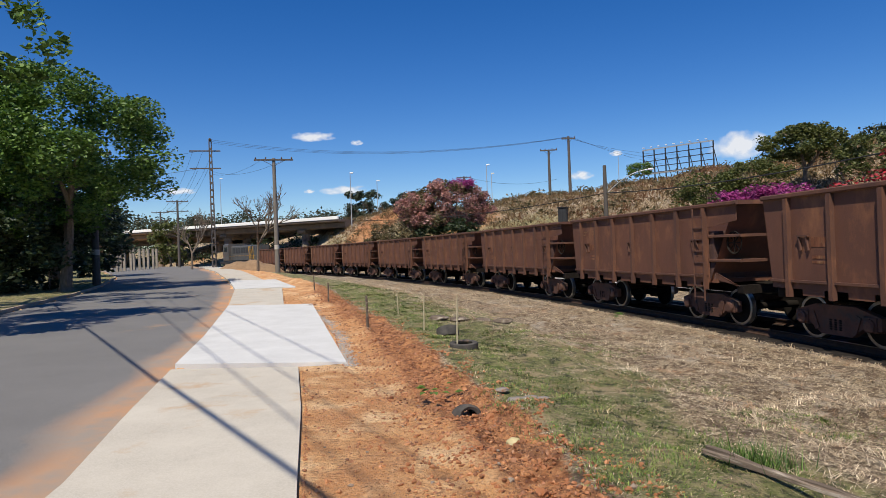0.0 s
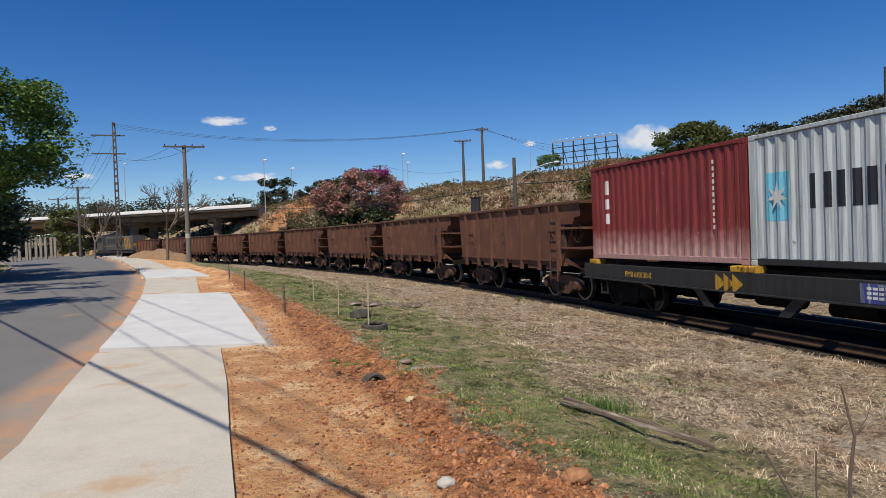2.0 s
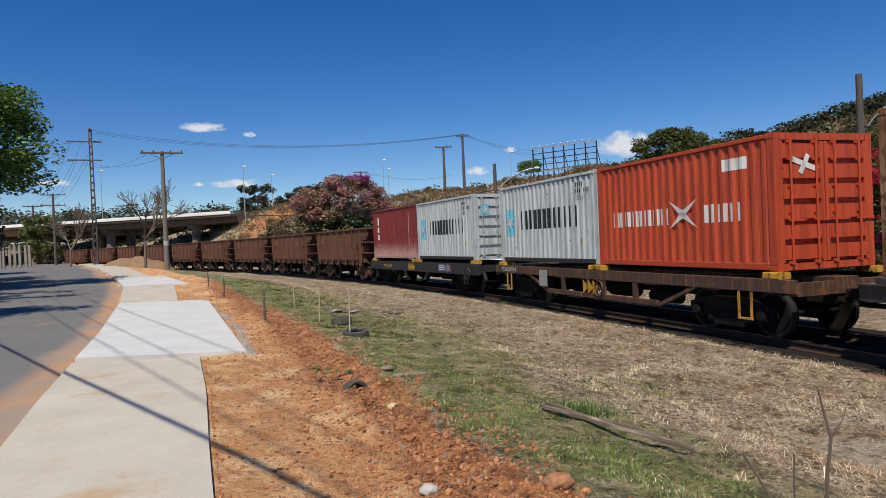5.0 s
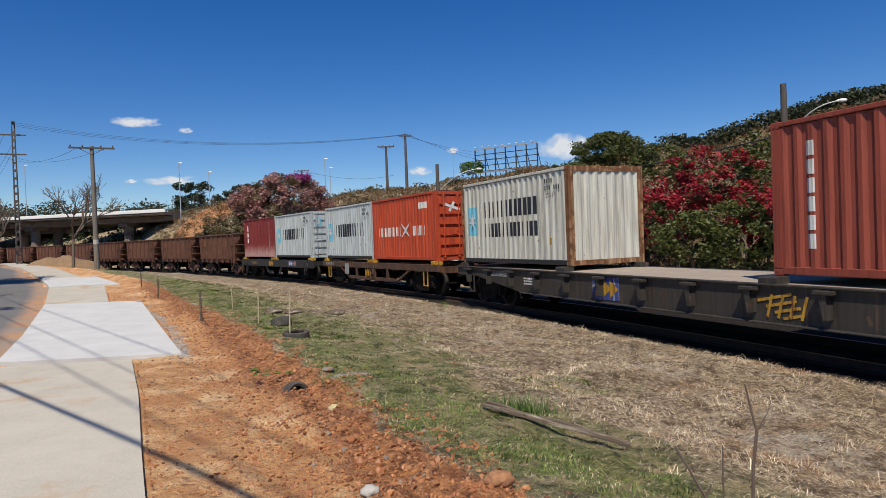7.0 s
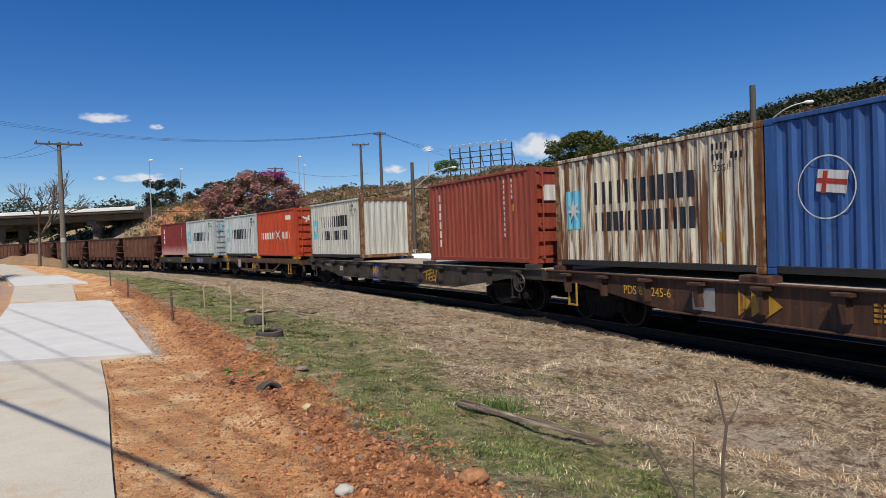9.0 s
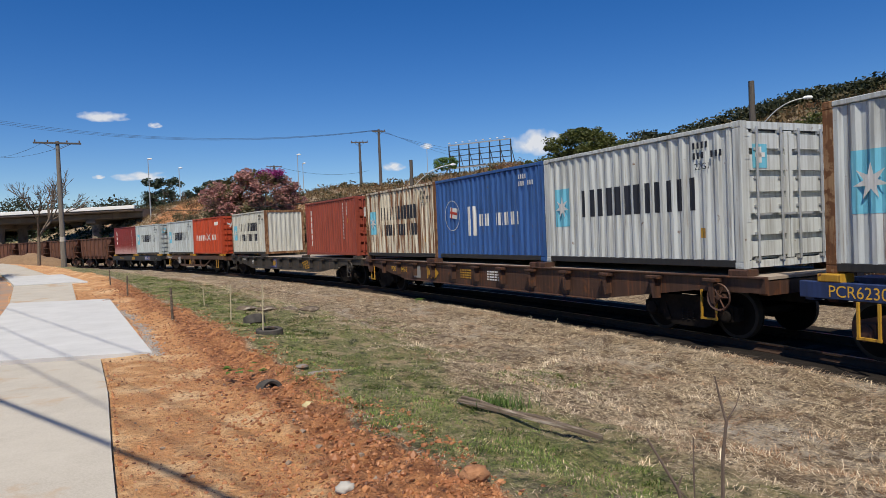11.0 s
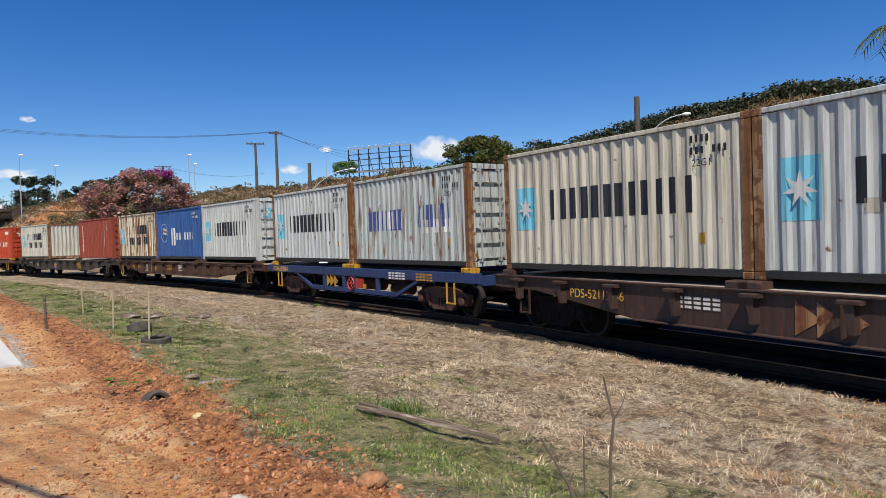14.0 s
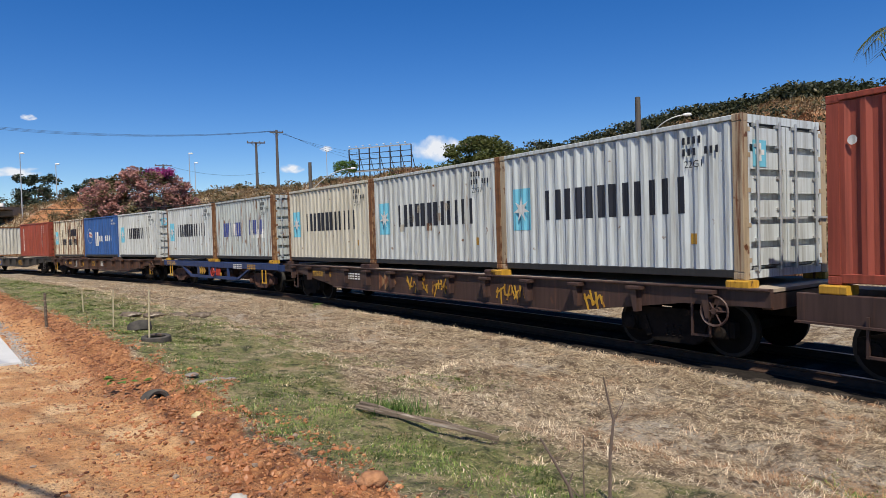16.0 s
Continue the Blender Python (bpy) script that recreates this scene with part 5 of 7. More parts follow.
def stencil(parent, x, z, y, mat, rows=3, w=0.5):
    s = Shape()
    for r in range(rows):
        for k in range(5):
            s.box((x - k * w / 5, y, z - 0.075 * r), (w / 5 * 0.75, 0.003, 0.045))
    part("stencil_bars", s, mat, parent, "small stencilled data lines")


def arrows(parent, x, z, y, mat, size=0.42):
    s = Shape()
    for k in range(3):
        a = x - k * size * 0.62
        s.add([(a, y, z - size / 2), (a, y, z + size / 2), (a - size * 0.75, y, z)], [(0, 1, 2)])
    part("emblem", s, mat, parent, "three painted arrowheads in a row")


def flat_wagon(u0, u1, mat, style, label, wheel_mat=None, extra=0.42):
    """Container flat wagon between u0 and u1 behind the reference: fish-bellied, straight or skeletal side sills."""
    w = thing("flat_wagon", label, "rail wagon", "container flat wagons")
    L = u1 - u0 + 2 * extra
    h = L / 2
    top = DECK
    bx = h - 1.85
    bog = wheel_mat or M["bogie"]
    for sg in (1, -1):
        y = sg * 1.33
        lo, hi = min(y, y - sg * 0.09), max(y, y - sg * 0.09)
        if style == "belly":
            o = [(-h, top), (h, top), (h, top - 0.28), (h - 1.5, top - 0.30), (h - 4.3, top - 0.66), (-h + 4.3, top - 0.66), (-h + 1.5, top - 0.30), (-h, top - 0.28)]
            part("side_sill", Shape().prism(o, lo, hi), mat, w)
            part("flange", Shape().box((0, y + sg * 0.015, top - 0.015), (L, 0.09, 0.035), ch=0.008), mat, w)
            part("flange", Shape().box((0, y + sg * 0.03, top - 0.66), (L - 8.7, 0.12, 0.03), ch=0.008), mat, w)
            n = int((L - 2.0) / 1.25)
            for k in range(n):
                x = -h + 1.0 + (L - 2.0) * k / (n - 1)
                s = Shape().box((x, y + sg * 0.09, top - 0.08), (0.30, 0.19, 0.06), ch=0.01)
                s.prism([(x - 0.06, top - 0.1), (x + 0.08, top - 0.1), (x - 0.0, top - 0.50), (x - 0.07, top - 0.50)], min(y, y + sg * 0.15), max(y, y + sg * 0.15))
                part("stake_pocket", s, mat, w)
        elif style == "straight":
            part("side_sill", Shape().box((0, y - sg * 0.03, top - 0.22), (L, 0.09, 0.42), ch=0.012), mat, w)
            part("flange", Shape().box((0, y + sg * 0.02, top - 0.42), (L, 0.13, 0.03)), mat, w)
            for e in (1, -1):
                part("truss", Shape().prism([(e * 1.6, top - 0.42), (e * 1.2, top - 0.8), (e * 0.9, top - 0.8), (e * 1.3, top - 0.42)], lo, hi), mat, w)
        else:
            part("side_sill", Shape().box((0, y - sg * 0.03, top - 0.14), (L, 0.09, 0.26), ch=0.012), mat, w)
            part("lower_sill", Shape().box((0, y - sg * 0.04, top - 0.72), (L - 7.8, 0.08, 0.14), ch=0.01), mat, w)
            for e in (1, -1):
                part("brace", Shape().prism([(e * (h - 2.7), top - 0.26), (e * (h - 2.5), top - 0.26), (e * (h - 3.8), top - 0.78), (e * (h - 4.05), top - 0.78)], lo, hi), mat, w)
                for xx in (0.35, 1.75):
                    part("upright", Shape().box((e * xx, y - sg * 0.03, top - 0.45), (0.16, 0.07, 0.5), ch=0.01), mat, w)
        for e in (1, -1):
            s = Shape()
            x = e * (h - 1.15)
            for dx in (-0.16, 0.16):
                s.box((x + dx, y + sg * 0.03, top - 0.55), (0.035, 0.035, 0.55))
            s.box((x, y + sg * 0.03, top - 0.8), (0.36, 0.05, 0.035))
            part("step", s, M["yellow"] if style == "skeleton" or u0 > 40 and u0 < 60 else mat, w, "footstep of bent bar")
    part("deck", Shape().box((0, 0, top - 0.03), (L - 0.05, 2.5, 0.05)) if style == "belly" else Shape().box((0, 0, top - 0.08), (L - 0.05, 0.55, 0.12)), M["deck"] if style == "belly" else mat, w)
    part("centre_sill", Shape().box((0, 0, top - 0.32), (L - 0.1, 0.45, 0.42), ch=0.02), bog, w)
    n = 6
    for k in range(n + 1):
        part("cross_bearer", Shape().box((-h + 0.1 + (L - 0.2) * k / n, 0, top - 0.2), (0.16, 2.5, 0.24), ch=0.02), mat, w)
    part("air_tank", Shape().tube((-0.5, 0.35, 0.62), (0.6, 0.35, 0.62), 0.2, n=14), bog, w, "dark compressed-air tank")
    part("brake_cylinder", Shape().tube((-2.4, 0.5, 0.55), (-1.4, 0.5, 0.55), 0.16, n=14), bog, w)
    part("brake_valve", Shape().box((1.6, -0.2, 0.6), (0.5, 0.4, 0.3), ch=0.03), bog, w)
    for e in (1, -1):
        bogie(w, e * bx, bog)
        coupler(w, e * (h - 0.25), e, bog)
    cx, cz, k = (-0.35, top - 0.48, 0.7) if style == "skeleton" else (-h + 0.85, top - 0.38, 0.85)
    hw = Shape().lathe([(0.0, 0.25 * k), (0.025, 0.285 * k), (0.0, 0.30 * k), (-0.02, 0.27 * k), (0.0, 0.25 * k)], (cx, 1.45, cz), 'Y', 24)
    for a in range(3):
        c, s_ = 0.27 * k * math.cos(a * math.pi / 3), 0.27 * k * math.sin(a * math.pi / 3)
        hw.tube((cx - c, 1.45, cz - s_), (cx + c, 1.45, cz + s_), 0.013, n=6)
    hw.tube((cx, 1.2, cz), (cx, 1.48, cz), 0.06 * k, n=8)
    part("brake_wheel", hw, M["red_paint"] if mat.name == "wagon_blue" else mat, w, "spoked handbrake wheel")
    RUNS.append((w, (u0 + u1) / 2, bx, 0.0))
    return w, h


def foot(w, x, mat):
    for sg in (1, -1):
        part("twist_lock", Shape().box((x, sg * 1.2, DECK + 0.05), (0.38, 0.3, 0.13), ch=0.02), mat, w, "container locking foot")


def build_flats():
    E = BOX_L
    b = BOX_AT
    spans = [(b[0], b[1] + E), (b[2], b[3] + E), (b[4], b[5] + E), (b[6], b[8] + E), (b[9], b[10] + E), (b[11], b[13] + E), (b[14], b[14] + 2 * E)]
    members = [(0, 1), (2, 3), (4, 5), (6, 7, 8), (9, 10), (11, 12, 13), (14,)]
    spec = [("w_black", "straight", "black straight-sided container flat wagon with yellow arrows", None), ("w_brown", "skeleton", "rusty brown skeletal container wagon with braces", None),
            ("w_olive", "belly", "dark olive fish-bellied flat wagon with stake pockets", None), ("w_rust", "belly", "heavily rusted fish-bellied flat wagon with stake pockets", None),
            ("w_blue", "skeleton", "dark blue skeletal container wagon with yellow marks", "bogie_red"), ("w_maroon", "belly", "brown fish-bellied flat wagon with yellow graffiti", None), ("w_maroon", "straight", "brown container flat wagon", None)]
    out = []
    for (u0, u1), (mt, st, lab, wm), mem in zip(spans, spec, members):
        w, h = flat_wagon(u0, u1, M[mt], st, lab, M[wm] if wm else None)
        mid = (u0 + u1) / 2
        for i in mem:
            for e in (0.1, BOX_L - 0.1):
                foot(w, mid - (b[i] + e), M["yellow"] if mt in ("w_blue", "w_brown", "w_black") or i in (13, 14) else M[mt])
        out.append((w, h))
    y = 1.338
    yel = M["yellow"]
    w, h = out[0]
    small_text(w, "PMB 610130-5", h - 2.2, 0.9, 0.2, M["stencil"], 1.348)
    arrows(w, 0.8, 0.95, 1.352, yel, 0.42)
    part("panel", Shape().box((-3.3, 1.345, 0.98), (1.24, 0.004, 0.32)), M["faded_blue"], w, "blue data panel")
    stencil(w, -2.85, 1.06, 1.349, M["white"], 3, 0.55)
    stencil(w, -3.5, 1.06, 1.349, yel, 3, 0.4)
    w, h = out[1]
    small_text(w, "PCS 622193-9", h - 0.5, 1.0, 0.2, M["white"], 1.348)
    arrows(w, 0.6, 0.72, 1.352, yel, 0.4)
    part("panel", Shape().box((h - 3.6, 1.36, 0.86), (0.5, 0.01, 0.5)), M["galv"], w, "plain grey plate")
    w, h = out[2]
    small_text(w, "PDS 616458-7", h - 2.3, 0.95, 0.24, M["white"], 1.338)
    part("panel", Shape().box((1.3, 1.336, 0.87), (1.0, 0.006, 0.52)), M["faded_blue"], w, "blue painted square")
    arrows(w, 1.65, 0.87, 1.343, yel, 0.42)
    s = Shape()
    for k in range(4):
        s.box((-3.3 - 0.12 * k, 1.34, 0.98 - 0.1 * k), (0.7 - 0.1 * k, 0.006, 0.05), pose(0, 0, 0, 0, 12)).box((-3.2 - 0.22 * k, 1.341, 0.83), (0.05, 0.006, 0.4), pose(0, 0, 0, 0, -15))
    part("graffiti", s, yel, w, "yellow painted scrawl")
    stencil(w, 5.0, 0.95, 1.339, M["white"], 3)
    w, h = out[3]
    small_text(w, "PDS 624245-6", h - 3.05, 0.80, 0.25, M["stencil"], 1.338)
    part("panel", Shape().box((h - 5.35, 1.337, 0.84), (0.55, 0.004, 0.42)), M["galv"], w, "plain grey repainted plate")
    arrows(w, h - 6.15, 0.84, 1.342, yel, 0.45)
    stencil(w, 1.0, 1.0, 1.339, yel, 4, 0.7)
    stencil(w, -0.6, 1.0, 1.339, M["white"], 4, 0.7)
    w, h = out[4]
    small_text(w, "PCR623088-1", h - 0.5, 0.97, 0.25, M["stencil"], 1.348)
    arrows(w, 1.5, 0.75, 1.352, yel, 0.42)
    stencil(w, -2.5, 1.1, 1.349, M["white"], 3, 0.9)
    stencil(w, -3.9, 1.1, 1.349, yel, 3, 0.8)
    part("panel", Shape().box((-0.65, 1.31, 0.72), (0.5, 0.02, 0.3)), M["red_paint"], w, "red brake panel")
    part("panel", Shape().box((-1.0, 1.33, 0.64), (0.16, 0.02, 0.14)), M["yellow"], w, "small yellow box")
    w, h = out[5]
    small_text(w, "PDS-521124-6", h - 2.6, 0.84, 0.25, M["stencil"], 1.338)
    stencil(w, h - 5.3, 1.0, 1.339, M["white"], 3, 0.9)
    arrows(w, h - 7.3, 0.84, 1.342, M["gon_light"], 0.5)
    rg = random.Random(5)
    for x0, n in ((h - 8.9, 8), (h - 10.1, 7), (h - 12.7, 8), (h - 15.4, 4)):
        s = Shape()
        for k in range(n):
            s.box((x0 - 0.13 * k, 1.34, 0.85 + rg.uniform(-0.08, 0.08)), (rg.uniform(0.05, 0.28), 0.005, 0.045), pose(0, 0, 0, 0, rg.uniform(0, 180)))
            s.box((x0 - 0.13 * k, 1.341, 0.82 + rg.uniform(-0.1, 0.1)), (0.045, 0.005, rg.uniform(0.15, 0.38)), pose(0, 0, 0, 0, rg.uniform(-25, 25)))
        part("graffiti", s, yel if x0 < h - 7.5 else M["post_rust"], w, "sprayed scrawl in yellow and orange")


def build_loco():
    lo = thing("locomotive", "grey diesel locomotive with yellow stripes heading the train", "locomotive")
    part("frame_plate", Shape().box((0, 0, 1.35), (15.6, 2.8, 0.35), ch=0.04), M["w_black"], lo)
    part("hood", Shape().box((-1.6, 0, 2.65), (10.6, 1.9, 2.3), ch=0.15), M["loco"], lo)
    part("cab", Shape().box((4.9, 0, 2.85), (2.4, 2.8, 2.7), ch=0.18), M["loco"], lo)
    part("nose", Shape().box((6.8, 0, 2.2), (1.5, 1.9, 1.4), ch=0.15), M["loco"], lo)
    for sg in (1, -1):
        part("window", Shape().box((4.9, sg * 1.405, 3.35), (1.5, 0.02, 0.7)), M["glass"], lo, "dark cab window")
        part("handrail", Shape().tube((-7.5, sg * 1.38, 2.3), (3.4, sg * 1.38, 2.3), 0.025, n=6), M["yellow"], lo)
        part("fuel_tank", Shape().box((0, sg * 0.8, 0.85), (4.2, 0.9, 0.7), ch=0.1), M["w_black"], lo)
        for k in range(4):
            part("stripe", Shape().box((-5.6 + 0.55 * k, sg * 0.957, 2.7), (0.24, 0.01, 1.9), pose(0, 0, 0, 0, 12)), M["yellow"], lo, "yellow diagonal stripe")
        for k in range(6):
            part("grille", Shape().box((-3.2 + 1.1 * k, sg * 0.957, 3.1), (0.8, 0.02, 0.8)), M["w_black"], lo, "dark louvre grille")
    part("exhaust", Shape().box((-1.0, 0, 3.9), (1.2, 0.6, 0.25), ch=0.05), M["w_black"], lo)
    part("stripe", Shape().box((-6.92, 0, 2.4), (0.02, 1.7, 0.5)), M["yellow"], lo, "yellow end band")
    for bx in (5.0, -5.0):
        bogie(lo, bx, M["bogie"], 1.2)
    RUNS.append((lo, -(0.42 + 9 * 10.52 + 8.4), 5.0, 0.0))


build_containers()
build_gondolas()
build_flats()
build_loco()


# ---- surroundings ----
def polar(az, r):
    return r * math.sin(radians(az)), r * math.cos(radians(az))


def lift(el, r):
    """The height seen at elevation el from the eye at distance r."""
    return 1.6 + r * math.tan(radians(el))


RG = np.random.default_rng(7)


def leaves(centres, size, flat=0.35, aspect=0.6):
    """Leaf quads with random turns about the given centres; size: array of lengths."""
    n = len(centres)
    d = RG.normal(size=(n, 3))
    d[:, 2] *= flat
    d /= np.linalg.norm(d, axis=1, keepdims=True)
    u = np.cross(d, RG.normal(size=(n, 3)))
    u /= np.linalg.norm(u, axis=1, keepdims=True) + 1e-9
    a, b = d * size[:, None] / 2, u * size[:, None] / 2 * aspect
    v = np.stack([centres - a, centres + b * 0.9 - a * 0.1, centres + a, centres - b * 0.9 - a * 0.1], 1).reshape(-1, 3)
    return v, np.arange(4 * n).reshape(n, 4)


def crown_points(n, centre, radii, clumps, clump_r, seed_shell=0.75, low=-0.9):
    """Points gathered in clumps over an uneven ellipsoid."""
    c = RG.normal(size=(clumps, 3))
    c /= np.linalg.norm(c, axis=1, keepdims=True)
    c[:, 2] = np.maximum(c[:, 2], low)
    c *= (seed_shell + (1 - seed_shell) * RG.random((clumps, 1))) * (0.75 + 0.4 * RG.random((clumps, 1)))
    c = c * np.array(radii) + np.array(centre)
    k = RG.integers(0, clumps, n)
    r = clump_r * (0.6 + 0.8 * RG.random(clumps))
    p = RG.normal(size=(n, 3))
    p /= np.linalg.norm(p, axis=1, keepdims=True)
    p *= (RG.random((n, 1)) ** 0.4) * r[k][:, None]
    p[:, 2] *= 0.65
    return c[k] + p, c


def branches(shape, p, d, length, r, level, spread=0.5, tips=None):
    q = p + d * length
    shape.tube(p, q, r, r * 0.72, n=6 if level > 1 else 4, caps=False)
    if level == 0:
        if tips is not None:
            tips.append(q)
        return
    for k in range(random.choice((2, 3, 3))):
        a = Vector((random.uniform(-1, 1), random.uniform(-1, 1), random.uniform(-0.25, 0.6)))
        nd = (d + a * spread).normalized()
        branches(shape, q, nd, length * random.uniform(0.62, 0.85), r * 0.66, level - 1, spread, tips)


def tree(name, label, x, y, crown_z, radii, n, leaf_size, mat, trunk_h, trunk_r=0.22, clumps=70, clump_r=0.9, category="tree", low=-0.9, group="", z0=None):
    z = height_at(x, y) if z0 is None else z0
    t = thing(name, label, category, group, m=pose(x, y, z))
    s = Shape()
    lean = Vector((random.uniform(-0.1, 0.1), random.uniform(-0.1, 0.1), 1)).normalized()
    s.tube((0, 0, -0.2), (0, 0, 0.25), trunk_r * 1.5, trunk_r * 1.1, caps=False)
    branches(s, Vector((0, 0, 0.2)), lean, trunk_h, trunk_r * 1.1, 3, 0.75)
    part("trunk", s, M["bark"], t, smooth=True)
    pts, c = crown_points(n, (0, 0, crown_z - z), radii, clumps, clump_r, low=low)
    keep = pts[:, 2] > 0.02
    pts = pts[keep]
    v, f = leaves(pts, leaf_size * (0.6 + 0.8 * RG.random(len(pts))))
    part("crown", big_mesh("crown", v, f, mat, False), None, t)
    return t


def bare_tree(x, y, h, label):
    z = height_at(x, y)
    t = thing("bare_tree", label, "tree", "bare trees", m=pose(x, y, z))
    s = Shape()
    branches(s, Vector((0, 0, -0.1)), Vector((0.03, 0.02, 1)).normalized(), h * 0.3, 0.15, 6, 0.68)
    part("trunk", s, M["bark"], t, smooth=True)


def build_trees():
    tree("roadside_tree", "large leafy green tree overhanging the street", -22.9, 34.8, 7.7, (5.5, 5.2, 4.4), 56000, 0.22, M["leaf_tree"], 2.6, 0.32, 150, 1.1, group="roadside trees")
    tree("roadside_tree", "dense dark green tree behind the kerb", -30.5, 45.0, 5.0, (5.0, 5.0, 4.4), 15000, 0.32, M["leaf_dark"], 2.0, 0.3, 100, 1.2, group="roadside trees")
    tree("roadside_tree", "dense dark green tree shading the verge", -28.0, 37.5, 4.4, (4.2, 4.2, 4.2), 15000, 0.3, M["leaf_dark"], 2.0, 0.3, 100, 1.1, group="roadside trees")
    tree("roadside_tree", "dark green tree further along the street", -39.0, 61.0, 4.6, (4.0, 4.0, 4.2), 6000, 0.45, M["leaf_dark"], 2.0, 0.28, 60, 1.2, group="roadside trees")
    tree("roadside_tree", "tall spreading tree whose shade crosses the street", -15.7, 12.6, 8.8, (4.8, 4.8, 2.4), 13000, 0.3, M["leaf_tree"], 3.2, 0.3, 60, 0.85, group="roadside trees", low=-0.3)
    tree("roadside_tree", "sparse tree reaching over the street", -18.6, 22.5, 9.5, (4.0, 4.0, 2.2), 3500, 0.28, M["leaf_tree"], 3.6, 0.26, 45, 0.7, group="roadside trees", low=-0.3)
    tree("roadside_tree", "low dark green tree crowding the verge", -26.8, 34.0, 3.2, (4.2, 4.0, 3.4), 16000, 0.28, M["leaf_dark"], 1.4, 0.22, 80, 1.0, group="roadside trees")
    x, y = polar(-26.5, 128)
    tree("street_tree", "green tree by the far end of the street", x, y, 5.0, (4.0, 4.0, 3.6), 3000, 0.5, M["leaf_olive"], 2.0, 0.25, 40, 1.1)
    x, y = polar(-19.8, 66)
    bare_tree(x, y, 8.6, "leafless tree beside the footpath")
    x, y = polar(-24.9, 92)
    bare_tree(x, y, 7.2, "leafless tree near the lattice pole")
    x, y = polar(-4.2, 58)
    tree("flowering_tree", "wide bougainvillea tree covered in dusty pink blossom", x, y, 4.9, (3.9, 3.3, 2.7), 24000, 0.22, M["leaf_pink"], 1.6, 0.25, 120, 0.72, low=-0.35)
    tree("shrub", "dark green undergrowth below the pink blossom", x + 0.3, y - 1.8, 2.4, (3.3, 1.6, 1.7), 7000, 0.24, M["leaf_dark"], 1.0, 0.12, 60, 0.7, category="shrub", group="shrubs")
    x, y = polar(23.4, 47)
    tree("round_tree", "dark olive tree with a broad flat crown on the bank", x, y, lift(6.8, 47), (2.35, 2.3, 1.15), 9000, 0.2, M["leaf_olive"], lift(5.2, 47) - height_at(x, y) - 0.4 if lift(5.2, 47) - height_at(x, y) > 1 else 0.8, 0.16, 80, 0.5, low=-0.6)
    for az, r, el, w, hh, mat, lab in ((-2.9, 57.0, 5.5, 1.0, 0.3, "leaf_mag", "magenta bougainvillea sprays above the pink tree"), (18.6, 38, 2.9, 1.3, 0.5, "leaf_mag", "bougainvillea hedge in bright magenta bloom"), (21.0, 37, 3.1, 0.9, 0.5, "leaf_mag", "bougainvillea hedge in bright magenta bloom"), (22.6, 33, 1.5, 1.0, 1.7, "leaf_mag", "tall bougainvillea in magenta bloom"), (25.4, 30, 1.3, 1.1, 1.5, "leaf_red", "bougainvillea in deep red bloom"),
                                       (28.6, 29, 1.9, 1.4, 1.7, "leaf_red", "bougainvillea in deep red bloom"), (31.8, 28, 2.4, 1.7, 2.0, "leaf_red", "bougainvillea in deep red bloom"), (35.2, 27, 0.9, 1.2, 1.3, "leaf_red", "low bougainvillea in red bloom"), (38.8, 26, 1.8, 1.8, 1.6, "leaf_red", "bougainvillea in deep red bloom"), (43.5, 26, 1.2, 1.8, 1.6, "leaf_red", "bougainvillea in deep red bloom"),
                                       (26.4, 32, 0.2, 1.2, 1.3, "leaf_olive", "olive green hedge shrub"), (33.6, 26, -0.6, 1.6, 1.2, "leaf_olive", "olive green hedge shrub"), (29.8, 26.5, -0.8, 1.4, 1.1, "leaf_olive", "olive green hedge shrub"), (40.5, 30, 5.0, 2.0, 1.3, "leaf_olive", "tall olive shrub on the bank"), (36.0, 32, 4.8, 2.0, 1.3, "leaf_olive", "tall olive shrub on the bank"),
                                       (17.0, 42, 3.5, 2.0, 1.2, "leaf_olive", "grey-green reed clump on the bank"), (20.0, 43, 4.6, 2.0, 1.0, "leaf_olive", "grey-green reed clump on the bank"), (27.5, 36, 5.4, 1.5, 1.0, "leaf_olive", "shrub beside the round tree"), (10.4, 70, 4.0, 1.5, 1.3, "leaf_dark", "dark shrub on the dry bank"), (12.0, 84, 5.9, 1.5, 0.9, "leaf_tree", "fresh green shrub below the hoarding"), (-8.2, 62, 1.6, 3.0, 1.0, "leaf_bank", "low dry scrub on the cutting"), (-6, 66, 2.4, 2.5, 1.0, "leaf_bank", "low dry scrub on the cutting")):
        x, y = polar(az, r)
        z = min(height_at(x, y), lift(el, r) - 0.3)
        tree("shrub", lab, x, y, lift(el, r), (w, w * 0.8, hh), int(2400 * w), 0.17, M[mat], max(0.4, (lift(el, r) - z) * 0.35), 0.07, int(30 * w), 0.42, category="shrub", group="shrubs", low=-1, z0=z)
    for az, r, el, w in ((-12.1, 150, 4.0, 3.2), (-11.4, 150, 4.2, 2.6), (-10.3, 150, 4.25, 3.4), (-9.3, 160, 3.7, 2.6), (-8.6, 160, 3.6, 3.0), (-7.6, 150, 3.9, 3.4), (-6.9, 150, 4.2, 3.0)):
        x, y = polar(az, r)
        tree("eucalyptus", "tall blue-grey eucalyptus on the skyline", x, y, lift(el, r), (w * 0.42, w * 0.42, 3.0), 900, 0.6, M["leaf_far"], 2.2, 0.2, 11, 1.0, group="skyline trees", z0=lift(2.0, r))
    # palm beside the track
    x, y = polar(55.4, 25)
    z = height_at(x, y)
    p = thing("palm", "slender palm with drooping fronds beside the track", "palm", m=pose(x, y, z))
    top = lift(12.6, 25) - z
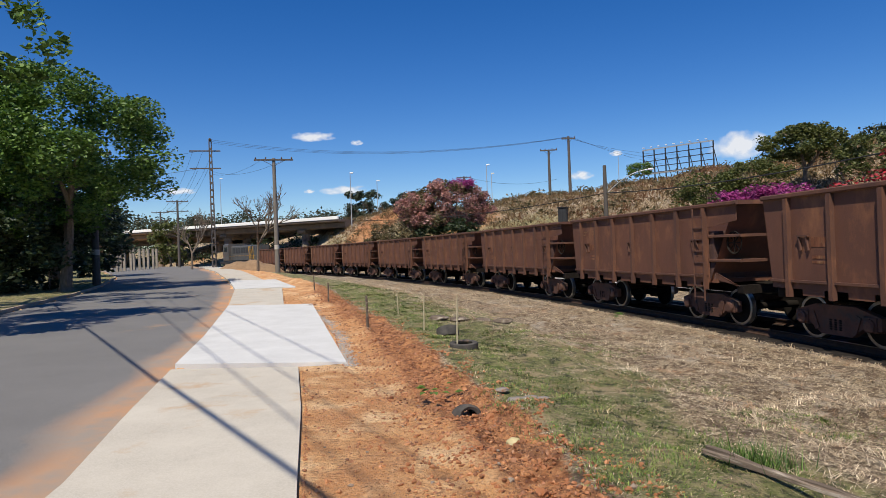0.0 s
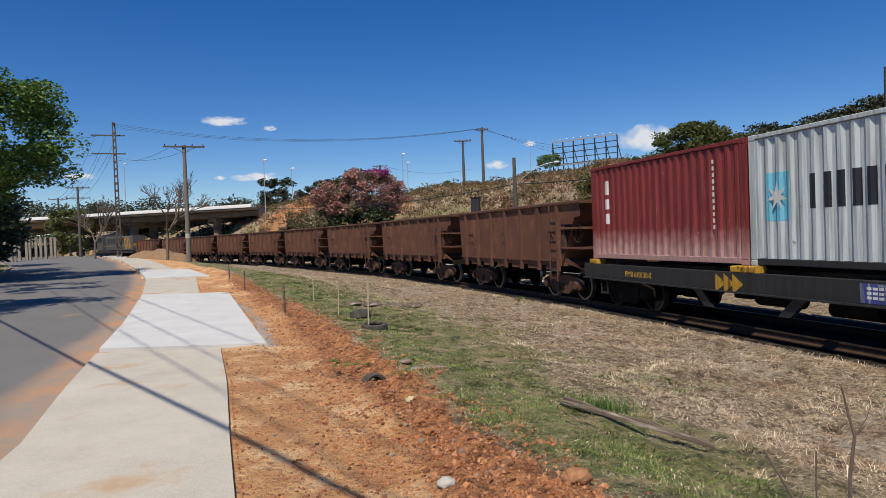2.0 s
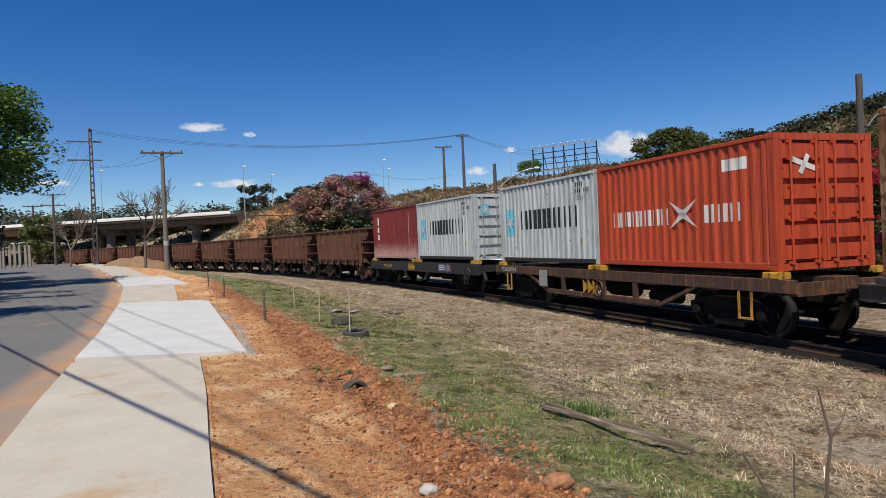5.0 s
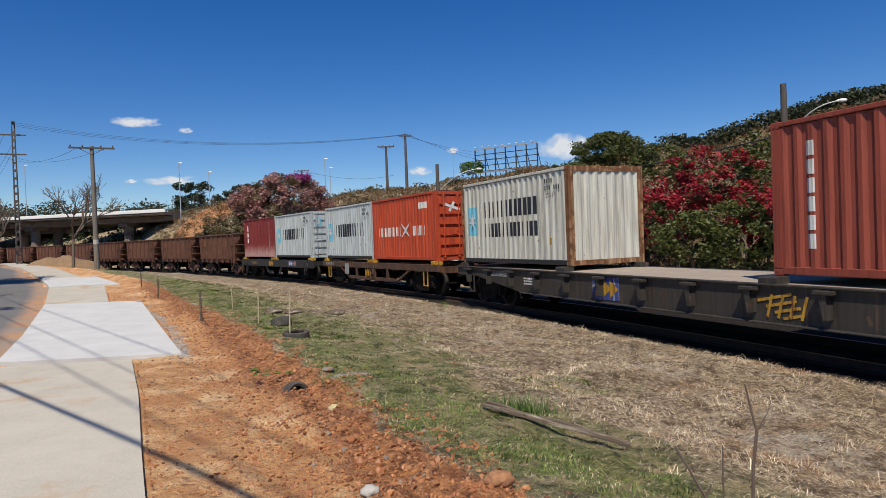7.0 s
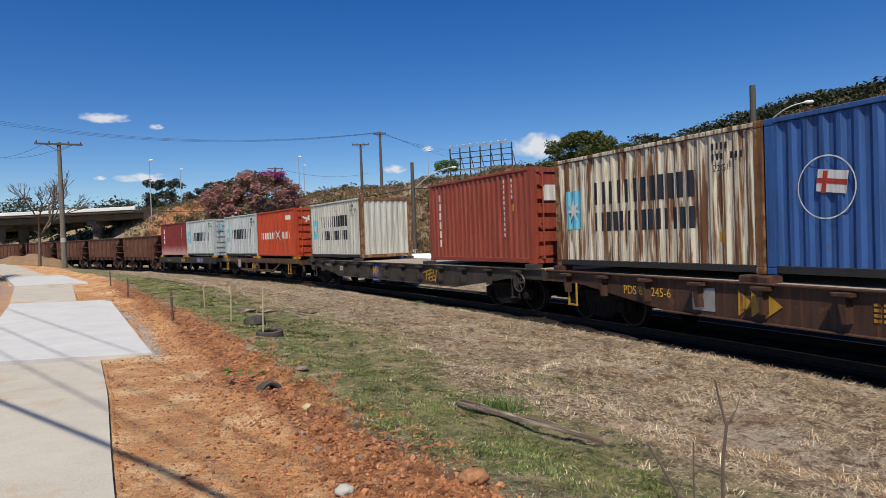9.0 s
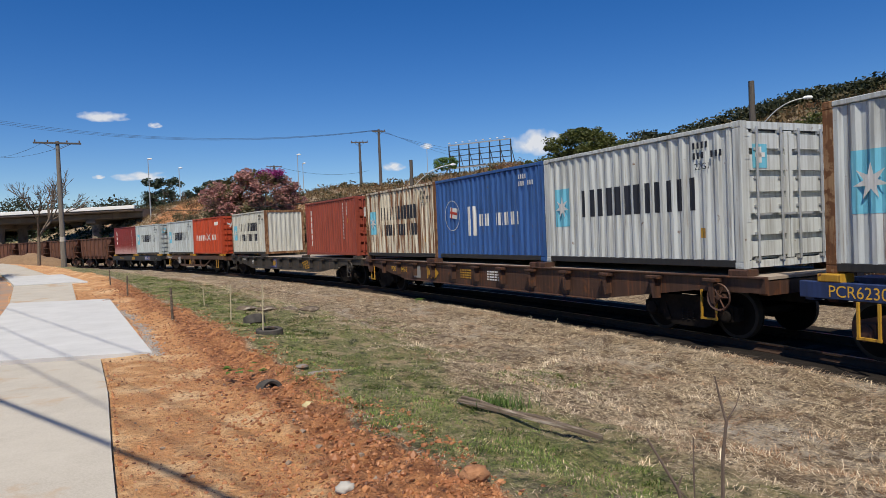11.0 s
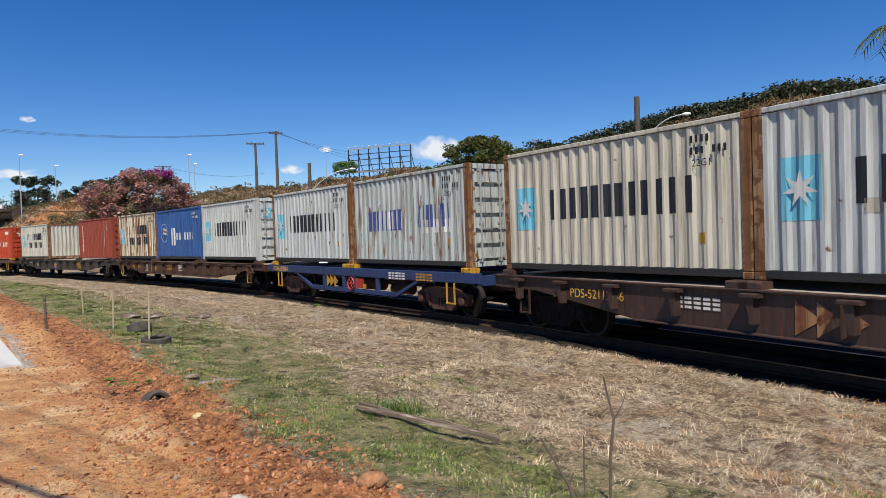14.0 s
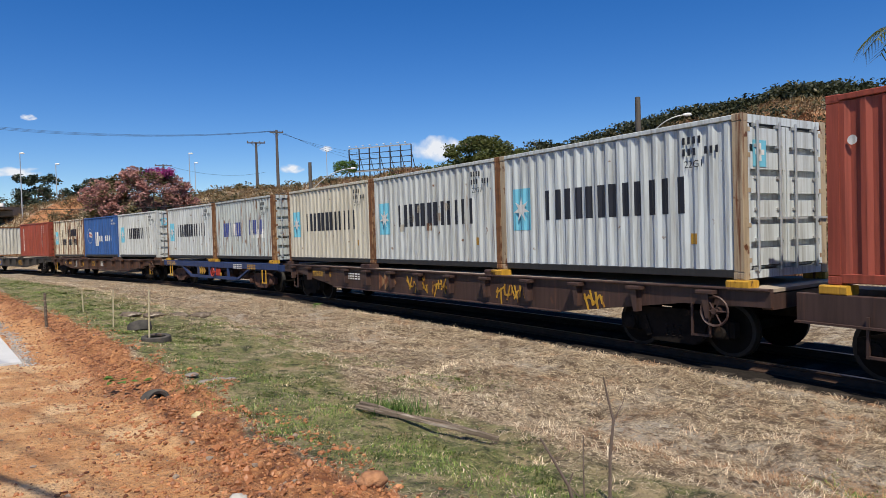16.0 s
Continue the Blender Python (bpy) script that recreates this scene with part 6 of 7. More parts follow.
    part("trunk", Shape().tube((0, 0, -0.2), (0.1, 0, top), 0.14, 0.09, 10), M["bark"], p, smooth=True)
    for k in range(14):
        s = Shape()
        a = 6.283 * k / 14 + random.uniform(-0.2, 0.2)
        pts = [Vector((0.1, 0, top)) + Vector((math.cos(a), math.sin(a), 0)) * (1.5 * t) + Vector((0, 0, 1.7 * t - 1.9 * t * t)) for t in np.linspace(0, 1, 9)]
        for i in range(8):
            s.tube(pts[i], pts[i + 1], 0.012, 0.009, 4, False)
            side = Vector((-math.sin(a), math.cos(a), 0))
            for sg in (1, -1):
                for j in (0, 0.5):
                    b = pts[i].lerp(pts[i + 1], j)
                    e = b + side * sg * 0.42 + (pts[i + 1] - pts[i]) * 1.2 - Vector((0, 0, 0.15))
                    s.add([b - Vector((0, 0, 0.012)), b + (pts[i + 1] - pts[i]) * 0.22, e], [(0, 1, 2)])
        part("frond", s, M["leaf_olive"], p)


build_trees()


def build_scrub():
    """Dry tufts and scrub over the bank and hill, and the woods on the skyline."""
    def band(name, label, mat, n, a0, a1, f0, f1, size, clump, per, up=0.3):
        az = RG.uniform(a0, a1, n)
        ta, tr = np.degrees(np.arctan2(LX, LY)), np.hypot(LX, LY)
        k = (ARC > -30) & (ARC < 160)
        o = np.argsort(ta[k])
        rt = np.interp(az, ta[k][o], tr[k][o])
        r = rt + 13 + 35 * RG.uniform(f0, f1, n)
        x, y = r * np.sin(np.radians(az)), r * np.cos(np.radians(az))
        z = height(x, y)
        c = np.repeat(np.stack([x, y, z + up * clump], 1), per, 0)
        c = c + np.clip(RG.normal(size=c.shape), -1.5, 1.5) * clump * np.array([0.5, 0.5, 0.35]) * np.repeat(0.5 + RG.random(n), per)[:, None]
        v, f = leaves(c, size * (0.5 + RG.random(len(c))), flat=2.0 if "tuft" in name else 0.6, aspect=0.12 if "tuft" in name else 0.6)
        tagged(new(name, big_mesh(name, v, f, M[mat], False)), label, "scrub", kind="stuff")
    band("dry_tufts", "pale dry grass tufts on the railway bank", "blade_bank", 10500, -14, 50, 0.0, 1.0, 0.5, 0.4, 11)
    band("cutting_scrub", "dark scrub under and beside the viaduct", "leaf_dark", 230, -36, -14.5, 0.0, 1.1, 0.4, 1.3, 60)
    band("bank_scrub", "olive and brown scrub on the bank", "leaf_bank", 520, -14, 50, 0.05, 1.0, 0.3, 0.8, 34)
    band("crest_scrub", "scrub along the crest of the bank", "leaf_bank", 110, -14, 26, 0.92, 1.02, 0.3, 0.5, 40)
    band("hill_woods", "dark woods on the hill's skyline", "leaf_hill", 150, 28, 64, 0.86, 1.0, 0.3, 0.95, 240, 0.6)
    band("hill_scrub", "dark scrub covering the upper hillside", "leaf_hill", 70, 30, 64, 0.5, 0.9, 0.22, 0.8, 120)
    n = 620
    az = RG.uniform(-42, -9, n)
    r = RG.uniform(215, 320, n)
    top = 3.2 + 0.35 * wobble(az, az, 1.3, 3) + 0.2 * wobble(az, az, 0.4, 5)
    c = np.stack([r * np.sin(np.radians(az)), r * np.cos(np.radians(az)), 1.6 + r * np.tan(np.radians(top * RG.random(n) ** 0.7))], 1)
    c = np.repeat(c, 100, 0) + RG.normal(size=(n * 100, 3)) * np.array([1.9, 1.9, 1.1])
    v, f = leaves(c, 0.85 * (0.5 + RG.random(len(c))))
    tagged(new("far_woods", big_mesh("far_woods", v, f, M["leaf_hill"], False)), "distant dark wooded hills beyond the viaduct", "woods", kind="stuff")


build_scrub()


def utility_pole(az, r, top_el, label, arms, mat="pole", rad=0.12, low=None, name="utility_pole", band=False):
    x, y = polar(az, r)
    z = height_at(x, y) if low is None else low
    h = lift(top_el, r) - z
    p = thing(name, label, "pole", "utility poles", m=pose(x, y, z, 0, 0, -az))
    part("post", Shape().tube((0, 0, -0.5), (0, 0, h), rad * 1.25, rad * 0.8, 12), M[mat], p, smooth=True)
    for down, w in arms:
        a = part("crossarm", Shape().box((0, -0.14, h - down), (w, 0.11, 0.13), ch=0.01), M["pole_dark"], p)
        for k in (-0.46, -0.2, 0.2, 0.46):
            part("insulator", Shape().lathe([(0, 0.03), (0.06, 0.055), (0.1, 0.05), (0.16, 0.03), (0.18, 0)], (k * w, -0.14, h - down + 0.06), 'Z', 8), M["w_brown"], a)
        for sg in (1, -1):
            part("strut", Shape().tube((sg * w * 0.28, -0.14, h - down - 0.05), (0, -0.12, h - down - 0.5), 0.02, n=5), M["pole_dark"], p)
    if band:
        part("band", Shape().tube((0, 0, 1.9), (0, 0, 2.25), rad * 1.2, rad * 1.19, 12), M["post_white"], p, "pale painted band")
    return Vector((x, y, z + h)), p


TIPS = {}
TIPS["a"], _ = utility_pole(-18.21, 57, 8.0, "concrete utility pole with a single crossarm by the footpath", [(0.15, 3.1)], "pole_grey", 0.165, band=True)
TIPS["c"], _ = utility_pole(6.36, 84, 9.03, "tall dark utility pole on the bank", [(0.3, 1.6)], "pole_dark", 0.17)
TIPS["d"], _ = utility_pole(4.69, 80, 8.04, "dark utility pole with a crossarm on the bank", [(0.1, 2.0)], "pole_dark", 0.15)
TIPS["f"], _ = utility_pole(-25.85, 112, 4.75, "utility pole with two crossarms along the street", [(0.2, 3.2), (1.7, 3.2)], "pole_dark", 0.18)
TIPS["g"], _ = utility_pole(-27.15, 140, 3.89, "far utility pole along the street", [(0.2, 3.2), (1.7, 3.2)], "pole_dark", 0.18)
TIPS["h"], _ = utility_pole(-2.46, 120, 6.21, "far utility pole with two crossarms above the bank", [(0.2, 2.6), (1.2, 2.6), (2.2, 1.8)], "pole_dark", 0.2)
TIPS["i"], _ = utility_pole(-31.42, 48, 8.5, "utility pole standing before the roadside trees", [(0.3, 2.2)], "pole_dark", 0.2, band=True)
TIPS["e"], POLE_E = utility_pole(36.6, 30, 10.65, "grey street pole carrying a lamp behind the hedge", [], "pole", 0.14, low=-0.45)
TIPS["s"], POLE_S = utility_pole(9.0, 46, 6.38, "grey street pole carrying a curved lamp arm", [], "pole", 0.14, low=-0.4)


part("band", Shape().tube((0, 0, -0.1), (0, 0, 1.15), 0.19, 0.185, 12), M["car_white"], POLE_S, "white painted foot")


def road_beyond():
    ss = np.arange(-34, 76, 2.0)
    vs = [on_track(s, q, 0.10) for s in ss for q in (-4.8, -7.5, -10.2)]
    fs = [(3 * i + j, 3 * i + j + 1, 3 * i + j + 4, 3 * i + j + 3) for i in range(len(ss) - 1) for j in (0, 1)]
    tagged(new("road_beyond", Shape().add(vs, fs).mesh("road_beyond", M["pale_road"])), "pale worn asphalt road on the far side of the railway", "road", kind="structure")


road_beyond()


def lamp_arm(p, az, r, tip_az, tip_el, start_el, low):
    """A curved arm from the pole to a lantern seen at tip_az, tip_el."""
    x0, y0 = polar(az, r)
    x1, y1 = polar(tip_az, r)
    m = p.matrix_basis.inverted()
    a = m @ Vector((x0, y0, lift(start_el, r)))
    b = m @ Vector((x1, y1, lift(tip_el, r)))
    s = Shape()
    pts = [a.lerp(b, t) + Vector((0, 0, 0.35 * math.sin(math.pi * t))) for t in np.linspace(0, 1, 9)]
    for i in range(8):
        s.tube(pts[i], pts[i + 1], 0.024, n=8, caps=False)
    arm = part("lamp_arm", s, M["galv"], p)
    d = (pts[-1] - pts[-2]).normalized()
    part("lantern", Shape().lathe([(-0.03, 0.0), (0, 0.05), (0.14, 0.08), (0.3, 0.06), (0.34, 0)], pts[-1], 'X', 12), M["lamp_glass"], arm, "pale street lantern")


lamp_arm(POLE_E, 36.6, 30, 40.1, 8.95, 6.4, -0.45)
lamp_arm(POLE_S, 9.0, 46, 12.4, 5.85, 4.0, -0.4)


def lattice_pole():
    x, y = polar(-23.2, 94)
    z = height_at(x, y)
    h = lift(9.58, 94) - z
    p = thing("lattice_pole", "tall concrete lattice pole with stacked crossarms by the street", "pole", "utility poles", m=pose(x, y, z, 0, 0, 20))
    for sg in (1, -1):
        part("leg", Shape().tube((sg * 0.24, 0, -0.4), (sg * 0.13, 0, h), 0.11, 0.08, 6), M["pole_dark"], p)
    for k in range(18):
        part("rung", Shape().box((0, 0, 0.6 + k * (h - 1) / 18), (0.34, 0.12, 0.3)), M["pole_dark"], p)
    for down in (1.6, 3.9):
        part("crossarm", Shape().box((-0.7, 0, h - down), (3.9, 0.14, 0.16), ch=0.02), M["pole_dark"], p)
    part("crossarm", Shape().box((0, 0, h - 0.15), (0.2, 1.8, 0.18), ch=0.02), M["pole_dark"], p)
    return Vector((x, y, z + h))


TIPS["b"] = lattice_pole()


def cable(name, p, q, sag, r=0.02, label="thin black overhead cable strung between poles"):
    s = Shape()
    n = 16
    pts = [Vector(p).lerp(Vector(q), t) - Vector((0, 0, 4 * sag * t * (1 - t))) for t in np.linspace(0, 1, n + 1)]
    s.path(pts, r)
    tagged(new(name, s.mesh(name, M["wire"])), label, "cable", "overhead cables")


def off(k, x=0.0, y=0.0, z=0.0):
    return TIPS[k] + Vector((x, y, z))


for k in range(3):
    cable("overhead_cable", off("b", 0.2 * k, 0, -0.1 - 0.25 * k), off("c", 0.4 * (k - 1), 0, -0.1), 1.7, 0.014)
    cable("overhead_cable", off("c", 0.4 * (k - 1), 0, -0.1), (polar(15.2, 110)[0], polar(15.2, 110)[1] + k, lift(6.9, 110) - 0.7 * k), 0.6, 0.014)
for k in range(5):
    cable("overhead_cable", off("b", -2.4 + 0.7 * k, 0, -1.5 - 2.3 * (k % 2)), off("f", -1.3 + 0.6 * k, 0, -0.1 - 1.5 * (k % 2)), 0.8, 0.014)
for k in range(3):
    cable("overhead_cable", off("f", -1.2 + 0.9 * k, 0, -0.1), off("g", -1.2 + 0.9 * k, 0, -0.1), 0.6, 0.02)
for k in range(2):
    cable("overhead_cable", off("a", -1.2 + 2 * k, 0, -0.2), off("b", -1 + k, 0, -4.2), 0.8, 0.012)
    cable("overhead_cable", off("b", -2.0, 0, -1.6 - 2.3 * k), (-70, 78, 14 - 1.5 * k), 1.0, 0.022)
    cable("overhead_cable", off("h", 1, 0, -0.3), (12, 128, 14.2), 1.0, 0.02)
for e in ("s",):
    cable("overhead_cable", off("s", 0, 0, -1.8), (polar(36.6, 30)[0], polar(36.6, 30)[1], TIPS["e"].z - 2.0), 0.5, 0.03)
    cable("overhead_cable", off("s", 0, 0, -1.8), (polar(-11, 62)[0], polar(-11, 62)[1], 4.6), 0.5, 0.025)
    cable("overhead_cable", off("e", 0, 0, -2.0), (26, 14, 5.4), 0.4, 0.03)
# lines along the street, whose shadows cross the footpath
drop = Vector((sun_way.x, sun_way.y)) / sun_way.z


def shade_line(a, b, h, r):
    """A cable at height h whose shadow falls along a to b on the ground, carried on to the street poles."""
    a, b = Vector((*a, 0)), Vector((*b, 0))
    d = (b - a).normalized()
    p, q = a - d * 14, b + d * 16
    cable("street_cable", (p.x + drop.x * h, p.y + drop.y * h, h), (q.x + drop.x * h, q.y + drop.y * h, h), 0.0, r, "thick cable bundle along the street")


shade_line((-9.51, 15.84), (-0.42, 4.23), 7.2, 0.032)
shade_line((-8.42, 17.46), (-2.06, 7.19), 10.2, 0.013)
shade_line((-5.71, 14.3), (-3.22, 10.16), 10.0, 0.012)
shade_line((-7.73, 19.43), (-2.7, 10.84), 10.4, 0.012)


def highway_lamps():
    first = None
    for az, el, r in ((-22.61, 6.47, 150), (-12.09, 6.8, 105), (-9.86, 6.1, 115), (-0.53, 7.09, 112), (-0.12, 6.36, 128), (3.98, 4.73, 170), (10.4, 7.3, 130), (34.5, 8.2, 95), (43.5, 9.4, 80)):
        x, y = polar(az, r)
        h = 12.0
        p = thing("highway_lamp", "slim grey highway lamp post with a small lantern", "street lamp", "highway lamps", m=pose(x, y, lift(el, r) - h))
        part("post", Shape().tube((0, 0, -2), (0, 0, h), 0.10, 0.05, 8), M["galv"], p, smooth=True)
        part("lantern", Shape().lathe([(-0.1, 0), (0, 0.09), (0.4, 0.13), (0.6, 0)], (0, 0, h), 'X', 10), M["lamp_glass"], p)


highway_lamps()


def hoarding():
    r = 86
    x0, y0 = polar(12.3, r + 2)
    x1, y1 = polar(17.58, r - 2)
    z0, z1 = lift(5.45, r), lift(7.6, r)
    L = math.hypot(x1 - x0, y1 - y0)
    b = thing("billboard_frame", "empty steel hoarding frame with lamps along its top", "billboard", m=pose(x0, y0, z0, 0, 0, math.degrees(math.atan2(y1 - y0, x1 - x0))))
    H = z1 - z0
    for k in range(7):
        part("upright", Shape().box((L * k / 6, 0, H / 2 - 0.5), (0.12, 0.12, H + 1.0)), M["w_black"], b)
        part("stay", Shape().tube((L * k / 6, 0.1, H * 0.7), (L * k / 6, 1.6, -0.6), 0.05, n=6), M["w_black"], b)
    for k in range(5):
        part("rail", Shape().box((L / 2, -0.1, H * (0.12 + 0.22 * k)), (L, 0.06, 0.09)), M["w_black"], b)
    part("walkway", Shape().box((L / 2, -0.4, 0.25), (L, 0.5, 0.12)), M["galv"], b)
    part("top_rail", Shape().box((L / 2, -0.1, H), (L, 0.12, 0.14)), M["galv"], b)
    for k in range(9):
        a = part("lamp_arm", Shape().tube((L * (k + 0.5) / 9, 0, H), (L * (k + 0.5) / 9, -0.7, H + 0.2), 0.02, n=5), M["galv"], b)
        part("lamp", Shape().box((L * (k + 0.5) / 9, -0.75, H + 0.2), (0.2, 0.2, 0.09), ch=0.03), M["lamp_glass"], a)


hoarding()


def viaduct():
    v = thing("viaduct", "long concrete road viaduct with white parapet crossing the railway", "viaduct")
    a, b = Vector((-132, 152)), Vector((-22, 106.5))
    d = (b - a).normalized()
    side = Vector((-d.y, d.x))
    L = (b - a).length
    rot = pose(0, 0, 0, 0, 0, math.degrees(math.atan2(d.y, d.x)))
    for k, (o, z, par) in enumerate(((0, 7.0, 0.5), (15, 6.5, 0.45))):
        c = (a + b) / 2 + side * o
        part("deck", Shape().box((c.x, c.y, z - 0.15), (L, 10, 0.35), rot, 0.1), M["bridge"], v)
        part("girder", Shape().box((c.x, c.y, z - 0.75), (L, 6.5, 0.9), rot, 0.15), M["bridge"], v)
        for sg in (-1, 1):
            e = c + side * sg * 5.0
            part("parapet", Shape().box((e.x, e.y, z + par / 2), (L, 0.3, par), rot, 0.04), M["parapet"], v, "white painted parapet")
        n = 7
        for i in range(n):
            p = a + d * (L * (i + 0.5) / n) + side * o
            for sg in (-1, 1):
                q = p + side * sg * 2.2
                part("pier", Shape().tube((q.x, q.y, -1), (q.x, q.y, z - 1.6), 0.7, n=14), M["bridge"], v)
            part("pier_cap", Shape().box((p.x, p.y, z - 1.5), (1.5, 7.0, 0.6), rot, 0.15), M["bridge"], v)


viaduct()


def roadside():
    # whitewashed posts darkened for tree shade, and a low paling beyond the far kerb
    me = Shape().box((0, 0, 1.45), (0.30, 0.30, 3.3), ch=0.03).mesh("fence_post", M["post_beige"])
    for k in range(11):
        az = -30.6 + 0.31 * k + random.uniform(-0.08, 0.08)
        x, y = polar(az, 96 + 1.5 * k)
        ob = tagged(new("fence_post", me), "whitewashed concrete fence post behind the street, darkened for tree shade", "fence post", "whitewashed posts")
        ob.matrix_basis = pose(x, y, height_at(x, y), 0, 0, random.uniform(0, 20))
    f = thing("paling_fence", "low brown paling fence on the verge", "fence")
    for k in range(26):
        x, y = -35.5 + 0.42 * k, 52 - 0.62 * k
        z = height_at(x, y)
        part("pale", Shape().box((x, y, z + 0.5), (0.16, 0.05, 1.1), pose(0, 0, 0, 0, random.uniform(-4, 4), -56)), M["plank"], f)
    x, y = polar(-20.6, 82)
    z = height_at(x, y)
    n = 26
    vs, fs = [], []
    for i in range(n):
        for j in range(n):
            u, w = i / (n - 1) * 2 - 1, j / (n - 1) * 2 - 1
            g = max(0, 1 - (u * u + w * w)) ** 0.7
            vs.append((x + u * 4.2, y + w * 2.6, z - 0.15 + g * (1.5 + 0.35 * noise.noise(Vector((u * 3, w * 3, 0))) + 0.2 * noise.noise(Vector((u * 9, w * 9, 3))))))
    for i in range(n - 1):
        for j in range(n - 1):
            fs.append((i * n + j, (i + 1) * n + j, (i + 1) * n + j + 1, i * n + j + 1))
    tagged(new("earth_mound", Shape().add(vs, fs).mesh("earth_mound", M["red_earth"], True)), "mound of dug brown earth by the footpath", "mound")
    x, y = polar(5.6, 56)
    k = thing("signal_box", "small dark trackside cabinet on the bank", "cabinet", m=pose(x, y, lift(2.0, 56) - 0.4, 0, 0, -20))
    part("body", Shape().box((0, 0, 0.75), (0.7, 0.5, 1.5), ch=0.04), M["w_black"], k)
    part("roof", Shape().box((0, 0, 1.54), (0.85, 0.65, 0.07), ch=0.02), M["w_black"], k)
    # white car on the road beyond the track
    x, y = polar(8.1, 34)
    c = thing("car", "white hatchback on the road beyond the railway", "car", m=pose(x, y, height_at(x, y), 0, 0, 105))
    part("body", Shape().prism([(-1.9, 0.3), (1.9, 0.3), (1.95, 0.7), (1.2, 0.85), (0.5, 1.4), (-1.3, 1.42), (-1.85, 0.9)], -0.82, 0.82), M["car_white"], c)
    part("windows", Shape().prism([(1.0, 0.9), (0.45, 1.33), (-1.2, 1.35), (-1.6, 0.92)], -0.83, 0.83), M["glass"], c, "dark glazing")
    for sx in (1.2, -1.2):
        for sg in (1, -1):
            part("wheel", Shape().lathe([(sg * 0.66, 0.1), (sg * 0.66, 0.3), (sg * 0.84, 0.3), (sg * 0.84, 0.1), (sg * 0.82, 0.0)], (sx, 0, 0.3), 'Y', 18), M["tyre"], c)


roadside()


def clouds():
    for az, el, w, h in ((-14.9, 9.9, 4.0, 0.8), (-11.4, 9.4, 1.2, 0.5), (-12.8, 5.4, 4.4, 0.75), (-15.6, 5.4, 1.0, 0.35), (-25.7, 5.5, 2.6, 0.55), (19.7, 7.2, 4.8, 2.2), (10.4, 7.5, 1.2, 0.5), (7.5, 5.8, 2.2, 0.8), (-31, 5.2, 2.5, 0.5)):
        r = 2200
        x, y = polar(az, r)
        k = r * math.tan(radians(1)) / 2
        c = thing("cloud", "small white fair-weather cloud", "cloud", "clouds", "structure", pose(x, y, lift(el, r), 0, 0, -az))
        nu, nv = 44, 22
        u, v = np.meshgrid(np.linspace(-1, 1, nu), np.linspace(-1, 1, nv), indexing='ij')
        seed = az * 3.1 + el
        dens = 1.0 - (np.abs(u) ** 1.6 + np.where(v > 0, v ** 2 * 1.1, v ** 2 * 2.6)) + 0.22 * wobble(u * 3, v * 2, 0.9, seed) + 0.18 * wobble(u * 3, v * 3, 0.35, seed)
        rim = np.minimum(1, 4 * np.minimum(1 - np.abs(u), 1 - np.abs(v)))
        dens = np.clip(dens, 0, 1) * rim
        vs = np.stack([u * k * w * 1.15, 25 * np.cos(u * 1.5) * np.cos(v * 1.5), v * k * h * 1.5], -1).reshape(-1, 3)
        a_, b_ = np.meshgrid(np.arange(nu - 1), np.arange(nv - 1), indexing='ij')
        fs = np.stack([a_ * nv + b_, (a_ + 1) * nv + b_, (a_ + 1) * nv + b_ + 1, a_ * nv + b_ + 1], -1).reshape(-1, 4)
        me = big_mesh("cloud_body", vs, fs, M["cloud"])
        at = me.color_attributes.new("zone", 'FLOAT_COLOR', 'POINT')
        d = dens.ravel()
        at.data.foreach_set("color", np.stack([d, d, d, np.ones(len(d))], 1).astype(np.float32).ravel())
        part("cloud_body", me, None, c)


clouds()


# ---- verge: clutter, clods, grass ----
def tyre(x, y, tilt, label, turn=1.0, sink=0.0, yaw=0, r=0.3):
    s = Shape()
    prof = [(-0.085, r * 0.62), (-0.1, r * 0.8), (-0.085, r * 0.97), (-0.04, r), (0.04, r), (0.085, r * 0.97), (0.1, r * 0.8), (0.085, r * 0.62), (0.06, r * 0.64), (0.07, r * 0.85), (0, r * 0.9), (-0.07, r * 0.85), (-0.06, r * 0.64), (-0.085, r * 0.62)]
    n = 40
    m = int(n * turn)
    vs = [(rad * math.cos(6.28319 * i / n), rad * math.sin(6.28319 * i / n), a) for a, rad in prof for i in range(m + (turn < 1))]
    k = m + (turn < 1)
    fs = [(j * k + i, j * k + (i + 1) % k, (j + 1) * k + (i + 1) % k, (j + 1) * k + i) for j in range(len(prof) - 1) for i in range(k - (turn < 1))]
    s.add(vs, fs)
    ob = tagged(new("tyre", s.mesh("tyre", M["tyre"], True)), label, "tyre", "old tyres")
    ob.matrix_basis = Matrix.Translation((x, y, height_at(x, y) + 0.1 - sink)) @ pose(0, 0, 0, tilt, 0, yaw)


def stick(x, y, h, r, mat, label, name="stake", lean=3):
    z = height_at(x, y)
    s = Shape().tube((0, 0, -0.15), (h * math.sin(radians(lean)), 0, h), r, r * 0.85, 7)
    tagged(new(name, s.mesh(name, M[mat], True)), label, "stake", "marker stakes").matrix_basis = pose(x, y, z, 0, 0, random.uniform(0, 360))


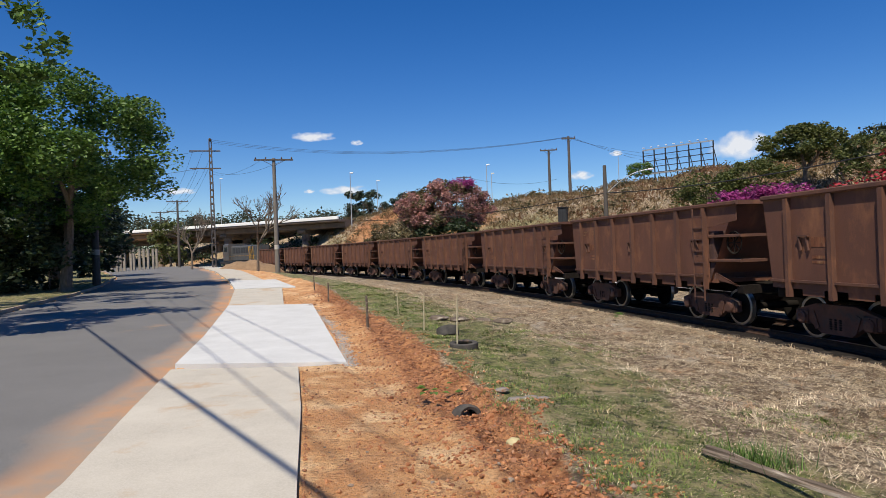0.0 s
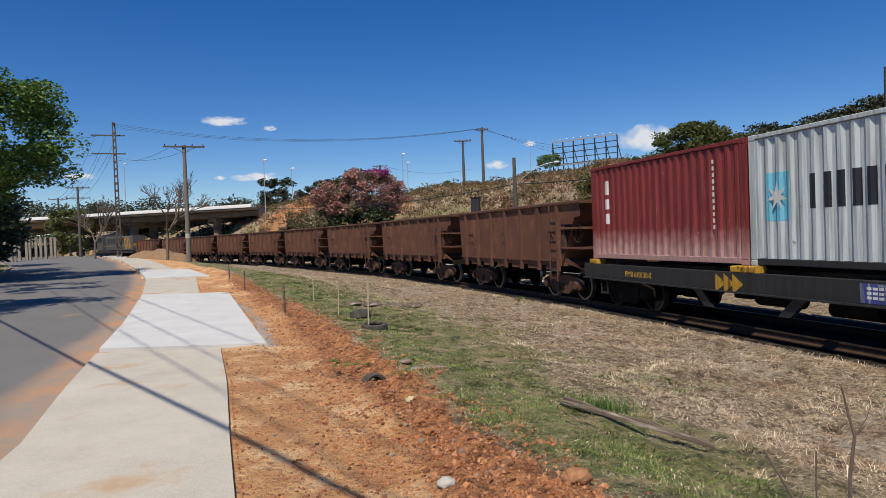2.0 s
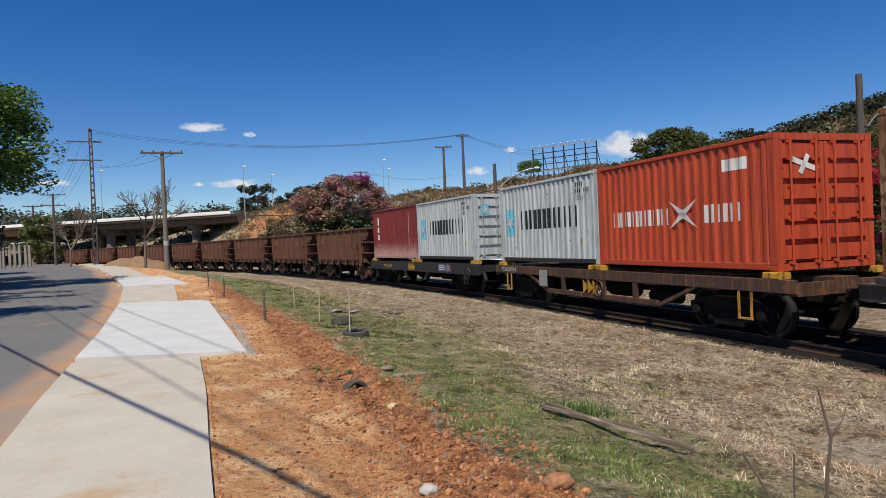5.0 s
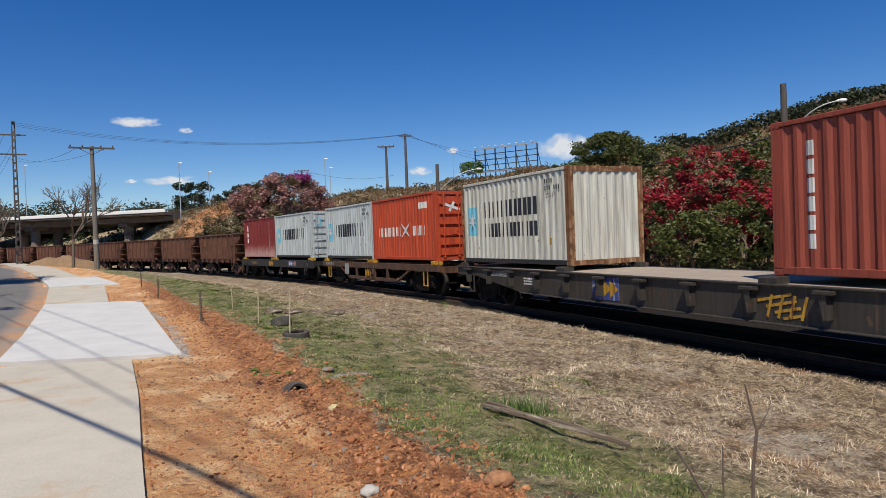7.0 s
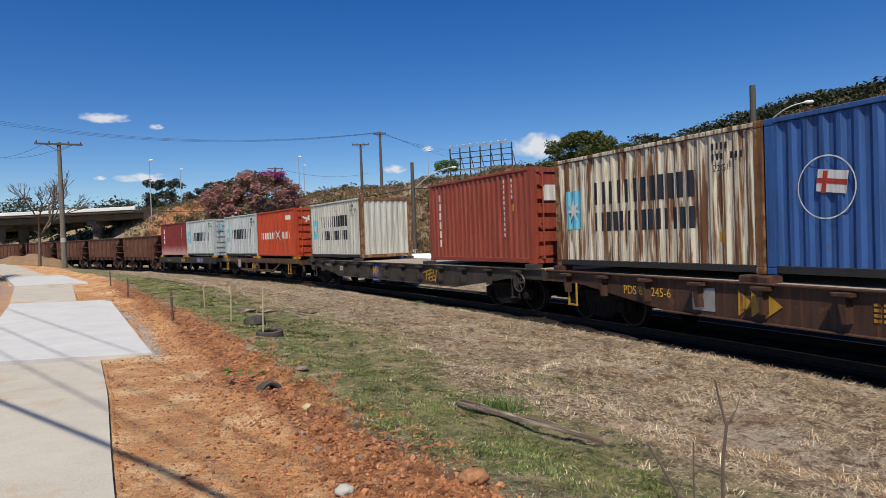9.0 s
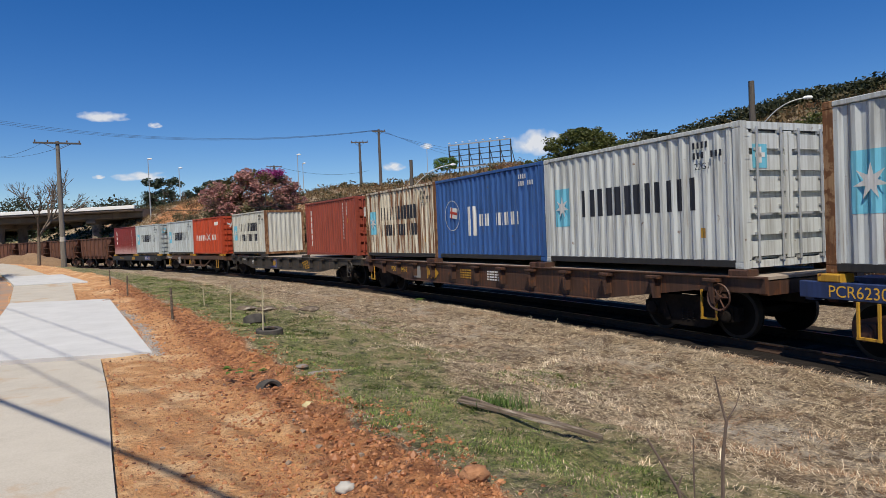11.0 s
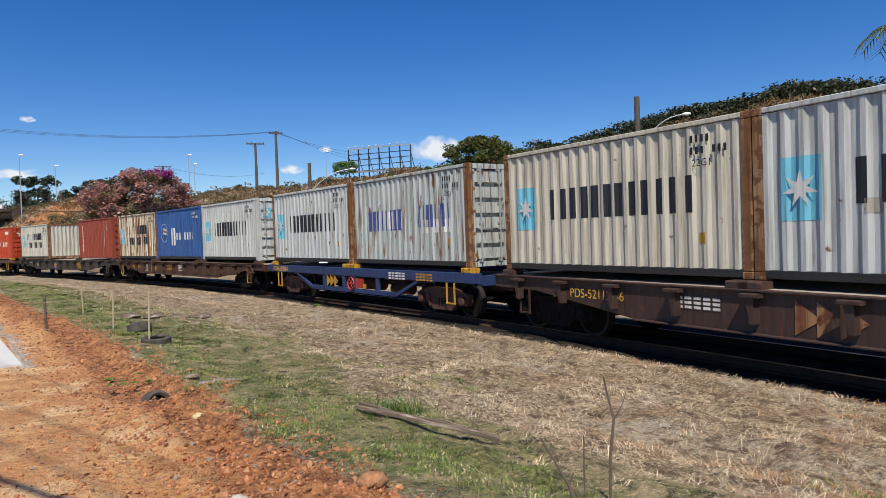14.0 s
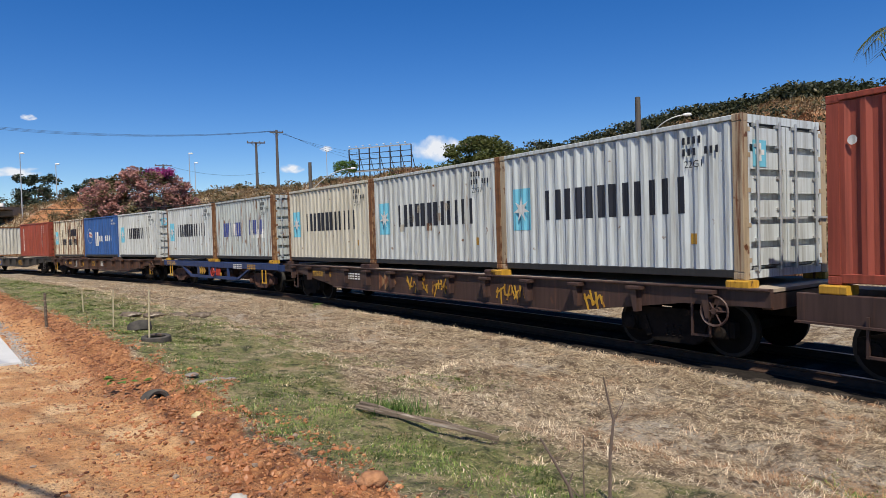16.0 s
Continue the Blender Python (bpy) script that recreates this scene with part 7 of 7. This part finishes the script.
def lump(name, label, x, y, size, mat, squash=0.7, category="stone", seed=0):
    bm = bmesh.new()
    bmesh.ops.create_icosphere(bm, subdivisions=3, radius=1)
    for v in bm.verts:
        k = 1 + 0.28 * noise.noise(v.co * 1.7 + Vector((seed, 0, 0))) + 0.16 * noise.noise(v.co * 5 + Vector((seed, 3, 0)))
        v.co = Vector((v.co.x * k * size, v.co.y * k * size * 0.85, v.co.z * k * size * squash))
    me = bpy.data.meshes.new(name)
    bm.to_mesh(me)
    bm.free()
    me.materials.append(M[mat])
    me.shade_smooth()
    tagged(new(name, me), label, category).matrix_basis = pose(x, y, height_at(x, y) + size * squash * 0.45)


def clutter():
    tyre(-1.08, 13.34, -24, "old tyre lying tilted in the grass", 1, 0.05, 20, 0.205)
    tyre(-0.70, 11.52, 4, "old tyre lying flat in the grass", 1, 0.11, 0, 0.225)
    tyre(-0.49, 7.5, 78, "broken half tyre sunk in red earth", 0.5, 0.09, 25, 0.135)
    stick(-1.62, 14.25, 0.72, 0.014, "stick", "thin pale cane stake in the grass", lean=2)
    stick(-0.80, 11.45, 0.82, 0.014, "stick", "thin pale cane stake beside a tyre", lean=4)
    stick(-2.81, 14.6, 0.62, 0.028, "plank", "short brown wooden post in red earth", "post", 1)
    stick(-5.42, 21.68, 0.6, 0.028, "plank", "short brown wooden post in red earth", "post", 2)
    stick(-7.6, 28.0, 0.6, 0.028, "plank", "short brown wooden post in red earth", "post", 2)
    stick(-2.6, 17.5, 0.6, 0.014, "stick", "thin pale cane stake in the grass", lean=2)
    lump("boulder", "rounded lump of orange earth", 0.96, 4.05, 0.09, "clod", 0.62, "clod", 2)
    lump("stone", "small white stone on the earth", 0.16, 4.21, 0.06, "post_white", 0.6, seed=4)
    lump("litter", "crumpled yellowish litter", -0.07, 6.46, 0.062, "trash", 0.8, "litter", 6)
    for k, (dx, dy, sz) in enumerate(((0, 0, 0.13), (0.16, 0.1, 0.1), (-0.14, 0.16, 0.11), (0.1, -0.13, 0.08), (0.28, -0.05, 0.09))):
        lump("rubble", "grey lump of broken concrete", 0.0 + dx, 8.05 + dy, sz * 0.7, "rubble", 0.32, "rubble", 10 + k)
    for k, (dx, dy) in enumerate(((0, 0), (0.5, 0.15), (1.0, 0.1), (-0.5, -0.1))):
        lump("sack", "flattened dark sack in the grass", -1.04 + dx, 16.6 + dy, 0.24, "plank", 0.3, "sack", 20 + k)
    # plank of old wood half hidden in the grass
    a, b = Vector((1.40, 6.40, 0)), Vector((2.42, 5.30, 0))
    L = (b - a).length
    s = Shape()
    n = 22
    for t0, w in ((-0.03, 0.032), (0.012, 0.028)):
        vs, fs = [], []
        for i in range(n + 1):
            u = i / n
            x = u * L * (1.0 if t0 < 0 else 0.86)
            y = t0 + 0.012 * math.sin(u * 7 + t0 * 90)
            zt = 0.032 + 0.010 * math.sin(u * 11 + t0 * 50)
            ww = w * (1 - 0.6 * max(0, u - 0.75) * 4 * 0.6)
            vs += [(x, y - ww / 2, 0), (x, y - ww / 2, zt), (x, y + ww / 2, zt + 0.008), (x, y + ww / 2, 0)]
        for i in range(n):
            for j in range(4):
                fs.append((4 * i + j, 4 * i + (j + 1) % 4, 4 * i + 4 + (j + 1) % 4, 4 * i + 4 + j))
        s.add(vs, fs)
    tagged(new("plank", s.mesh("plank", M["plank"])), "rotten split plank lying in the grass", "plank").matrix_basis = pose(a.x, a.y, max(height_at(1.4, 6.4), height_at(2.4, 5.3)) + 0.03, 0, -math.degrees(math.asin((height_at(2.42, 5.3) - height_at(1.4, 6.4)) / L)), math.degrees(math.atan2(b.y - a.y, b.x - a.x)))
    # dead saplings
    for x, y, path in ((2.40, 3.62, [(0, 0, -0.1), (0.02, 0.01, 0.3), (0.045, 0.0, 0.52), (0.02, 0.02, 0.66), (-0.01, 0.02, 0.8)]), (2.16, 3.6, [(0, 0, -0.1), (-0.05, 0.03, 0.12), (-0.12, 0.06, 0.26), (-0.2, 0.1, 0.42)]), (2.24, 3.66, [(0, 0, -0.1), (0.0, 0, 0.2), (0.004, 0.0, 0.42)])):
        s = Shape()
        for i in range(len(path) - 1):
            s.tube(path[i], path[i + 1], (0.013 - 0.002 * i) * (0.45 if len(path) == 3 else 1), (0.011 - 0.002 * i) * (0.45 if len(path) == 3 else 1), 6)
        if len(path) == 5:
            s.tube(path[2], (0.1, -0.02, 0.62), 0.006, 0.003, 5).tube((0.1, -0.02, 0.62), (0.13, -0.02, 0.7), 0.003, 0.002, 5)
        if len(path) == 4:
            s.tube(path[1], (-0.02, 0.02, 0.2), 0.007, 0.004, 5).tube(path[1], (0.04, 0.0, 0.02), 0.006, 0.004, 5)
        tagged(new("dead_sapling", s.mesh("dead_sapling", M["twig"], True)), "bare dead sapling stem in the verge", "sapling", "dead saplings").matrix_basis = pose(x, y, height_at(x, y))
    # broad-leaved weeds
    for x, y, n, sz in ((-0.89, 8.02, 9, 0.11), (3.26, 20.4, 26, 0.16), (-0.72, 8.2, 6, 0.10)):
        w = thing("weed", "broad-leaved green weed on the verge", "weed", "weeds", m=pose(x, y, height_at(x, y)))
        for k in range(n):
            a, r = random.uniform(0, 6.28), random.uniform(0.03, 0.2)
            c = Vector((r * math.cos(a), r * math.sin(a), random.uniform(0.07, 0.2)))
            o, sd = Vector((math.cos(a), math.sin(a), 0.2)) * sz / 2, Vector((-math.sin(a), math.cos(a), 0)) * sz * 0.32
            part("leaf", Shape().add([c - o, c + sd, c + o + Vector((0, 0, -0.03)), c - sd], [(0, 1, 2, 3)]), M["leaf_tree"], w)


clutter()


def clods():
    """Broken red earth along the dug edge and grit over the bare soil."""
    bm = bmesh.new()
    bmesh.ops.create_icosphere(bm, subdivisions=1, radius=1)
    base = np.array([v.co[:] for v in bm.verts])
    tri = np.array([[v.index for v in f.verts] for f in bm.faces])
    bm.free()

    def scatter(name, label, mat, n, lo, hi, s0, s1, y0=3.0, y1=26.0, power=2.2):
        y = y0 + (y1 - y0) * RG.random(n) ** power
        x = edge_x(WALK_RIGHT, y) + RG.normal((lo + hi) / 2, (hi - lo) / 3.2, n)
        x = np.minimum(x, edge_x(WALK_RIGHT, y) + 2.25 + 0.25 * wobble(x, y, 0.5, 6) + 0.1 * RG.random(n))
        x = np.clip(x, edge_x(WALK_RIGHT, y) + 0.05 + 0.6 * ((y > 10.3) & (y < 21.3)), None)
        size = s0 + (s1 - s0) * RG.random(n) ** 3
        z = height(x, y) + size * 0.2
        v = base[None] * (1 + 0.36 * np.clip(RG.normal(size=(n, len(base), 1)), -1.8, 1.8)) * size[:, None, None] * np.array([1, 0.9, 0.8])
        v = v + np.stack([x, y, z], 1)[:, None]
        f = tri[None] + (np.arange(n) * len(base))[:, None, None]
        tagged(new(name, big_mesh(name, v.reshape(-1, 3), f.reshape(-1, 3), M[mat], False)), label, "soil", kind="stuff")
    scatter("earth_clods", "broken clods of red earth along the dug edge", "lumps", 15000, 1.0, 2.35, 0.003, 0.022)
    scatter("ridge_clods", "larger broken lumps along the dug ridge", "lumps", 420, 1.35, 2.15, 0.012, 0.04)
    scatter("soil_grit", "small crumbs of red earth on bare soil", "lumps", 9000, 0.1, 2.3, 0.004, 0.02)
    scatter("pebbles", "pale pebbles on the bare earth", "sand", 350, 0.2, 2.4, 0.005, 0.024)
    scatter("gravel_edge", "grey gravel spilled beside the new slab", "stone", 2600, 0.62, 0.86, 0.005, 0.02, 10.3, 21.8, 1.3)


clods()


def blades():
    def sward(name, label, mat, n, off0, off1, l0, l1, upright, width, y0=2.6, y1=34.0, power=1.9, patch=None, qmin=1.55, clump=0, spread=0.06):
        y = y0 + (y1 - y0) * RG.random(n) ** power
        x = edge_x(WALK_RIGHT, y) + off0 + (off1 - off0) * RG.random(n)
        if clump:
            x, y = np.repeat(x, clump), np.repeat(y, clump)
            n = len(x)
            wide = spread * (0.5 + np.repeat(RG.random(n // clump), clump))
            x, y = x + RG.normal(0, 1, n) * wide, y + RG.normal(0, 1, n) * wide
        s, q = track_coords(x, y)
        keep = q > qmin
        if patch is not None:
            keep &= patch(x, y)
        x, y = x[keep], y[keep]
        n = len(x)
        z = height(x, y)
        a = np.where(RG.random(n) < 0.3, RG.uniform(0, 6.283, n), 2.2 * wobble(x, y, 0.42, 21) + 1.8 * wobble(x, y, 0.13, 22) + RG.normal(0, 0.6, n))
        ln = l0 + (l1 - l0) * RG.random(n) ** 2
        up = np.clip(RG.normal(upright, 0.25, n) + 0.12 * wobble(x, y, 0.17, 31), 0.03, 1.2)
        d = np.stack([np.cos(a) * np.cos(up), np.sin(a) * np.cos(up), np.sin(up)], 1)
        w = np.stack([-np.sin(a), np.cos(a), np.zeros(n)], 1) * (width * (1 + 0.05 * np.hypot(x, y)))[:, None]
        p = np.stack([x, y, z - 0.005], 1)
        mid = p + d * (ln * 0.55)[:, None]
        d2 = d.copy()
        d2[:, 2] -= 0.55
        tip = mid + d2 * (ln * 0.45)[:, None]
        tip[:, 2] = np.maximum(tip[:, 2], z + 0.004)
        v = np.stack([p - w, p + w, mid + w * 0.8, mid - w * 0.8, tip + w * 0.15, tip - w * 0.15], 1).reshape(-1, 3)
        k = np.arange(n)[:, None] * 6
        f = np.concatenate([k + np.array([0, 1, 2, 3]), k + np.array([3, 2, 4, 5])], 0)
        tagged(new(name, big_mesh(name, v, f, M[mat], False)), label, "grass", kind="stuff")
    sward("green_grass", "short green grass in patches along the verge", "blade_green", 120000, 1.8, 6.4, 0.015, 0.06, 0.7, 0.0028, power=1.6, patch=lambda x, y: (wobble(x, y, 0.45, 1) + 0.9 * wobble(x, y, 1.1, 5) - 0.5 * (x - edge_x(WALK_RIGHT, y) - 3.5 - 0.6 * smooth(7, 14, y)) ** 2 / 2.2 + 0.35 * smooth(6, 14, y) + RG.normal(0, 0.3, len(x))) > -0.35)
    sward("straw", "pale dry mown grass lying by the railway", "blade_dry", 170000, 3.0, 11.5, 0.04, 0.16, 0.26, 0.0018, y0=1.0, y1=40, patch=lambda x, y: (x - edge_x(WALK_RIGHT, y) + RG.normal(0, 0.7, len(x)) + 0.5 * wobble(x, y, 1.2, 3)) > 4.1)
    sward("straw_tussocks", "upright tussocks of brown dry grass by the railway", "blade_dry", 46000, 3.6, 11.0, 0.06, 0.16, 0.6, 0.0017, y0=1.5, y1=36, patch=lambda x, y: (wobble(x, y, 0.35, 7) + 0.7 * wobble(x, y, 0.8, 9)) > 0.55)
    sward("straw_thin", "thin straw among the green grass", "blade_dry", 30000, 2.0, 5.0, 0.025, 0.085, 0.3, 0.0020)
    sward("grass_clumps", "fresh green clumps standing in the short grass", "blade_fresh", 1200, 2.0, 5.6, 0.03, 0.085, 0.95, 0.003, power=1.7, clump=34, spread=0.075, patch=lambda x, y: (wobble(x, y, 0.45, 1) + 0.9 * wobble(x, y, 1.1, 5) - 0.5 * (x - edge_x(WALK_RIGHT, y) - 3.4 - 0.6 * smooth(7, 14, y)) ** 2 / 2.2 + 0.35 * smooth(6, 14, y)) > -0.1)
    sward("straw_clumps", "matted clumps of pale dry grass by the railway", "blade_pale", 1700, 3.9, 11.5, 0.06, 0.2, 0.45, 0.0019, y0=1.0, y1=40, clump=36, spread=0.11)
    n = 260
    c = np.array([1.78, 6.33])
    x, yy = c[0] + RG.normal(0, 0.16, n), c[1] + RG.normal(0, 0.09, n)
    z = height(x, yy)
    a = RG.uniform(0, 6.283, n)
    ln = RG.uniform(0.12, 0.26, n)
    p = np.stack([x, yy, z], 1)
    w = np.stack([-np.sin(a), np.cos(a), 0 * a], 1) * 0.004
    tip = p + np.stack([np.cos(a) * 0.5, np.sin(a) * 0.5, 0 * a + 0.9], 1) * ln[:, None]
    v = np.stack([p - w, p + w, tip], 1).reshape(-1, 3)
    tagged(new("grass_tuft", big_mesh("grass_tuft", v, np.arange(3 * n).reshape(n, 3), M["leaf_tree"], False)), "taller fresh green tuft beside the plank", "grass", kind="stuff")


blades()

build_track()


# ---- what moves ----
def motions():
    for ob, behind, half, up in RUNS:
        rows = []
        for k in range(33):
            t = k * 0.5
            rows.append((t, car_pose(gone(t) - behind, half) @ pose(0, 0, up)))
        walk(ob, rows)
        for b in ob.children:
            if b.name.split(".")[0] != "bogie":
                continue
            for w in b.children:
                if w.name.split(".")[0] != "wheelset":
                    continue
                c = w.matrix_basis.translation.copy()
                walk(w, [(k * 0.1, pose(c.x, c.y, c.z, 0, math.degrees((gone(k * 0.1) - gone(0)) / WHEEL), 0)) for k in range(161)])


motions()
